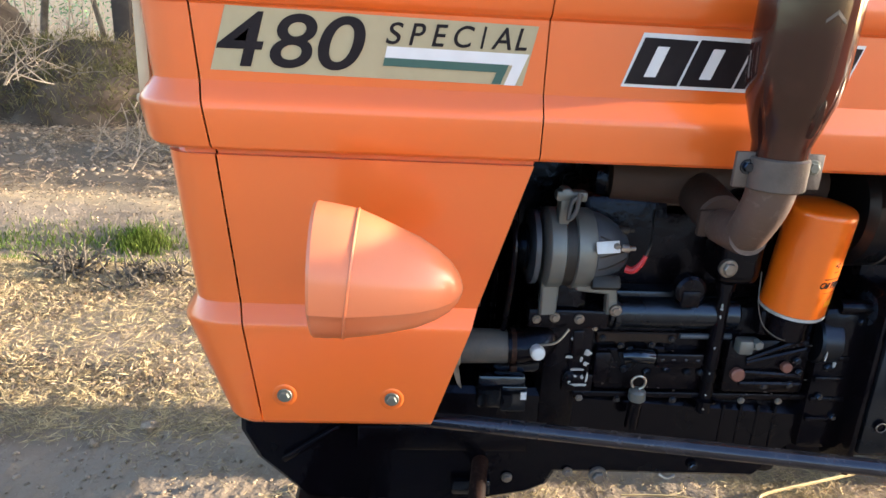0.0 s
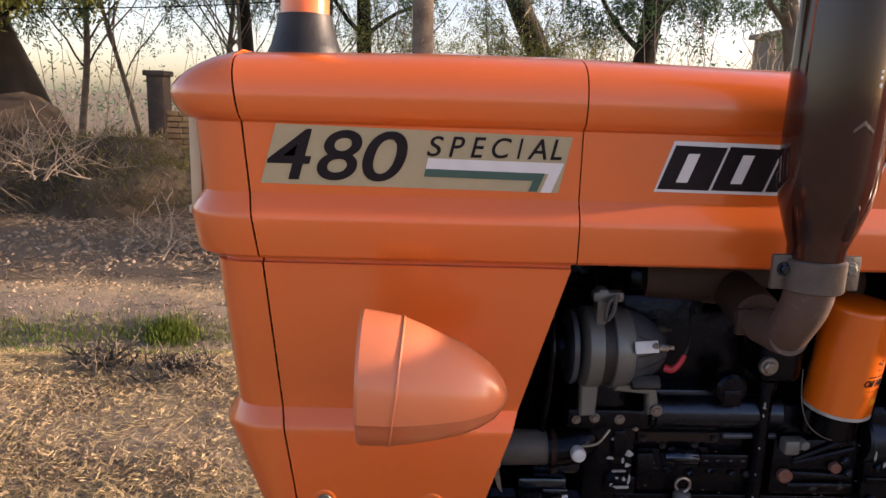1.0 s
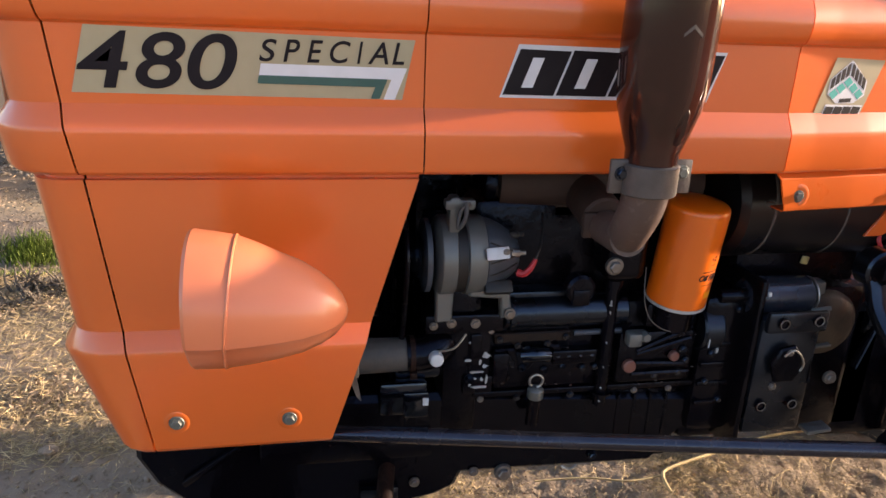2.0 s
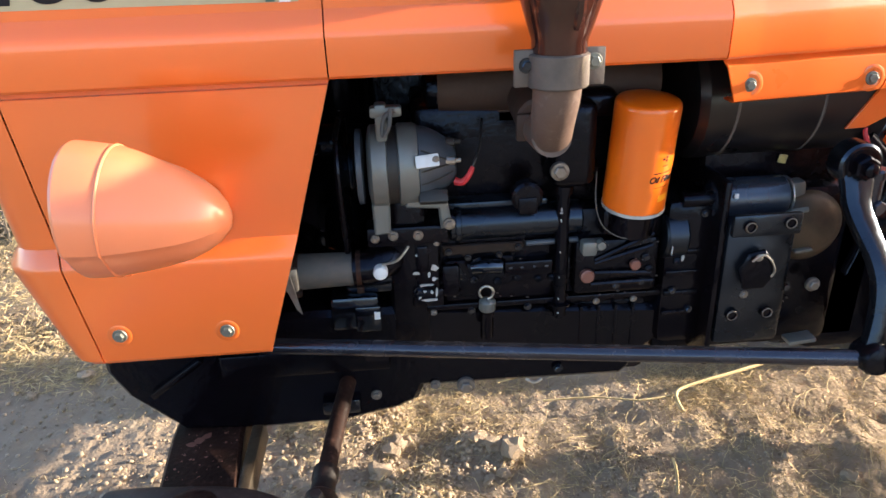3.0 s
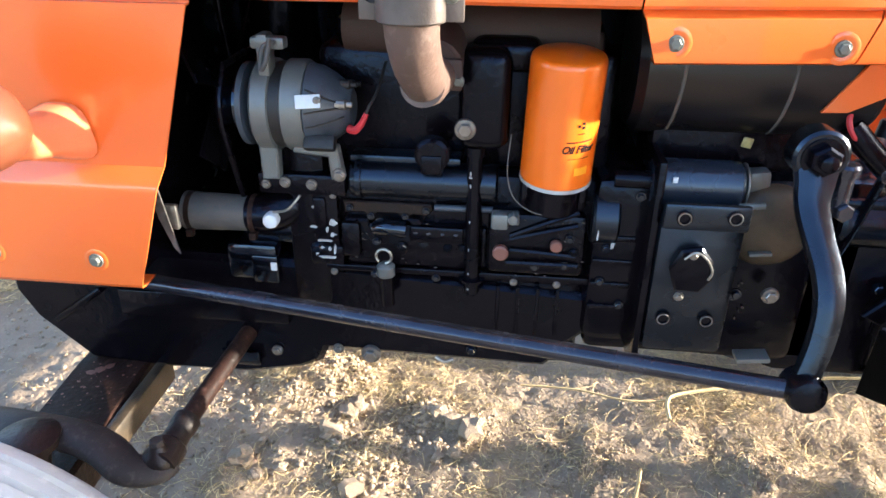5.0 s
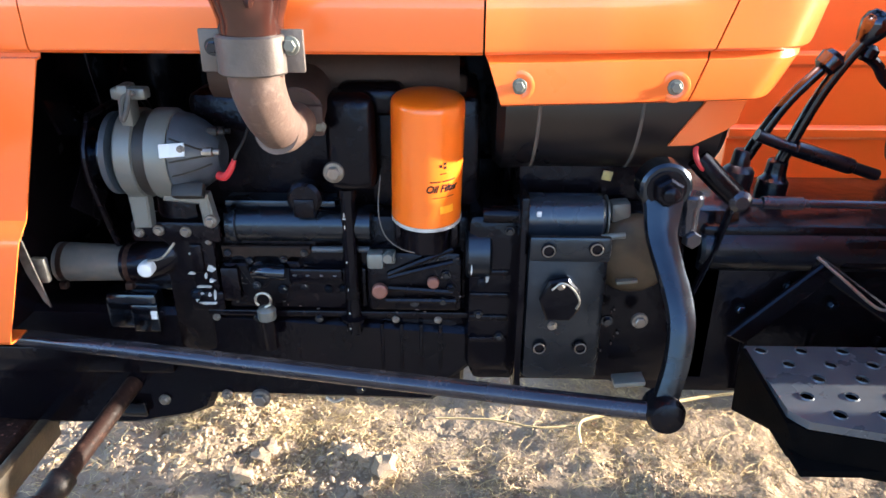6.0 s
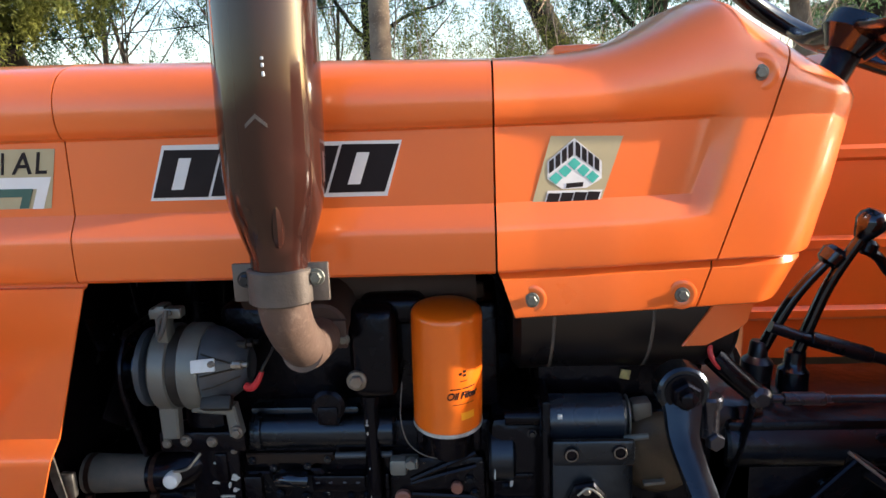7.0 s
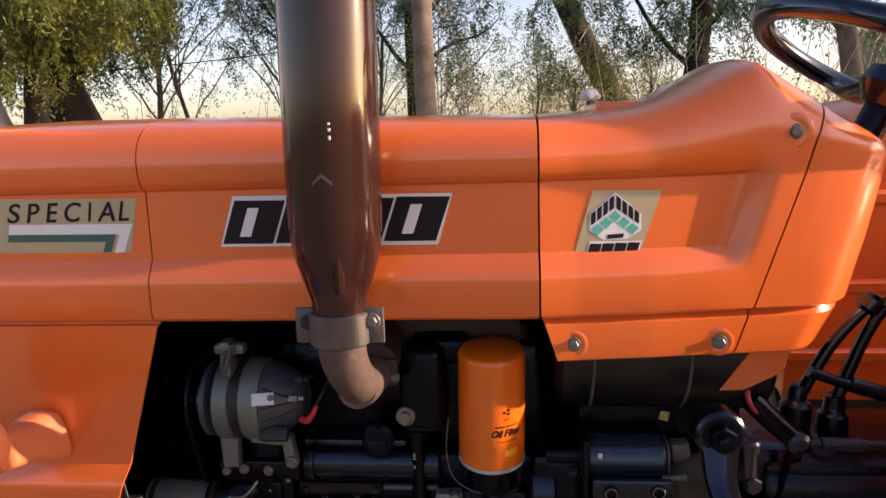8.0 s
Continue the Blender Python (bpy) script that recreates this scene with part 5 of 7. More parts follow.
def front_wheel(y, sgn, mat):
    R = 0.368
    bm = BM()
    lathe_y(bm, -0.27, y, R - 0.006, [(-0.078, 0.235), (-0.085, 0.255), (-0.088, 0.295), (-0.080, 0.335), (-0.066, 0.352), (-0.048, 0.358), (-0.045, 0.352), (-0.034, 0.352),
                               (-0.030, 0.363), (-0.016, 0.365), (-0.012, 0.357), (-0.006, 0.357), (-0.003, R), (0.010, R), (0.013, 0.357), (0.020, 0.357), (0.024, 0.364),
                               (0.036, 0.362), (0.040, 0.352), (0.048, 0.351), (0.052, 0.356), (0.066, 0.351), (0.080, 0.335), (0.088, 0.295), (0.085, 0.255), (0.078, 0.235)])
    w = part("front_wheel", bm, mat, tractor, "dusty grey ribbed front tyre")
    bm = BM()
    lathe_y(bm, -0.27, y, R - 0.006, [(-0.080, 0.240), (-0.072, 0.244), (-0.06, 0.215), (0.03, 0.20), (0.036, 0.10), (0.05, 0.085), (0.07, 0.06), (0.075, 0.02)], 40)
    part("wheel_rim", bm, ORANGE, w, "orange pressed rim")


front_wheel(-0.395, 1, TYRE)
front_wheel(0.895, -1, TYRE)
bm = BM()
cyl(bm, (-0.255, -0.225, 0.36), (-0.250, -0.175, 0.535), 0.030, 20)
lathe(bm, (-0.250, -0.175, 0.532), (0, 0, 1), [(0, 0.045), (0.012, 0.046), (0.02, 0.03)], 20)
cyl(bm, (-0.265, -0.35, 0.365), (-0.262, -0.20, 0.365), 0.035, 18)
knuckle = part("steering_knuckle", bm, BROWNCAST, tractor, "dark oily steering knuckle")
bm = BM()
tube(bm, ((-0.40, -0.10, 0.508), (-0.36, -0.112, 0.516), (-0.29, -0.132, 0.526), (-0.20, -0.145, 0.526), (-0.145, -0.160, 0.520), (-0.105, -0.180, 0.508), (-0.070, -0.172, 0.500), (-0.052, -0.150, 0.498)),
     lambda f: 0.010 + 0.020 * math.sin(math.pi * min(1.0, 0.10 + 0.84 * f)) ** 0.6, 16, 6, flat=0.55)
part("steering_arm", bm, DUSTYIRON, knuckle, "dusty dark curved steering arm")
bm = BM()
tube(bm, ((-0.066, -0.140, 0.506), (-0.052, -0.02, 0.522), (-0.030, 0.12, 0.545)), 0.0150, 14, 5)
rod = part("track_rod", bm, RUST, tractor, "rusty track rod")
bm = BM()
lathe(bm, (-0.060, -0.075, 0.514), (-0.08, -1, -0.12), [(0, 0.016), (0.002, 0.021), (0.022, 0.021), (0.026, 0.019), (0.050, 0.020), (0.056, 0.026), (0.090, 0.026), (0.096, 0.016)], 18)
lathe(bm, (-0.068, -0.155, 0.488), (0, 0, 1), [(0, 0.020), (0.006, 0.026), (0.024, 0.026), (0.032, 0.021), (0.042, 0.012), (0.046, 0.010)], 18)
joint_end = part("rod_end", bm, BROWNCAST, rod, "dark oily rod end with a rubber boot")
bm = BM()
hex_head(bm, (-0.068, -0.155, 0.530), (0, 0, 1), 0.011, 0.012)
part("nut", bm, DUSTYIRON, joint_end)
bm = BM()
for k in range(44):
    fx, fy = flake_rng.uniform(-0.34, -0.235), flake_rng.uniform(-0.02, 0.11)
    r = flake_rng.choice((0.001, 0.0012, 0.0018, 0.0028))
    if k < 3:
        fx, fy, r = -0.318 + 0.012 * k, 0.080 + 0.01 * k, 0.011
    zt = 0.461 + 0.007 * max(0.0, (0.10 - fy) / 0.16)
    slab(bm, [(fx + r * flake_rng.uniform(0.5, 1.2) * math.cos(a), fy + r * flake_rng.uniform(0.5, 1.2) * math.sin(a), zt + 0.0006) for a in np.linspace(0, 5.2, 6)], (0, 0, -0.0012))
tagged(part("rust_flecks", bm, COPPER, axle), "pale flecks of rust and dust", kind="stuff")

# transmission, fuel tank under the cowl
bm = BM()
box(bm, (1.30, 0.25, 0.677), (0.92, 0.22, 0.315), 0.025)
gearbox = part("transmission", bm, BLACK, tractor, "black transmission housing")
bm = BM()
box(bm, (1.32, 0.25, 0.832), (0.84, 0.24, 0.024), 0.008)
part("top_plate", bm, BLACK, gearbox)
bm = BM()
box(bm, (0.87, 0.25, 0.70), (0.20, 0.22, 0.34), 0.03)
part("front_housing", bm, ARMBLACK, gearbox)
bm = BM()
cyl(bm, (0.90, 0.160, 0.800), (1.42, 0.160, 0.800), 0.042, 28)
part("shift_tube", bm, SATIN, gearbox)
bm = BM()
box(bm, (1.16, 0.135, 0.80), (0.09, 0.03, 0.05), 0.008)
part("side_lug", bm, BLACK, gearbox)
# unseen rear housing, added and sized to shade the near ground strip
bm = BM()
box(bm, (1.84, 0.23, 0.71), (0.54, 0.54, 0.38), 0.06)
cyl(bm, (1.75, -0.30, 0.66), (1.75, 0.80, 0.66), 0.05, 24)
part("rear_axle_housing", bm, CAST, gearbox)
# unseen bars, added at heights that dapple the sun under the tractor
bm = BM()
for bar_z, bar_w in ((0.225, 0.34), (0.300, 0.46), (0.375, 0.52)):
    box(bm, (2.12, 0.24, bar_z), (0.10, bar_w, 0.036), 0.008)
for bar_y in (0.06, 0.42):
    box(bm, (2.10, bar_y, 0.38), (0.05, 0.05, 0.36), 0.008)
part("drawbar", bm, CAST, gearbox, "unseen black bar frame added to dapple the sun on the ground")
for k in range(7):
    bm = BM()
    box(bm, (1.00 + 0.11 * k, 0.137, 0.60 + 0.012 * (k % 2)), (0.010, 0.012, 0.09), 0.003)
    part("rib", bm, CAST, gearbox)
for bx, bz in ((1.126, 0.708), (1.145, 0.805), (1.05, 0.74), (0.98, 0.70)):
    bolt(bx, 0.128, bz, gearbox, BLACKBOLT, 0.75)
bm = BM()
cyl(bm, (0.575, 0.205, 1.02), (0.905, 0.205, 1.02), 0.105, 36, 0.012)
tank = part("fuel_tank", bm, TANKBLACK, tractor, "dull black fuel tank")
# pale highlight streaks on the tank, put in as thin grey rings
for hx in (0.632, 0.775):
    bm = BM()
    lathe(bm, (hx, 0.205, 1.02), (1, 0, -0.05), [(0, 0.105), (0.001, 0.1062), (0.004, 0.1062), (0.005, 0.105)], 36)
    part("strap", bm, GREYHOSE, tank, "thin grey ring for the pale streak on the tank")
bm = BM()
slab(bm, ((0.862, 0.094, 1.045), (0.916, 0.094, 1.045), (0.908, 0.094, 1.015), (0.895, 0.096, 1.002), (0.852, 0.098, 0.979), (0.818, 0.098, 0.978)), (0, 0.006, 0), bevel=0.001)
part("tank_bracket", bm, ORANGE, tractor, "orange folded bracket")
bm = BM()
tube(bm, ((0.868, 0.12, 0.985), (0.862, 0.11, 0.965), (0.872, 0.105, 0.945), (0.888, 0.11, 0.935)), 0.004, 8, 6)
part("red_cable", bm, REDWIRE, tractor, "red cable loop")

# linkage to the rear
bm = BM()
lathe(bm, (0.936, 0.118, 0.894), (0, -1, 0), [(0, 0.012), (0.006, 0.017), (0.018, 0.017), (0.024, 0.010)], 16)
link = part("link_joint", bm, DUSTYBLACK, tractor, "dull metal link joint")
bm = BM()
tube(bm, ((0.870, 0.12, 0.955), (0.895, 0.115, 0.930), (0.936, 0.115, 0.894)), 0.017, 12, 5)
tube(bm, ((0.936, 0.122, 0.894), (0.918, 0.122, 0.81), (0.885, 0.12, 0.70)), 0.011, 8, 4, flat=0.4)
part("link_lever", bm, BLACK, link)
bm = BM()
cyl(bm, (0.945, 0.110, 0.890), (1.45, 0.110, 0.885), 0.0065, 14)
lathe(bm, (0.97, 0.110, 0.8898), (1, 0, -0.01), [(0, 0.007), (0.001, 0.010), (0.06, 0.010), (0.062, 0.007)], 14)
part("link_rod", bm, DUSTYBLACK, link, "plain steel link rod")

# small clip under the hood, and black blockers added to keep the bay dark
bm = BM()
for dx in (-0.022, 0.022):
    box(bm, (-0.012 + dx, 0.45, 1.045), (0.006, 0.012, 0.03), 0.001)
box(bm, (-0.012, 0.45, 1.060), (0.050, 0.012, 0.006), 0.001)
part("hood_clip", bm, STEEL, tractor, "pale metal clip under the hood")
bm = BM()
cyl(bm, (-0.02, 0.425, 0.70), (-0.02, 0.425, 1.08), 0.075, 24)
part("air_cleaner", bm, BLACK, tractor, "black canister added to close the bay's other side")
bm = BM()
box(bm, (0.37, 0.44, 0.875), (0.76, 0.06, 0.53), 0.02)
part("far_side_cover", bm, CAST, tractor, "black cover added to shut daylight out of the bay")
bm = BM()
box(bm, (0.74, 0.26, 0.905), (0.26, 0.22, 0.16), 0.02)
part("bulkhead", bm, CAST, tractor, "black block added to close the gap under the tank")

# gear levers
def lever(base, bend, top, r=0.0105):
    bm = BM()
    tube(bm, (base, bend, top), lambda f: r * (1.05 - 0.2 * f), 12, 8)
    return bm


bm = BM()
lathe(bm, (1.052, 0.265, 0.840), (0.05, 0, 1), [(0, 0.024), (0.006, 0.026), (0.034, 0.025), (0.040, 0.019), (0.048, 0.017), (0.066, 0.0165), (0.070, 0.012)], 20)
gl = part("gear_lever", lever((1.054, 0.265, 0.89), (1.092, 0.25, 1.02), (1.135, 0.230, 1.115)), GLOSS, tractor, "black gear lever with a pear-shaped knob")
part("lever_boot", bm, SATIN, gl)
bm = BM()
lathe(bm, (1.128, 0.232, 1.102), (0.44, -0.1, 0.89), [(0, 0.011), (0.012, 0.017), (0.028, 0.0235), (0.040, 0.0225), (0.049, 0.015), (0.052, 0.004)], 24)
part("knob", bm, GLOSS, gl, "glossy black knob")
bm = BM()
lathe(bm, (0.990, 0.265, 0.840), (0.05, 0, 1), [(0, 0.025), (0.050, 0.026), (0.055, 0.022), (0.060, 0.016), (0.082, 0.0145), (0.086, 0.012)], 20)
gl2 = part("range_lever", lever((0.994, 0.265, 0.90), (1.040, 0.255, 1.0), (1.094, 0.25, 1.070)), GLOSS, tractor, "black range lever with a round head")
part("lever_boot", bm, SATIN, gl2)
bm = BM()
lathe(bm, (1.086, 0.25, 1.058), (0.6, 0.0, 0.8), [(0, 0.012), (0.006, 0.019), (0.024, 0.021), (0.032, 0.014), (0.034, 0.004)], 20)
part("knob", bm, GLOSS, gl2)
bm = BM()
lathe(bm, (1.150, 0.25, 1.084), (0.3, 0, 0.9), [(-0.012, 0.008), (-0.006, 0.015), (0.008, 0.015), (0.014, 0.008)], 16)
tube(bm, ((1.147, 0.25, 1.082), (1.168, 0.25, 1.068), (1.188, 0.25, 1.043), (1.216, 0.25, 1.031), (1.30, 0.25, 1.03)), 0.0085, 10, 5)
part("hand_throttle", bm, BLACK, tractor, "thin bent black hand lever")
bm = BM()
tube(bm, ((1.005, 0.25, 0.955), (1.05, 0.25, 0.938), (1.11, 0.25, 0.920), (1.215, 0.25, 0.888)), 0.0095, 12, 5)
cyl(bm, (1.07, 0.25, 0.933), (1.17, 0.25, 0.902), 0.0135, 14)
part("cross_rod", bm, SATIN, tractor, "black sleeved rod")

# seat
bm = BM()
box(bm, (1.525, 0.25, 0.995), (0.42, 0.40, 0.31), 0.05, None, 4)
seat = part("seat", bm, SEATVINYL, tractor, "dark vinyl driver's seat cushion", 60)
bm = BM()
box(bm, (1.51, 0.25, 0.865), (0.25, 0.22, 0.06), 0.008)
part("seat_frame", bm, BLACK, seat)

# footplate with punched holes
PZ = 0.672


def footplate():
    """A sheet with raised round holes, cut out of a grid of cells."""
    holes = []
    for r, (y, x0) in enumerate(((0.049, 0.987), (0.012, 1.014), (-0.025, 1.041), (-0.067, 1.005), (-0.107, 1.031))):
        for k in range(7):
            holes.append((x0 + 0.0615 * k, y))
    bm = BM()
    outline = [(0.967, 0.062), (0.967, -0.098), (0.985, -0.122), (1.10, -0.152), (1.42, -0.165), (1.42, 0.062)]
    vs = [bm.verts.new((x, y, PZ)) for x, y in outline]
    bm.faces.new(vs)
    loops = []
    edges = list(bm.edges)
    for hx, hy in holes:
        ring = [bm.verts.new((hx + 0.0105 * math.cos(2 * math.pi * k / 12), hy + 0.0105 * math.sin(2 * math.pi * k / 12), PZ)) for k in range(12)]
        loops.append((hx, hy, ring))
        edges += [bm.edges.new((ring[k], ring[(k + 1) % 12])) for k in range(12)]
    bmesh.ops.delete(bm, geom=list(bm.faces), context="FACES_ONLY")
    bmesh.ops.triangle_fill(bm, edges=edges, use_beauty=True)
    inside = []
    for f in bm.faces:
        c = f.calc_center_median()
        if any((c.x - hx) ** 2 + (c.y - hy) ** 2 < 0.0095 ** 2 for hx, hy in holes):
            inside.append(f)
    bmesh.ops.delete(bm, geom=inside, context="FACES_ONLY")
    for hx, hy, ring in loops:
        up = [bm.verts.new((hx + (v.co.x - hx) * 0.88, hy + (v.co.y - hy) * 0.88, PZ + 0.0022)) for v in ring]
        dn = [bm.verts.new((hx + (v.co.x - hx) * 0.84, hy + (v.co.y - hy) * 0.84, PZ - 0.0015)) for v in ring]
        for k in range(12):
            q = (k + 1) % 12
            bm.faces.new((ring[k], ring[q], up[q], up[k]))
            bm.faces.new((up[k], up[q], dn[q], dn[k]))
    # turned-down edge
    low = [bm.verts.new((v.co.x, v.co.y, PZ - 0.012)) for v in vs]
    for k in range(len(vs) - 1):
        bm.faces.new((vs[k], vs[k + 1], low[k + 1], low[k]))
    return bm


plate = part("footplate", footplate(), PLATE, tractor, "worn grey footplate with raised round holes", 25)
bm = BM()
box(bm, (1.19, -0.045, 0.600), (0.42, 0.19, 0.012), 0.003)
slab(bm, ((0.960, 0.055, 0.672), (1.00, 0.13, 0.50), (1.03, 0.13, 0.50), (0.975, -0.11, 0.63), (0.962, -0.11, 0.66)), (0.012, 0, 0))
box(bm, (1.25, 0.10, 0.60), (0.10, 0.12, 0.05), 0.008)
part("plate_bracket", bm, MATTEBLACK, plate)
# matte black strip added below the plate's front edge
bm = BM()
edge = [(1.10, -0.150), (0.986, -0.121), (0.9675, -0.098), (0.9675, 0.062)]
skin(bm, [[Vector((x, y, PZ - 0.013)), Vector((x + 0.02, y + 0.01, PZ - 0.085))] for x, y in edge], caps=False, closed=False)
solid(part("skirt", bm, MATTEBLACK, plate, "matte black strip below the plate's edge"), 0.003)
bm = BM()
tube(bm, ((1.075, 0.115, 0.800), (1.12, 0.10, 0.765), (1.165, 0.085, 0.730), (1.19, 0.08, 0.725), (1.20, 0.078, 0.705)), 0.0026, 8, 5)
clutch_p = part("pedal_rod", bm, STEEL, tractor, "bare edge of a pedal lever")
bm = BM()
slab(bm, ((1.085, 0.11, 0.79), (1.115, 0.11, 0.775), (0.985, 0.10, 0.65), (0.955, 0.10, 0.665)), (0, 0.012, 0), bevel=0.003)
slab(bm, ((1.075, 0.118, 0.805), (1.20, 0.09, 0.72), (1.19, 0.09, 0.70), (1.075, 0.118, 0.775)), (0, 0.012, 0), bevel=0.003)
part("pedal_arm", bm, BLACK, clutch_p)

# steering wheel
bm = BM()
SW = Vector((1.118, 0.25, 1.439))
tilt = radians(27.4)
sa = Vector((math.sin(tilt), 0, math.cos(tilt)))
su = Vector((math.cos(tilt), 0, -math.sin(tilt)))
pts = [SW + (su * math.cos(a) + Vector((0, 1, 0)) * math.sin(a)) * 0.2245 for a in np.linspace(0, 2 * math.pi, 49)]
rings = []
for i in range(48):
    d = (pts[i + 1] - pts[i]).normalized()
    rad = (pts[i] - SW).normalized()
    k = d.cross(rad)
    rings.append([pts[i] + rad * (0.0185 * math.cos(b)) + k * (0.0175 * math.sin(b)) for b in np.linspace(0, 2 * math.pi, 13)[:-1]])
rings.append(rings[0])
skin(bm, rings, caps=False)
wheel = part("steering_wheel", bm, GLOSS, tractor, "black steering wheel")
bm = BM()
lathe(bm, SW - sa * 0.06, sa, [(0, 0.03), (0.03, 0.05), (0.055, 0.045), (0.06, 0.01)], 24)
for a in (0, 90, 270):
    d = su * math.cos(radians(a)) + Vector((0, 1, 0)) * math.sin(radians(a))
    tube(bm, (SW - sa * 0.025 + d * 0.03, SW - sa * 0.03 + d * 0.13, SW - sa * 0.008 + d * 0.217), 0.030, 12, 4, up=tuple(sa), flat=0.4)
part("spokes", bm, GLOSS, wheel)
bm = BM()
cyl(bm, SW - sa * 0.25, SW - sa * 0.05, 0.024, 16)
part("column", bm, BLACK, wheel)

# mudguards and rear wheels, which throw the long shadows
def mudguard(y0, y1, label):
    bm = BM()
    prof = [(1.10, 0.76), (1.10, 1.00), (1.12, 1.20), (1.17, 1.33), (1.26, 1.395), (1.40, 1.42), (1.75, 1.43), (2.05, 1.38), (2.28, 1.22), (2.40, 1.0), (2.44, 0.80)]
    inner = [bm.verts.new((x, y0, z)) for x, z in prof]
    lip = [bm.verts.new((x, y0 + (y1 - y0) * 0.06, z + 0.012)) for x, z in prof]
    outer = [bm.verts.new((x, y1, z + 0.004)) for x, z in prof]
    for a, b in ((inner, lip), (lip, outer)):
        for k in range(len(prof) - 1):
            bm.faces.new((a[k], a[k + 1], b[k + 1], b[k]))
    # the side sheet with three pressed ribs
    s = 1 if y1 > y0 else -1
    xs = list(np.linspace(1.10, 2.44, 24))
    zs = [0.76, 0.848, 0.856, 0.868, 0.876, 1.0, 1.008, 1.022, 1.030, 1.10, 1.19, 1.198, 1.212, 1.220, 1.30, 1.36, 1.43]
    rib = {0.856, 0.868, 1.008, 1.022, 1.198, 1.212}

    def roof(x):
        return interp(x, [(p[0] + 0.0001 * i, p[1]) for i, p in enumerate(prof[1:])])
    grid = []
    for x in xs:
        grid.append([bm.verts.new((x, y0 - (0.010 * s if z in rib else 0.0), min(z, max(0.76, roof(x))))) for z in zs])
    for a, b in zip(grid, grid[1:]):
        for j in range(len(zs) - 1):
            if len({tuple(v.co) for v in (a[j], b[j], b[j + 1], a[j + 1])}) == 4:
                bm.faces.new((a[j], b[j], b[j + 1], a[j + 1]))
    return solid(part("mudguard", bm, ORANGE, tractor, label, 40), 0.004)


mudguard(0.62, 1.08, "orange rear mudguard with pressed ribs")
mudguard(-0.12, -0.58, "orange rear mudguard with pressed ribs")


def rear_wheel(y):
    R = 0.64
    bm = BM()
    lathe_y(bm, 1.80, y, R - 0.015, [(-0.15, 0.36), (-0.175, 0.40), (-0.175, 0.52), (-0.155, 0.575), (-0.11, 0.60), (0.11, 0.60), (0.155, 0.575), (0.175, 0.52), (0.175, 0.40), (0.15, 0.36)], 56)
    w = part("rear_wheel", bm, DARKTYRE, tractor, "black ribbed rear tyre")
    bm = BM()
    for k in range(22):
        for s in (-1, 1):
            a = 2 * math.pi * (k + 0.25 * s) / 22
            c = Vector((1.80 + 0.615 * math.cos(a), y + s * 0.085, R - 0.015 + 0.615 * math.sin(a)))
            rot = Euler((0, -a, 0)).to_matrix() @ Euler((radians(s * 40), 0, 0)).to_matrix()
            box(bm, c, (0.045, 0.20, 0.035), 0.006, rot, 1)
    part("tread_lugs", bm, DARKTYRE, w)
    bm = BM()
    lathe_y(bm, 1.80, y, R - 0.015, [(-0.13, 0.365), (-0.11, 0.37), (-0.09, 0.34), (0.0, 0.32), (0.01, 0.12), (0.04, 0.10), (0.05, 0.02)], 40)
    part("wheel_rim", bm, ORANGE, w, "orange pressed rim")


rear_wheel(0.96)
rear_wheel(-0.48)

# ======== surroundings ========


def quad_mesh(name, quads, mat):
    """Many loose four-cornered leaves or blades in one mesh; a shared corner makes an island."""
    n = len(quads)
    co = np.array(quads, float).reshape(-1, 3)
    me = bpy.data.meshes.new(name)
    me.from_pydata(co.tolist(), [], [(4 * i, 4 * i + 1, 4 * i + 2, 4 * i + 3) for i in range(n)])
    me.materials.append(mat)
    return me


def blade(p, d, up, length, w):
    """A narrow leaf from p along d."""
    side = d.cross(up)
    side = side.normalized() * w if side.length > 1e-5 else Vector((w, 0, 0))
    m = p + d * (length * 0.45)
    return [tuple(p), tuple(m + side), tuple(p + d * length), tuple(m - side)]


def rand_dir(r, zlo=-1.0, zhi=1.0):
    a, z = r.uniform(0, 2 * math.pi), r.uniform(zlo, zhi)
    s = math.sqrt(max(0, 1 - z * z))
    return Vector((s * math.cos(a), s * math.sin(a), z))


def branch(bm, p, d, length, r0, r1, r, wob=0.2, n=6, sag=0.0):
    pts, rad = [p.copy()], []
    q, v = p.copy(), d.normalized()
    for k in range(n):
        v = (v + rand_dir(r) * wob + Vector((0, 0, -sag))).normalized()
        q = q + v * (length / n)
        pts.append(q.copy())
    rings = []
    for i, c in enumerate(pts):
        dd = pts[min(i + 1, n)] - pts[max(i - 1, 0)]
        rings.append(ring_pts(c, dd, Vector((0.3, 0.2, 1)) if abs(dd.normalized().z) < 0.9 else Vector((1, 0, 0)), r0 + (r1 - r0) * i / n, 7 if r0 < 0.06 else 12))
    skin(bm, rings)
    return pts


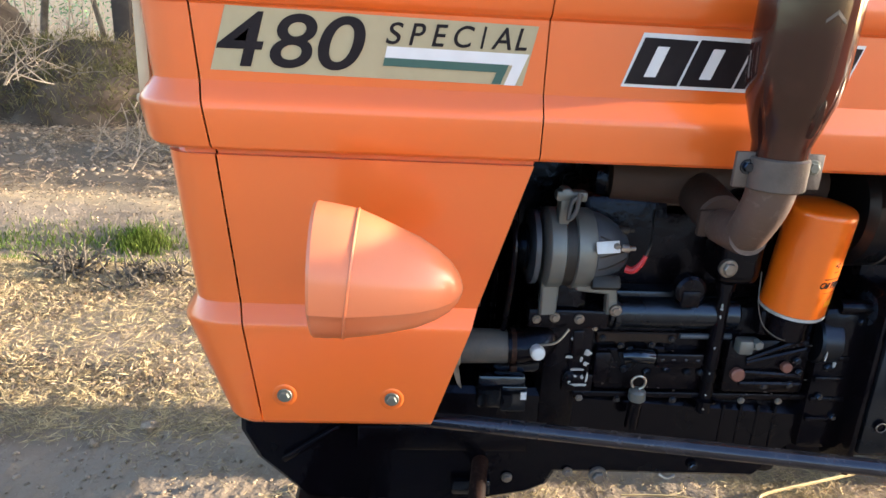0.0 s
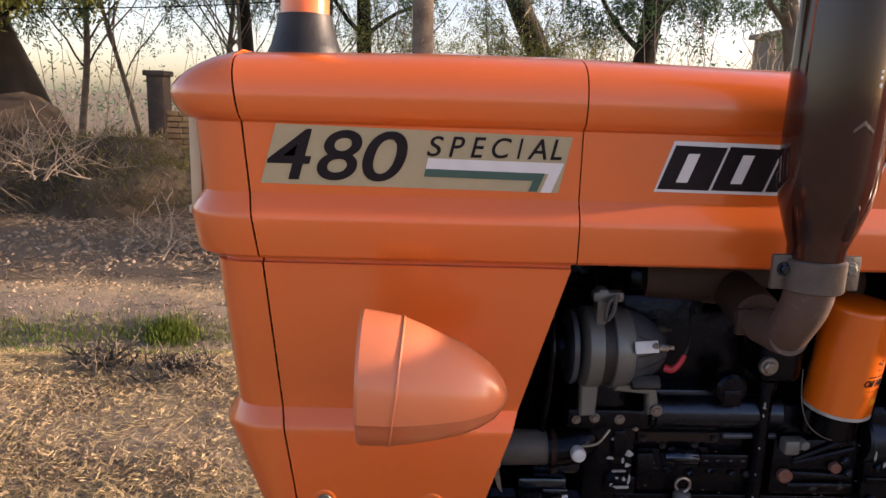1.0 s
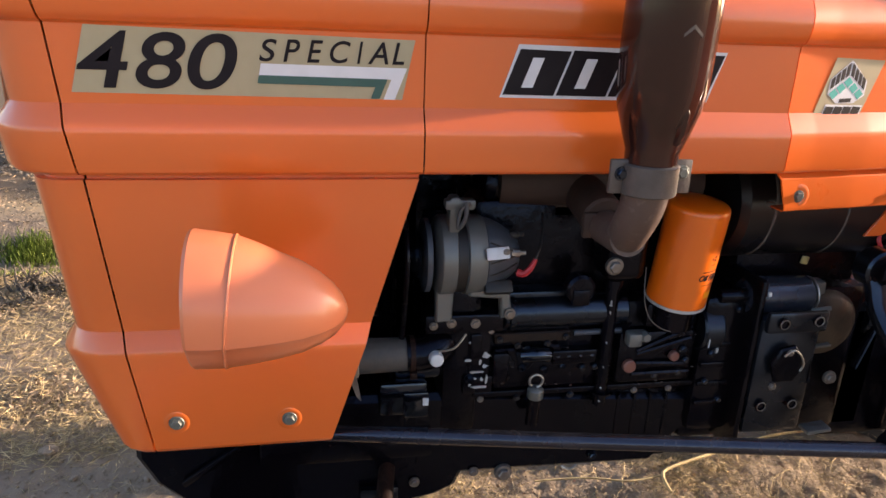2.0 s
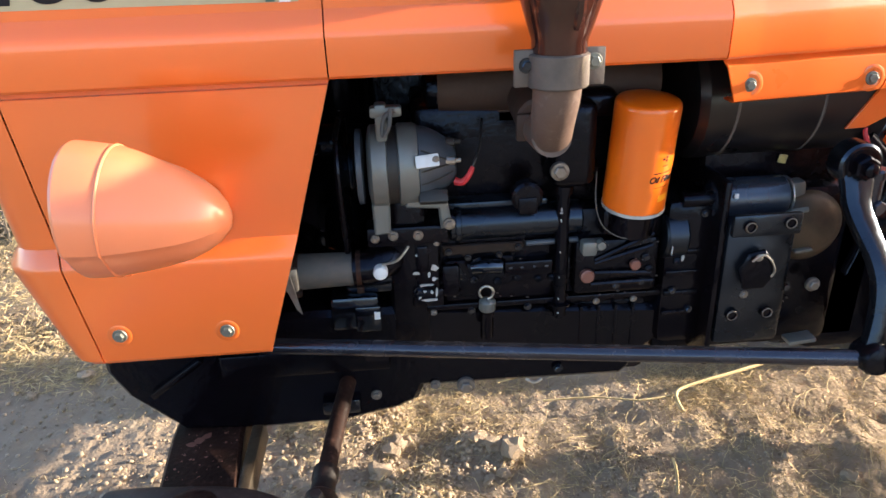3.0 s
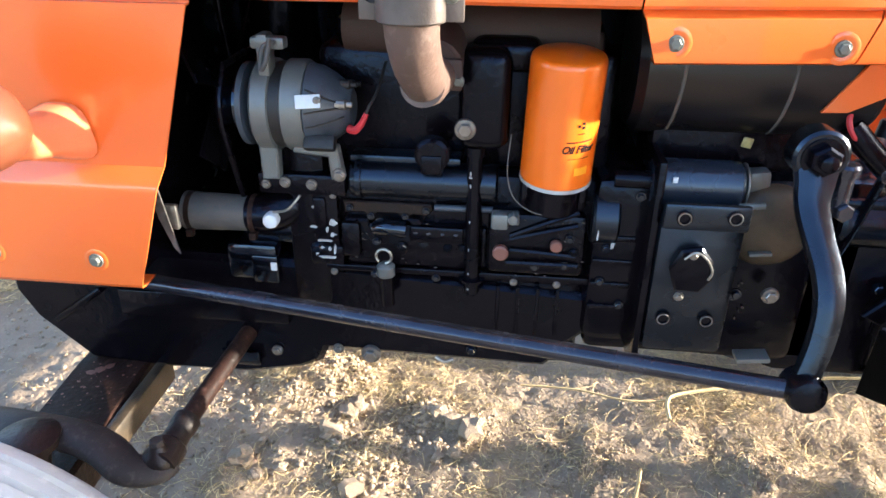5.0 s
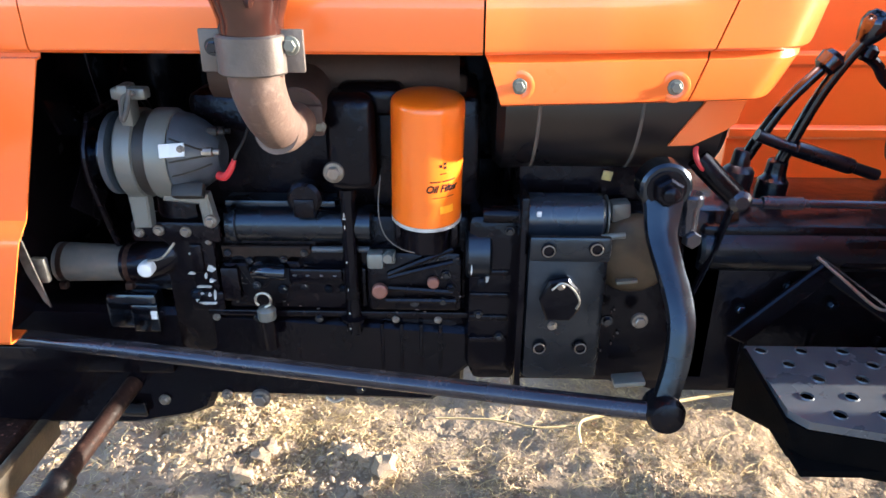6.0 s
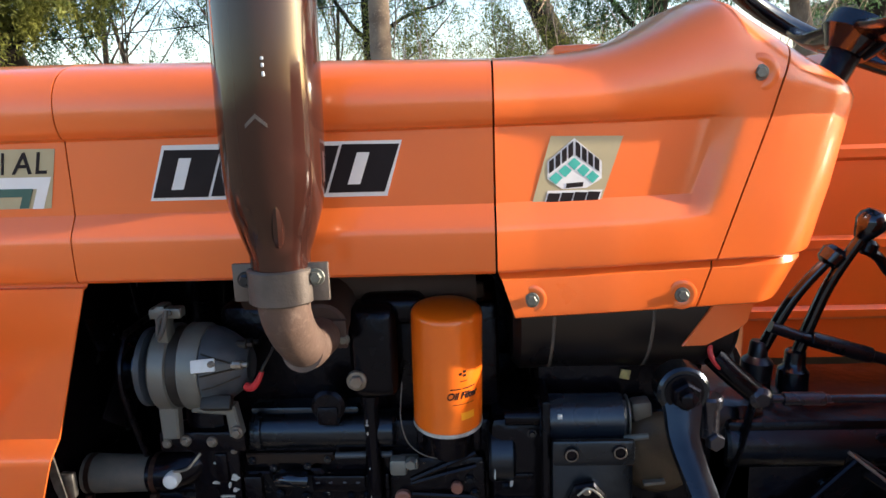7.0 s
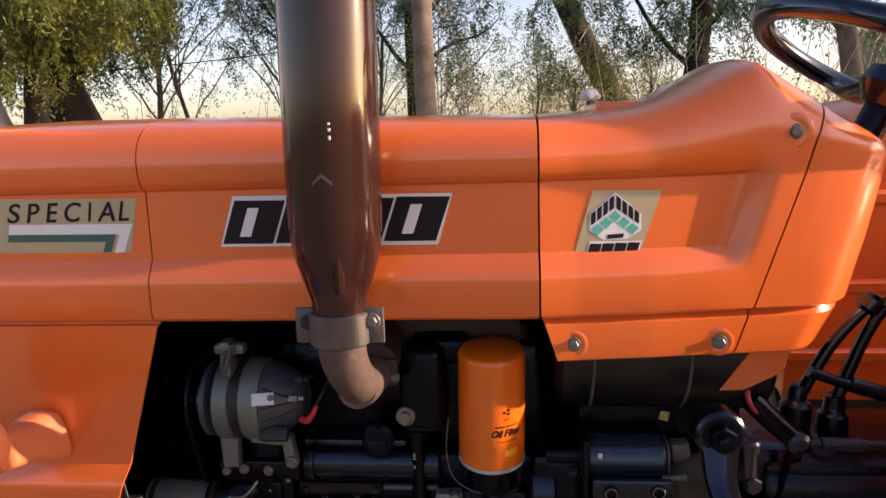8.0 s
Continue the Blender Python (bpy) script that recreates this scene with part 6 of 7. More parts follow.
def tree(at, height, r, label, lean=(0, 0), trunk_len=None, bark=BARK, leaf=LEAF, crown=(3.0, 2.2), clumps=60, leaves=90, size=0.09, droop=0.8, seed=1, low=1.6, leaf_w=0.28):
    """Tapered trunk with limbs and a crown of many small hanging leaves."""
    rr = random.Random(seed)
    size, leaves, clumps, leaf_w = size * 0.58, int(leaves * 2.6), int(clumps * 1.5), leaf_w
    t = thing("tree", at, label, "tree", "trees behind the tractor")
    base = Vector(at)
    bm = BM()
    tl = trunk_len or height * 0.55
    d = Vector((lean[0], lean[1], 1)).normalized()
    pts = branch(bm, base - Vector((0, 0, 0.1)), d, tl, r, r * 0.6, rr, 0.05, 8)
    limbs = []
    for k in range(8):
        p = pts[min(8, 4 + k % 5)]
        dd = Vector((rr.uniform(-1, 1), rr.uniform(-1, 1), rr.uniform(0.8, 1.8))).normalized()
        limbs.append(branch(bm, p, dd, height * rr.uniform(0.25, 0.45), min(0.05, r * 0.3), 0.008, rr, 0.22, 6))
    part("trunk", bm, bark, t)
    bm = BM()
    quads = []
    tips = [p for limb in limbs for p in limb[2:]] + pts[5:]
    for c in range(clumps):
        a = rr.uniform(0, 2 * math.pi)
        tip = rr.choice(tips)
        cz = rr.uniform(low, height)
        c0 = Vector((tip.x + rr.gauss(0, crown[0] * 0.35), tip.y + rr.gauss(0, crown[0] * 0.35), max(low, 0.5 * (tip.z + cz))))
        spread = rr.uniform(0.12, 0.42) * crown[1] * 0.4
        # hanging twigs carry the leaves
        for s in range(max(1, leaves // 14)):
            p = c0 + rand_dir(rr) * spread * rr.random()
            v = Vector((rr.uniform(-0.5, 0.5), rr.uniform(-0.5, 0.5), -droop + rr.uniform(-0.4, 0.5))).normalized()
            ln = rr.uniform(0.25, 0.65)
            for k in range(14):
                f = rr.random()
                q = p + v * (ln * f) + rand_dir(rr) * 0.03
                quads.append(blade(q, (v * 0.6 + rand_dir(rr) * 0.8).normalized(), rand_dir(rr), size * rr.uniform(0.6, 1.3), size * leaf_w * 0.5))
    part("crown", quad_mesh("crown", quads, leaf), leaf, t)
    return t


tree((-0.21, 5.0, 0.0), 6.5, 0.105, "slim tree with a pale grey-brown trunk", (0.006, 0.0), 5.0, BARK, LEAF, (2.0, 1.6), 70, 84, 0.10, 0.8, 3, 2.6)
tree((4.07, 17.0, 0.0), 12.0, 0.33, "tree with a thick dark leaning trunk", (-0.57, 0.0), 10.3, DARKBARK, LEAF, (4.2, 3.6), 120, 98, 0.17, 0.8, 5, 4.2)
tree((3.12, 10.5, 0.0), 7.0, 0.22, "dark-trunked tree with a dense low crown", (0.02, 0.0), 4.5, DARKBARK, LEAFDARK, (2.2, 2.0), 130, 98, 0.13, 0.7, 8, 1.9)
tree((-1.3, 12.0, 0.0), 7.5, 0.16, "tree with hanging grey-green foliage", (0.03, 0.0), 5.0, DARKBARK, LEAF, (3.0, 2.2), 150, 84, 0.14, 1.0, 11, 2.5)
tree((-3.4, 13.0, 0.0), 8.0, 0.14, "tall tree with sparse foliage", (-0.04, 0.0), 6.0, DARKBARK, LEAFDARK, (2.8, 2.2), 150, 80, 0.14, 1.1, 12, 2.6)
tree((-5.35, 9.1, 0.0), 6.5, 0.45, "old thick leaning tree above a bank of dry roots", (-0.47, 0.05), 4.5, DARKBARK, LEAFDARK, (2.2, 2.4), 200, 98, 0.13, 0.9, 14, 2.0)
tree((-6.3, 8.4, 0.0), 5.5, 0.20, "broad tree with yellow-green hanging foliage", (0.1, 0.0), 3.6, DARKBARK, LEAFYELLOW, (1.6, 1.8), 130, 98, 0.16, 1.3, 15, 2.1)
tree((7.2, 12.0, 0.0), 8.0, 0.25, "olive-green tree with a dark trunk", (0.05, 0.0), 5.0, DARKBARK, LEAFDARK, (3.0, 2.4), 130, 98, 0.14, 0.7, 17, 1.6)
tree((5.2, 9.0, 0.0), 6.5, 0.15, "slender tree with sparse leaves", (-0.12, 0.0), 5.0, BARK, LEAF, (2.4, 2.0), 70, 84, 0.12, 0.8, 19, 2.4)


for bx, by, bh, br, ln, sd in ((-5.0, 11.5, 5.5, 0.05, -0.1, 81), (-4.1, 12.4, 6.0, 0.06, 0.12, 82), (-3.1, 11.2, 5.0, 0.045, -0.15, 83), (-2.3, 12.6, 5.5, 0.05, 0.1, 84),
                               (-6.4, 12.0, 6.0, 0.07, 0.05, 85)):
    tree((bx, by, 0.0), bh, br, "thin bare tree with grey branches and few leaves", (ln, 0.0), bh * 0.6, BARK, LEAF, (1.6, 1.4), 14, 60, 0.10, 0.6, sd, 2.2)
for bx, by, sd in ((0.75, 12.6, 91), (-0.75, 11.0, 92), (1.35, 11.6, 93), (2.9, 13.0, 94)):
    tree((bx, by, 0.0), 3.6, 0.04, "thin shrubby tree with yellowing leaves", (0.05, 0.0), 2.2, BARK, LEAFYELLOW, (1.0, 1.2), 26, 70, 0.09, 0.3, sd, 1.6)
# two unseen trees, added past the field to shade it
tree((11.5, 5.4, 0.0), 6.5, 0.22, "unseen dense tree added to shade the field", (0.0, 0.0), 4.0, DARKBARK, LEAFDARK, (2.0, 2.4), 90, 98, 0.16, 0.7, 27, 1.0)
tree((14.0, 7.2, 0.0), 7.0, 0.22, "unseen dense tree added to shade the field", (0.0, 0.0), 4.0, DARKBARK, LEAFDARK, (2.2, 2.4), 90, 98, 0.16, 0.7, 28, 1.0)


def scrub():
    """Dry stems and yellowing shrubs beyond the trees."""
    rr = random.Random(21)
    bm = BM()
    quads = []
    for k in range(620):
        x, y = rr.uniform(-9, 10), rr.uniform(8.5, 17.0)
        if noise.noise(Vector((x * 0.7, y * 0.7, 8.0))) < (0.22 if x < -2 else -0.05):
            continue
        p = Vector((x, y, ground_height(x, y)))
        h = rr.uniform(1.4, 3.4)
        pts = []
        q, v = p.copy(), Vector((rr.uniform(-0.15, 0.15), 0, 1))
        for s in range(5):
            pts.append(q.copy())
            q = q + v * (h / 4)
            v = (v + Vector((rr.uniform(-0.25, 0.25), rr.uniform(-0.2, 0.2), 0))).normalized()
        rings = [ring_pts(c, Vector((0, 0, 1)), Vector((1, 0, 0)), 0.012 * (1 - 0.17 * i), 4) for i, c in enumerate(pts)]
        skin(bm, rings, caps=False)
        for s in range(3):
            b0 = pts[rr.randint(1, 4)]
            e = b0 + Vector((rr.uniform(-0.5, 0.5), rr.uniform(-0.2, 0.2), rr.uniform(0.2, 0.7)))
            skin(bm, [ring_pts(b0, e - b0, Vector((1, 0.1, 0)), 0.009, 3), ring_pts(e, e - b0, Vector((1, 0.1, 0)), 0.003, 3)], caps=False)
        if rr.random() < 0.75:
            for s in range(rr.randint(5, 30)):
                c = pts[rr.randint(0, 4)] + rand_dir(rr) * rr.uniform(0.05, 0.5)
                if c.z > 0.1:
                    quads.append(blade(c, rand_dir(rr), rand_dir(rr), rr.uniform(0.04, 0.09), 0.011))
    me = finish(bm, "dry_scrub", TWIG, 0)
    tagged(new("dry_scrub", me), "tangle of thin dry stems behind the field", "dry scrub", kind="stuff")
    tagged(new("scrub_leaves", quad_mesh("scrub_leaves", quads, LEAFYELLOW)), "yellowing leaves on the dry scrub", "scrub leaves", kind="stuff")


scrub()


def far_woods():
    rr = random.Random(31)
    quads = []
    for k in range(70):
        a = rr.uniform(0.25, math.pi - 0.25)
        d = rr.uniform(24, 46)
        c0 = Vector((d * math.cos(a), d * math.sin(a), rr.uniform(0.2, 1.5)))
        for s in range(420):
            p = c0 + Vector((rr.gauss(0, 1.6), rr.gauss(0, 1.6), rr.gauss(0, 1.0)))
            if p.z > 0:
                quads.append(blade(p, rand_dir(rr), rand_dir(rr), rr.uniform(0.10, 0.28), 0.04))
    tagged(new("far_woods", quad_mesh("far_woods", quads, LEAF)), "far hazy line of bushes and trees", "far woods", kind="stuff")


far_woods()


def litter_on_ground():
    rr = random.Random(41)
    straw, leaf, grass = [], [], []
    def cover(n, x0, x1, y0, y1, l0, l1, w0, w1, into, zhi=0.35, patch=0.0):
        for k in range(n):
            x, y = rr.uniform(x0, x1), rr.uniform(y0, y1)
            if patch and noise.noise(Vector((x * patch, y * patch, 5.0))) < rr.uniform(-0.15, 0.30):
                continue
            p = Vector((x, y, ground_height(x, y) + 0.003 + rr.random() * 0.006))
            into.append(blade(p, rand_dir(rr, -0.02, zhi), rand_dir(rr, 0.3, 1.0), rr.uniform(l0, l1), rr.uniform(w0, w1)))
    cover(18000, -1.0, 2.0, 0.0, 1.2, 0.010, 0.045, 0.0003, 0.0008, straw, 0.5, 4.0)
    cover(22000, -0.3, 1.5, 0.62, 0.98, 0.010, 0.050, 0.0004, 0.0010, straw, 0.6, 2.5)
    cover(9000, -0.3, 1.5, 0.22, 0.66, 0.008, 0.040, 0.0003, 0.0008, straw, 0.6, 6.0)
    cover(46000, -3.2, -0.6, 1.0, 2.85, 0.012, 0.07, 0.0006, 0.0016, straw, 0.5, 1.4)
    cover(26000, -2.6, -0.7, 0.95, 2.85, 0.015, 0.07, 0.0007, 0.0018, straw, 0.6)
    cover(3000, -0.6, 2.0, 1.0, 2.5, 0.015, 0.06, 0.0010, 0.002, straw, 0.4)
    cover(5000, -3.2, 2.6, -0.9, 0.6, 0.015, 0.06, 0.0009, 0.002, straw, 0.2, 2.0)
    cover(34000, -3.4, -0.8, 1.2, 2.85, 0.008, 0.032, 0.0015, 0.006, leaf, 0.8, 2.6)
    cover(7000, -4.5, -0.8, 2.8, 4.3, 0.01, 0.035, 0.0015, 0.006, leaf, 0.6)
    cover(1500, -0.8, 2.0, 0.2, 1.3, 0.006, 0.016, 0.0015, 0.004, leaf, 0.6, 3.0)
    cover(9000, -9.0, 1.0, 4.2, 9.5, 0.04, 0.12, 0.006, 0.016, leaf, 0.5, 0.8)
    cover(22000, -8.0, -0.8, 3.9, 8.5, 0.05, 0.24, 0.0015, 0.004, leaf, 0.4, 0.9)
    cover(14000, -6.0, -0.8, 3.7, 6.5, 0.015, 0.05, 0.002, 0.007, leaf, 0.7, 1.6)
    for k in range(18000):
        x = rr.uniform(-6.0, 1.0)
        y = (2.84 if k % 2 else 3.22) + 0.04 * x + rr.gauss(0, 0.07)
        h = rr.uniform(0.02, 0.06)
        if k % 14 == 0:
            x, y, h = rr.gauss(-1.72, 0.07), 3.14 + rr.gauss(0, 0.05), rr.uniform(0.03, 0.085)
        elif noise.noise(Vector((x * 1.6, y * 2.0, 3.3))) < -0.15:
            continue
        p = Vector((x, y, ground_height(x, y)))
        grass.append(blade(p, Vector((rr.uniform(-0.5, 0.5), rr.uniform(-0.5, 0.5), 1)).normalized(), rand_dir(rr), h, 0.003))
    for k in range(3600):                # longer bent stems, four short lengths each
        x, y = (rr.uniform(-0.5, 1.6), rr.uniform(0.15, 1.15)) if k % 4 else (rr.uniform(-2.4, -0.8), rr.uniform(1.0, 2.8))
        if noise.noise(Vector((x * 5.0, y * 5.0, 12.0))) < rr.uniform(-0.4, 0.2):
            continue
        a, bend, step = rr.uniform(0, 6.3), rr.uniform(-0.6, 0.6), rr.uniform(0.010, 0.030)
        w, lift = rr.uniform(0.0004, 0.0010), rr.uniform(0.001, 0.010)
        row = []
        for q in range(5):
            z = ground_height(x, y) + 0.003 + lift * math.sin(math.pi * q / 4) * 1.5
            row.append(((x - w * math.sin(a), y + w * math.cos(a), z), (x + w * math.sin(a), y - w * math.cos(a), z + w)))
            x, y, a = x + step * math.cos(a), y + step * math.sin(a), a + bend
        straw += [[p[0], p[1], n[1], n[0]] for p, n in zip(row, row[1:])]
    tagged(new("straw", quad_mesh("straw", straw, STRAW)), "scattered bits of dry straw on soil", "straw", kind="stuff")
    tagged(new("leaf_litter", quad_mesh("leaf_litter", leaf, LITTER)), "brown dry leaf litter on the field", "leaf litter", kind="stuff")
    tagged(new("grass", quad_mesh("grass", grass, GRASS)), "strip of short green grass in the ditch", "grass", kind="stuff")


litter_on_ground()


def clod_mesh(seed, n=2):
    rr = random.Random(seed)
    bm = BM()
    bmesh.ops.create_icosphere(bm, subdivisions=n, radius=1.0)
    off = Vector((rr.uniform(0, 50), rr.uniform(0, 50), 0))
    for v in bm.verts:
        v.co *= 1 + 0.6 * noise.noise(v.co * 1.3 + off) + 0.4 * noise.noise(v.co * 2.7 + off)
        v.co.z *= 0.75
    return finish(bm, "clod", CLOD, 25)


CLODS = [clod_mesh(s) for s in range(6)]
for k, (x, y, s) in enumerate(((-0.005, 0.47, 0.042), (0.345, 0.51, 0.045), (0.30, 0.53, 0.036), (0.02, 0.55, 0.03), (0.04, 0.58, 0.034), (0.26, 0.55, 0.028), (0.085, 0.29, 0.034),
                               (0.31, 0.43, 0.024), (0.27, 0.42, 0.02), (-0.20, 0.36, 0.036), (-0.15, 0.31, 0.026), (-0.10, 0.34, 0.022), (-0.17, 0.42, 0.02), (0.36, 0.40, 0.02),
                               (1.18, 0.32, 0.05), (1.05, 0.40, 0.028), (0.0, 0.36, 0.018), (-0.95, 1.02, 0.05), (-1.1, 0.95, 0.035), (-0.85, 0.9, 0.025))):
    ob = new("clod", CLODS[k % 6])
    f = 0.85 if k < 13 else 0.5
    ob.matrix_basis = Matrix.Translation((x, y, ground_height(x, y) + s * 0.25)) @ Euler((0, 0, k * 1.7)).to_matrix().to_4x4() @ Matrix.Diagonal((s * f, s * 0.9 * f, s * 0.9 * f, 1))
    tagged(ob, "crumbly pale clod of dry earth", "clod", "clods under the tractor")


def crumbs():
    """Rounded lumps of soil, each a squashed eight-sided pebble."""
    rr = random.Random(51)
    verts, faces = [], []
    base = [(1, 0, 0), (0.7, 0.7, 0.1), (0, 1, 0), (-0.7, 0.7, 0), (-1, 0, 0.1), (-0.7, -0.7, 0), (0, -1, 0.1), (0.7, -0.7, 0), (0.1, 0, 0.75), (0, 0, -0.6)]
    tri = [(k, (k + 1) % 8, 8) for k in range(8)] + [((k + 1) % 8, k, 9) for k in range(8)]
    for k in range(19000):
        if k % 5 < 2:
            hx, hy, hr, _ = HEAPS[k % len(HEAPS)]
            x, y = rr.gauss(hx, hr * 0.75), rr.gauss(hy, hr * 0.75)
        elif k % 5 < 3:
            x, y = rr.gauss(0.1, 0.5), rr.gauss(0.45, 0.25)
        elif k % 5 < 4:
            x, y = rr.uniform(-1.5, -0.15), rr.uniform(0.15, 1.3)
        else:
            x, y = rr.uniform(-2.8, 2.0), rr.uniform(-0.8, 4.2)
        if k % 9 == 8:                   # coarse clods on the dug soil past the ditch
            x, y = rr.uniform(-6.5, -0.6), rr.uniform(3.9, 8.0)
        s = rr.uniform(0.010, 0.040) if y > 4.4 else rr.choice((0.0015, 0.002, 0.002, 0.003, 0.003, 0.005, 0.009 if x < 0.3 else 0.004)) * rr.uniform(0.7, 1.3)
        z = ground_height(x, y) + s * 0.15
        m = Euler((rr.uniform(-0.6, 0.6), rr.uniform(-0.6, 0.6), rr.uniform(0, 6.3))).to_matrix()
        o = len(verts)
        verts += [tuple(m @ (Vector(b) * s * rr.uniform(0.65, 1.2)) + Vector((x, y, z))) for b in base]
        faces += [tuple(o + i for i in f) for f in tri]
    me = bpy.data.meshes.new("soil_crumbs")
    me.from_pydata(verts, [], faces)
    for p in me.polygons:
        p.use_smooth = True
    me.materials.append(CLOD)
    tagged(new("soil_crumbs", me), "small crumbs and pebbles of dry soil", "soil crumbs", kind="stuff")


crumbs()

# long bent stalk behind the drop arm, and smaller ones
for pts, r in ((((0.853, 0.60, 0.025), (0.858, 0.665, 0.035), (0.90, 0.695, 0.04), (1.06, 0.738, 0.045), (1.28, 0.80, 0.045), (1.46, 0.84, 0.03)), 0.005),
               (((0.47, 0.70, 0.025), (0.62, 0.69, 0.03), (0.75, 0.66, 0.03), (0.86, 0.672, 0.03)), 0.003),
               (((0.72, 0.30, 0.02), (0.74, 0.36, 0.03), (0.755, 0.42, 0.02)), 0.004),
               (((0.35, 0.80, 0.03), (0.5, 0.84, 0.03), (0.66, 0.83, 0.02)), 0.004)):
    bm = BM()
    tube(bm, pts, r, 8, 6)
    tagged(new("stalk", finish(bm, "stalk", STRAW)), "long dry bent plant stalk lying on soil", "stalk", "stalks")


def dead_bush(at, spread, h, n, seed, label):
    rr = random.Random(seed)
    bm = BM()
    for k in range(n):
        p = Vector((at[0] + rr.gauss(0, spread * 0.25), at[1] + rr.gauss(0, spread * 0.2), at[2]))
        d = Vector((rr.uniform(-1, 1), rr.uniform(-1, 1), rr.uniform(0.2, 1.2))).normalized()
        pts = branch(bm, p, d, h * rr.uniform(0.5, 1.2), 0.008, 0.003, rr, 0.35, 5)
        for q in pts[2:5]:
            branch(bm, q, (d + rand_dir(rr) * 1.2).normalized(), h * rr.uniform(0.2, 0.5), 0.004, 0.0015, rr, 0.4, 4)
    return tagged(new("dry_bush", finish(bm, "dry_bush", TWIG, 0)), label, "dry bush")


dead_bush((-2.15, 5.2, 0.02), 1.3, 0.5, 26, 61, "fallen pale leafless bush on dark soil")
dead_bush((-4.4, 7.0, 0.45), 2.2, 0.8, 60, 62, "dark tangle of dry cut branches")


dead_bush((-4.9, 6.6, 0.1), 1.6, 0.8, 50, 65, "heap of dark dry cut branches").data.materials[0] = DARKTWIG
for at, seed in (((-1.80, 2.42, 0.01), 63), ((-1.38, 2.30, 0.01), 64)):
    dead_bush(at, 0.32, 0.13, 45, seed, "small dark tangle of dry uprooted stems").data.materials[0] = DARKTWIG


def root_heap():
    """Bank of earth and hanging dry roots under the old tree."""
    rr = random.Random(71)
    bm = BM()
    bmesh.ops.create_icosphere(bm, subdivisions=4, radius=1.0)
    for v in bm.verts:
        f = 1 + 0.35 * noise.noise(v.co * 1.5) + 0.15 * noise.noise(v.co * 4)
        v.co = Vector((-6.25 + v.co.x * 1.7 * f, 8.7 + v.co.y * 1.4 * f, -0.1 + v.co.z * 1.35 * f))
    heap = thing("earth_bank", (-6.25, 8.7, 0.0), "earth bank covered in hanging dry roots", "earth bank")
    part("bank", bm, BANKSOIL, heap)
    quads = []
    for k in range(5000):
        a = rr.uniform(math.pi * 0.9, math.pi * 2.1)
        rad = rr.uniform(0.6, 1.05)
        p = Vector((-6.25 + 1.75 * rad * math.cos(a), 8.7 + 1.5 * rad * math.sin(a), rr.uniform(0.25, 1.3) * (1.35 - rad)  + 0.15))
        quads.append(blade(p, Vector((rr.uniform(-0.4, 0.4), -0.5, -0.7)).normalized(), rand_dir(rr), rr.uniform(0.15, 0.5), 0.008))
    tagged(part("root_mat", quad_mesh("root_mat", quads, ROOT), ROOT, heap, "matted dry hanging roots"), "matted dry hanging roots", kind="stuff")


root_heap()


def grassy_mound():
    """Low overgrown mound in front of the wooden stand."""
    rr = random.Random(77)
    bm = BM()
    bmesh.ops.create_icosphere(bm, subdivisions=4, radius=1.0)
    for v in bm.verts:
        f = 1 + 0.3 * noise.noise(v.co * 1.7 + Vector((4, 0, 0))) + 0.15 * noise.noise(v.co * 5)
        v.co = Vector((-3.7 + v.co.x * 1.5 * f, 7.3 + v.co.y * 0.8 * f, -0.15 + v.co.z * 0.85 * f))
    mound = thing("earth_mound", (-3.7, 7.3, 0.0), "low earth mound overgrown with dry grass", "earth mound")
    body = part("mound", bm, BANKSOIL, mound)
    quads = []
    faces = [p for p in body.data.polygons if p.center.z > 0.05 and p.normal.y < 0.6]
    for k in range(7000):
        p = rr.choice(faces)
        c = Vector(p.center) + rand_dir(rr) * 0.06
        quads.append(blade(c, Vector((rr.uniform(-0.8, 0.8), rr.uniform(-0.8, 0.4), rr.uniform(0.1, 1.0))).normalized(), rand_dir(rr), rr.uniform(0.04, 0.16), 0.005))
    tagged(part("grass_cover", quad_mesh("grass_cover", quads, DRYGRASS), DRYGRASS, mound), "olive and straw-coloured grass", kind="stuff")


grassy_mound()

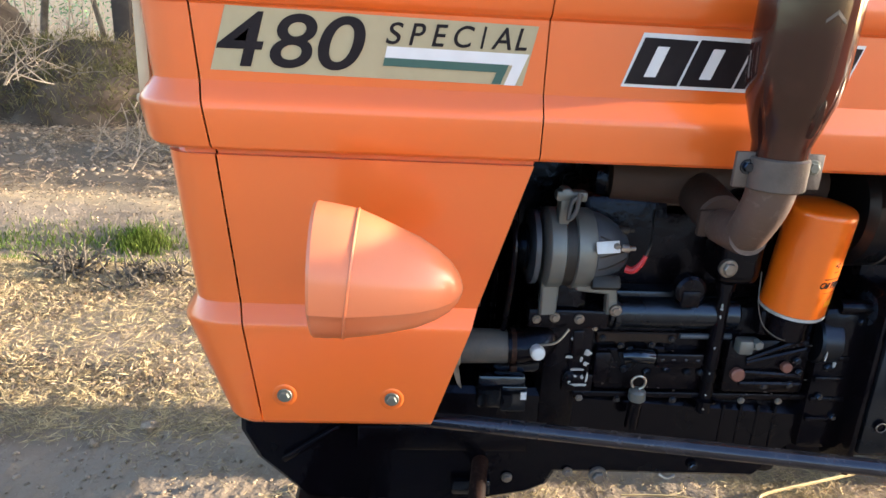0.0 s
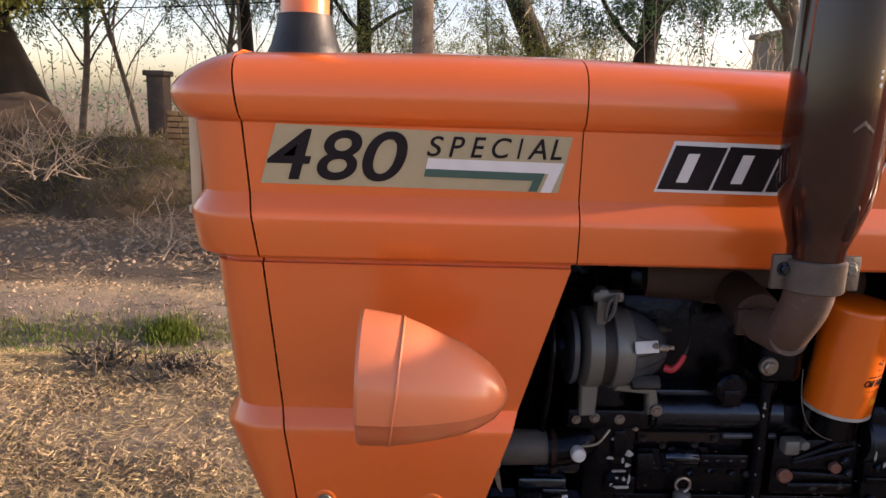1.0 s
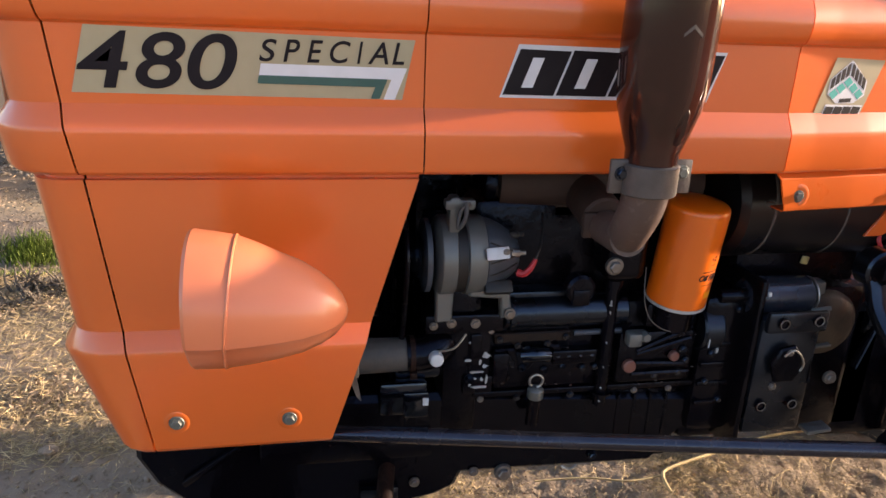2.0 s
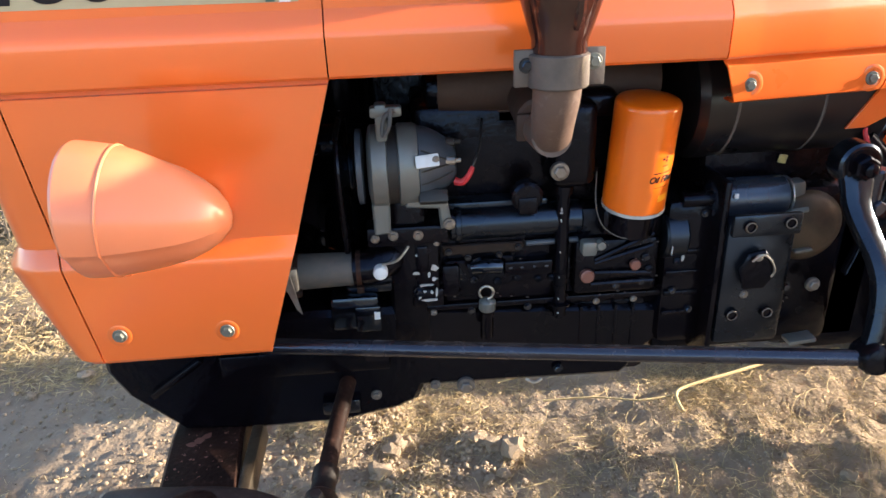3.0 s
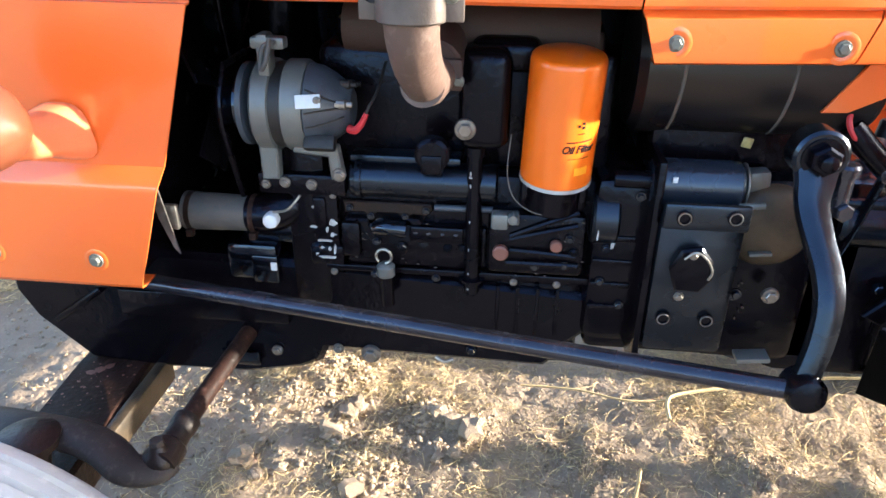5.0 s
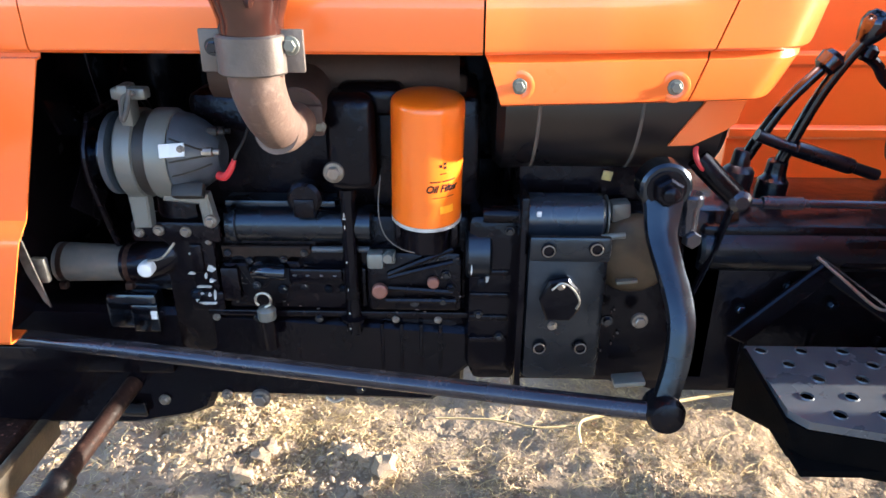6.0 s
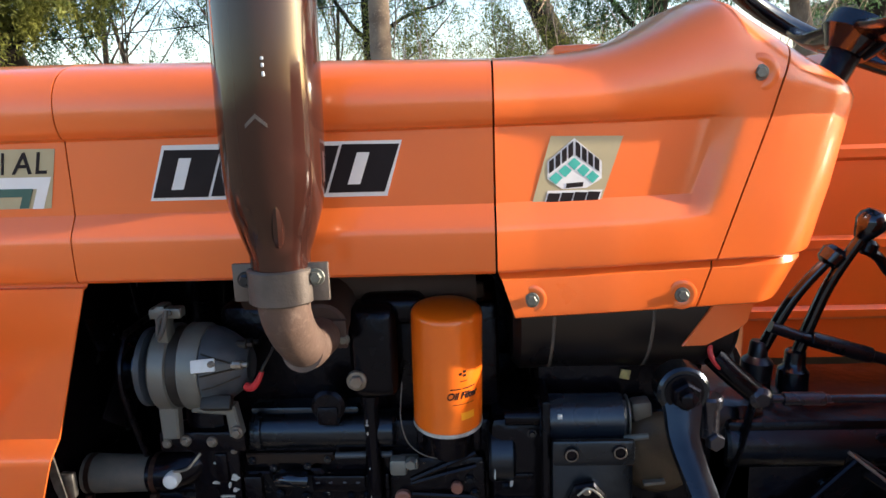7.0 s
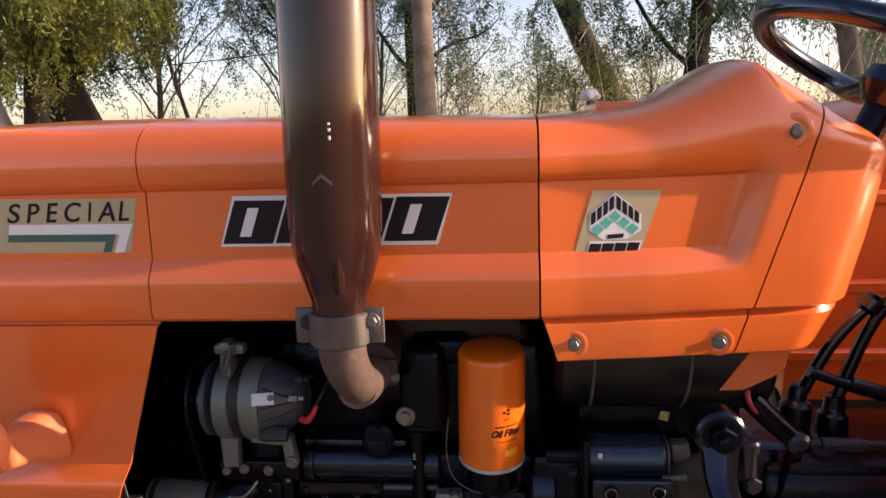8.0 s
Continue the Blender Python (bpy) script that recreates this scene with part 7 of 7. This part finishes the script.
# dark wooden stand with a brick pier
stand = thing("wooden_stand", (-3.75, 8.6, 0.0), "dark weathered wooden post stand", "wooden stand")
bm = BM()
box(bm, (-3.70, 8.6, 0.80), (0.22, 0.30, 1.60), 0.02)
part("post", bm, DARKWOOD, stand)
bm = BM()
box(bm, (-3.70, 8.6, 1.58), (0.28, 0.36, 0.07), 0.01)
part("cap", bm, DARKWOOD, stand)
pier = thing("brick_pier", (-3.45, 8.75, 0.0), "low pier of yellow-brown bricks", "brick pier")
bm = BM()
box(bm, (-3.45, 8.8, 0.55), (0.40, 0.38, 1.10), 0.01)
part("core", bm, MUD, pier)
bm = BM()
box(bm, (0, 0, 0), (0.20, 0.10, 0.062), 0.006, None, 1)
BRICKS = finish(bm, "brick", BRICK)
for row in range(15):
    for c in range(2):
        piece("brick", BRICKS, pier, Matrix.Translation((-3.55 + 0.21 * c + (0.05 if row % 2 else 0.0), 8.585 + 0.008 * math.sin(row * 5 + c), 0.04 + 0.074 * row)))

# flat-roofed mud building far behind
house = thing("farm_building", (14.0, 22.0, 0.0), "far flat-roofed grey-brown mud building", "building")
bm = BM()
box(bm, (15.6, 22.0, 1.9), (8.6, 5.0, 3.8), 0.06)
part("wall", bm, MUD, house)
bm = BM()
box(bm, (15.6, 22.0, 3.86), (8.9, 5.3, 0.16), 0.04)
part("roof", bm, MUD, house)

# pale bright blob of unknown kind, put on an added, hidden stake
sack = thing("stake", (1.10, 4.8, 0.0), "pale blob on an added hidden wooden stake", "stake")
bm = BM()
cyl(bm, (1.10, 4.8, -0.05), (1.10, 4.8, 1.60), 0.03, 10)
part("post", bm, DARKWOOD, sack)
bm = BM()
bmesh.ops.create_icosphere(bm, subdivisions=3, radius=1.0)
for v in bm.verts:
    f = 1 + 0.4 * noise.noise(v.co * 1.6 + Vector((9, 2, 1)))
    v.co = Vector((1.10 + v.co.x * 0.075 * f, 4.8 + v.co.y * 0.06 * f, 1.60 + v.co.z * 0.05 * f))
part("sack", bm, PALEBLOB, sack, "pale lumpy blob")

# thin cable hung between the trees
bm = BM()
tube(bm, ((-9.0, 9.0, 2.26), (-5.264, 9.0, 2.384), (-2.891, 9.0, 2.516), (-0.2, 9.0, 2.78)), 0.007, 6, 6)
tagged(new("overhead_cable", finish(bm, "overhead_cable", RUBBER)), "thin black cable hung between the trees", "cable")
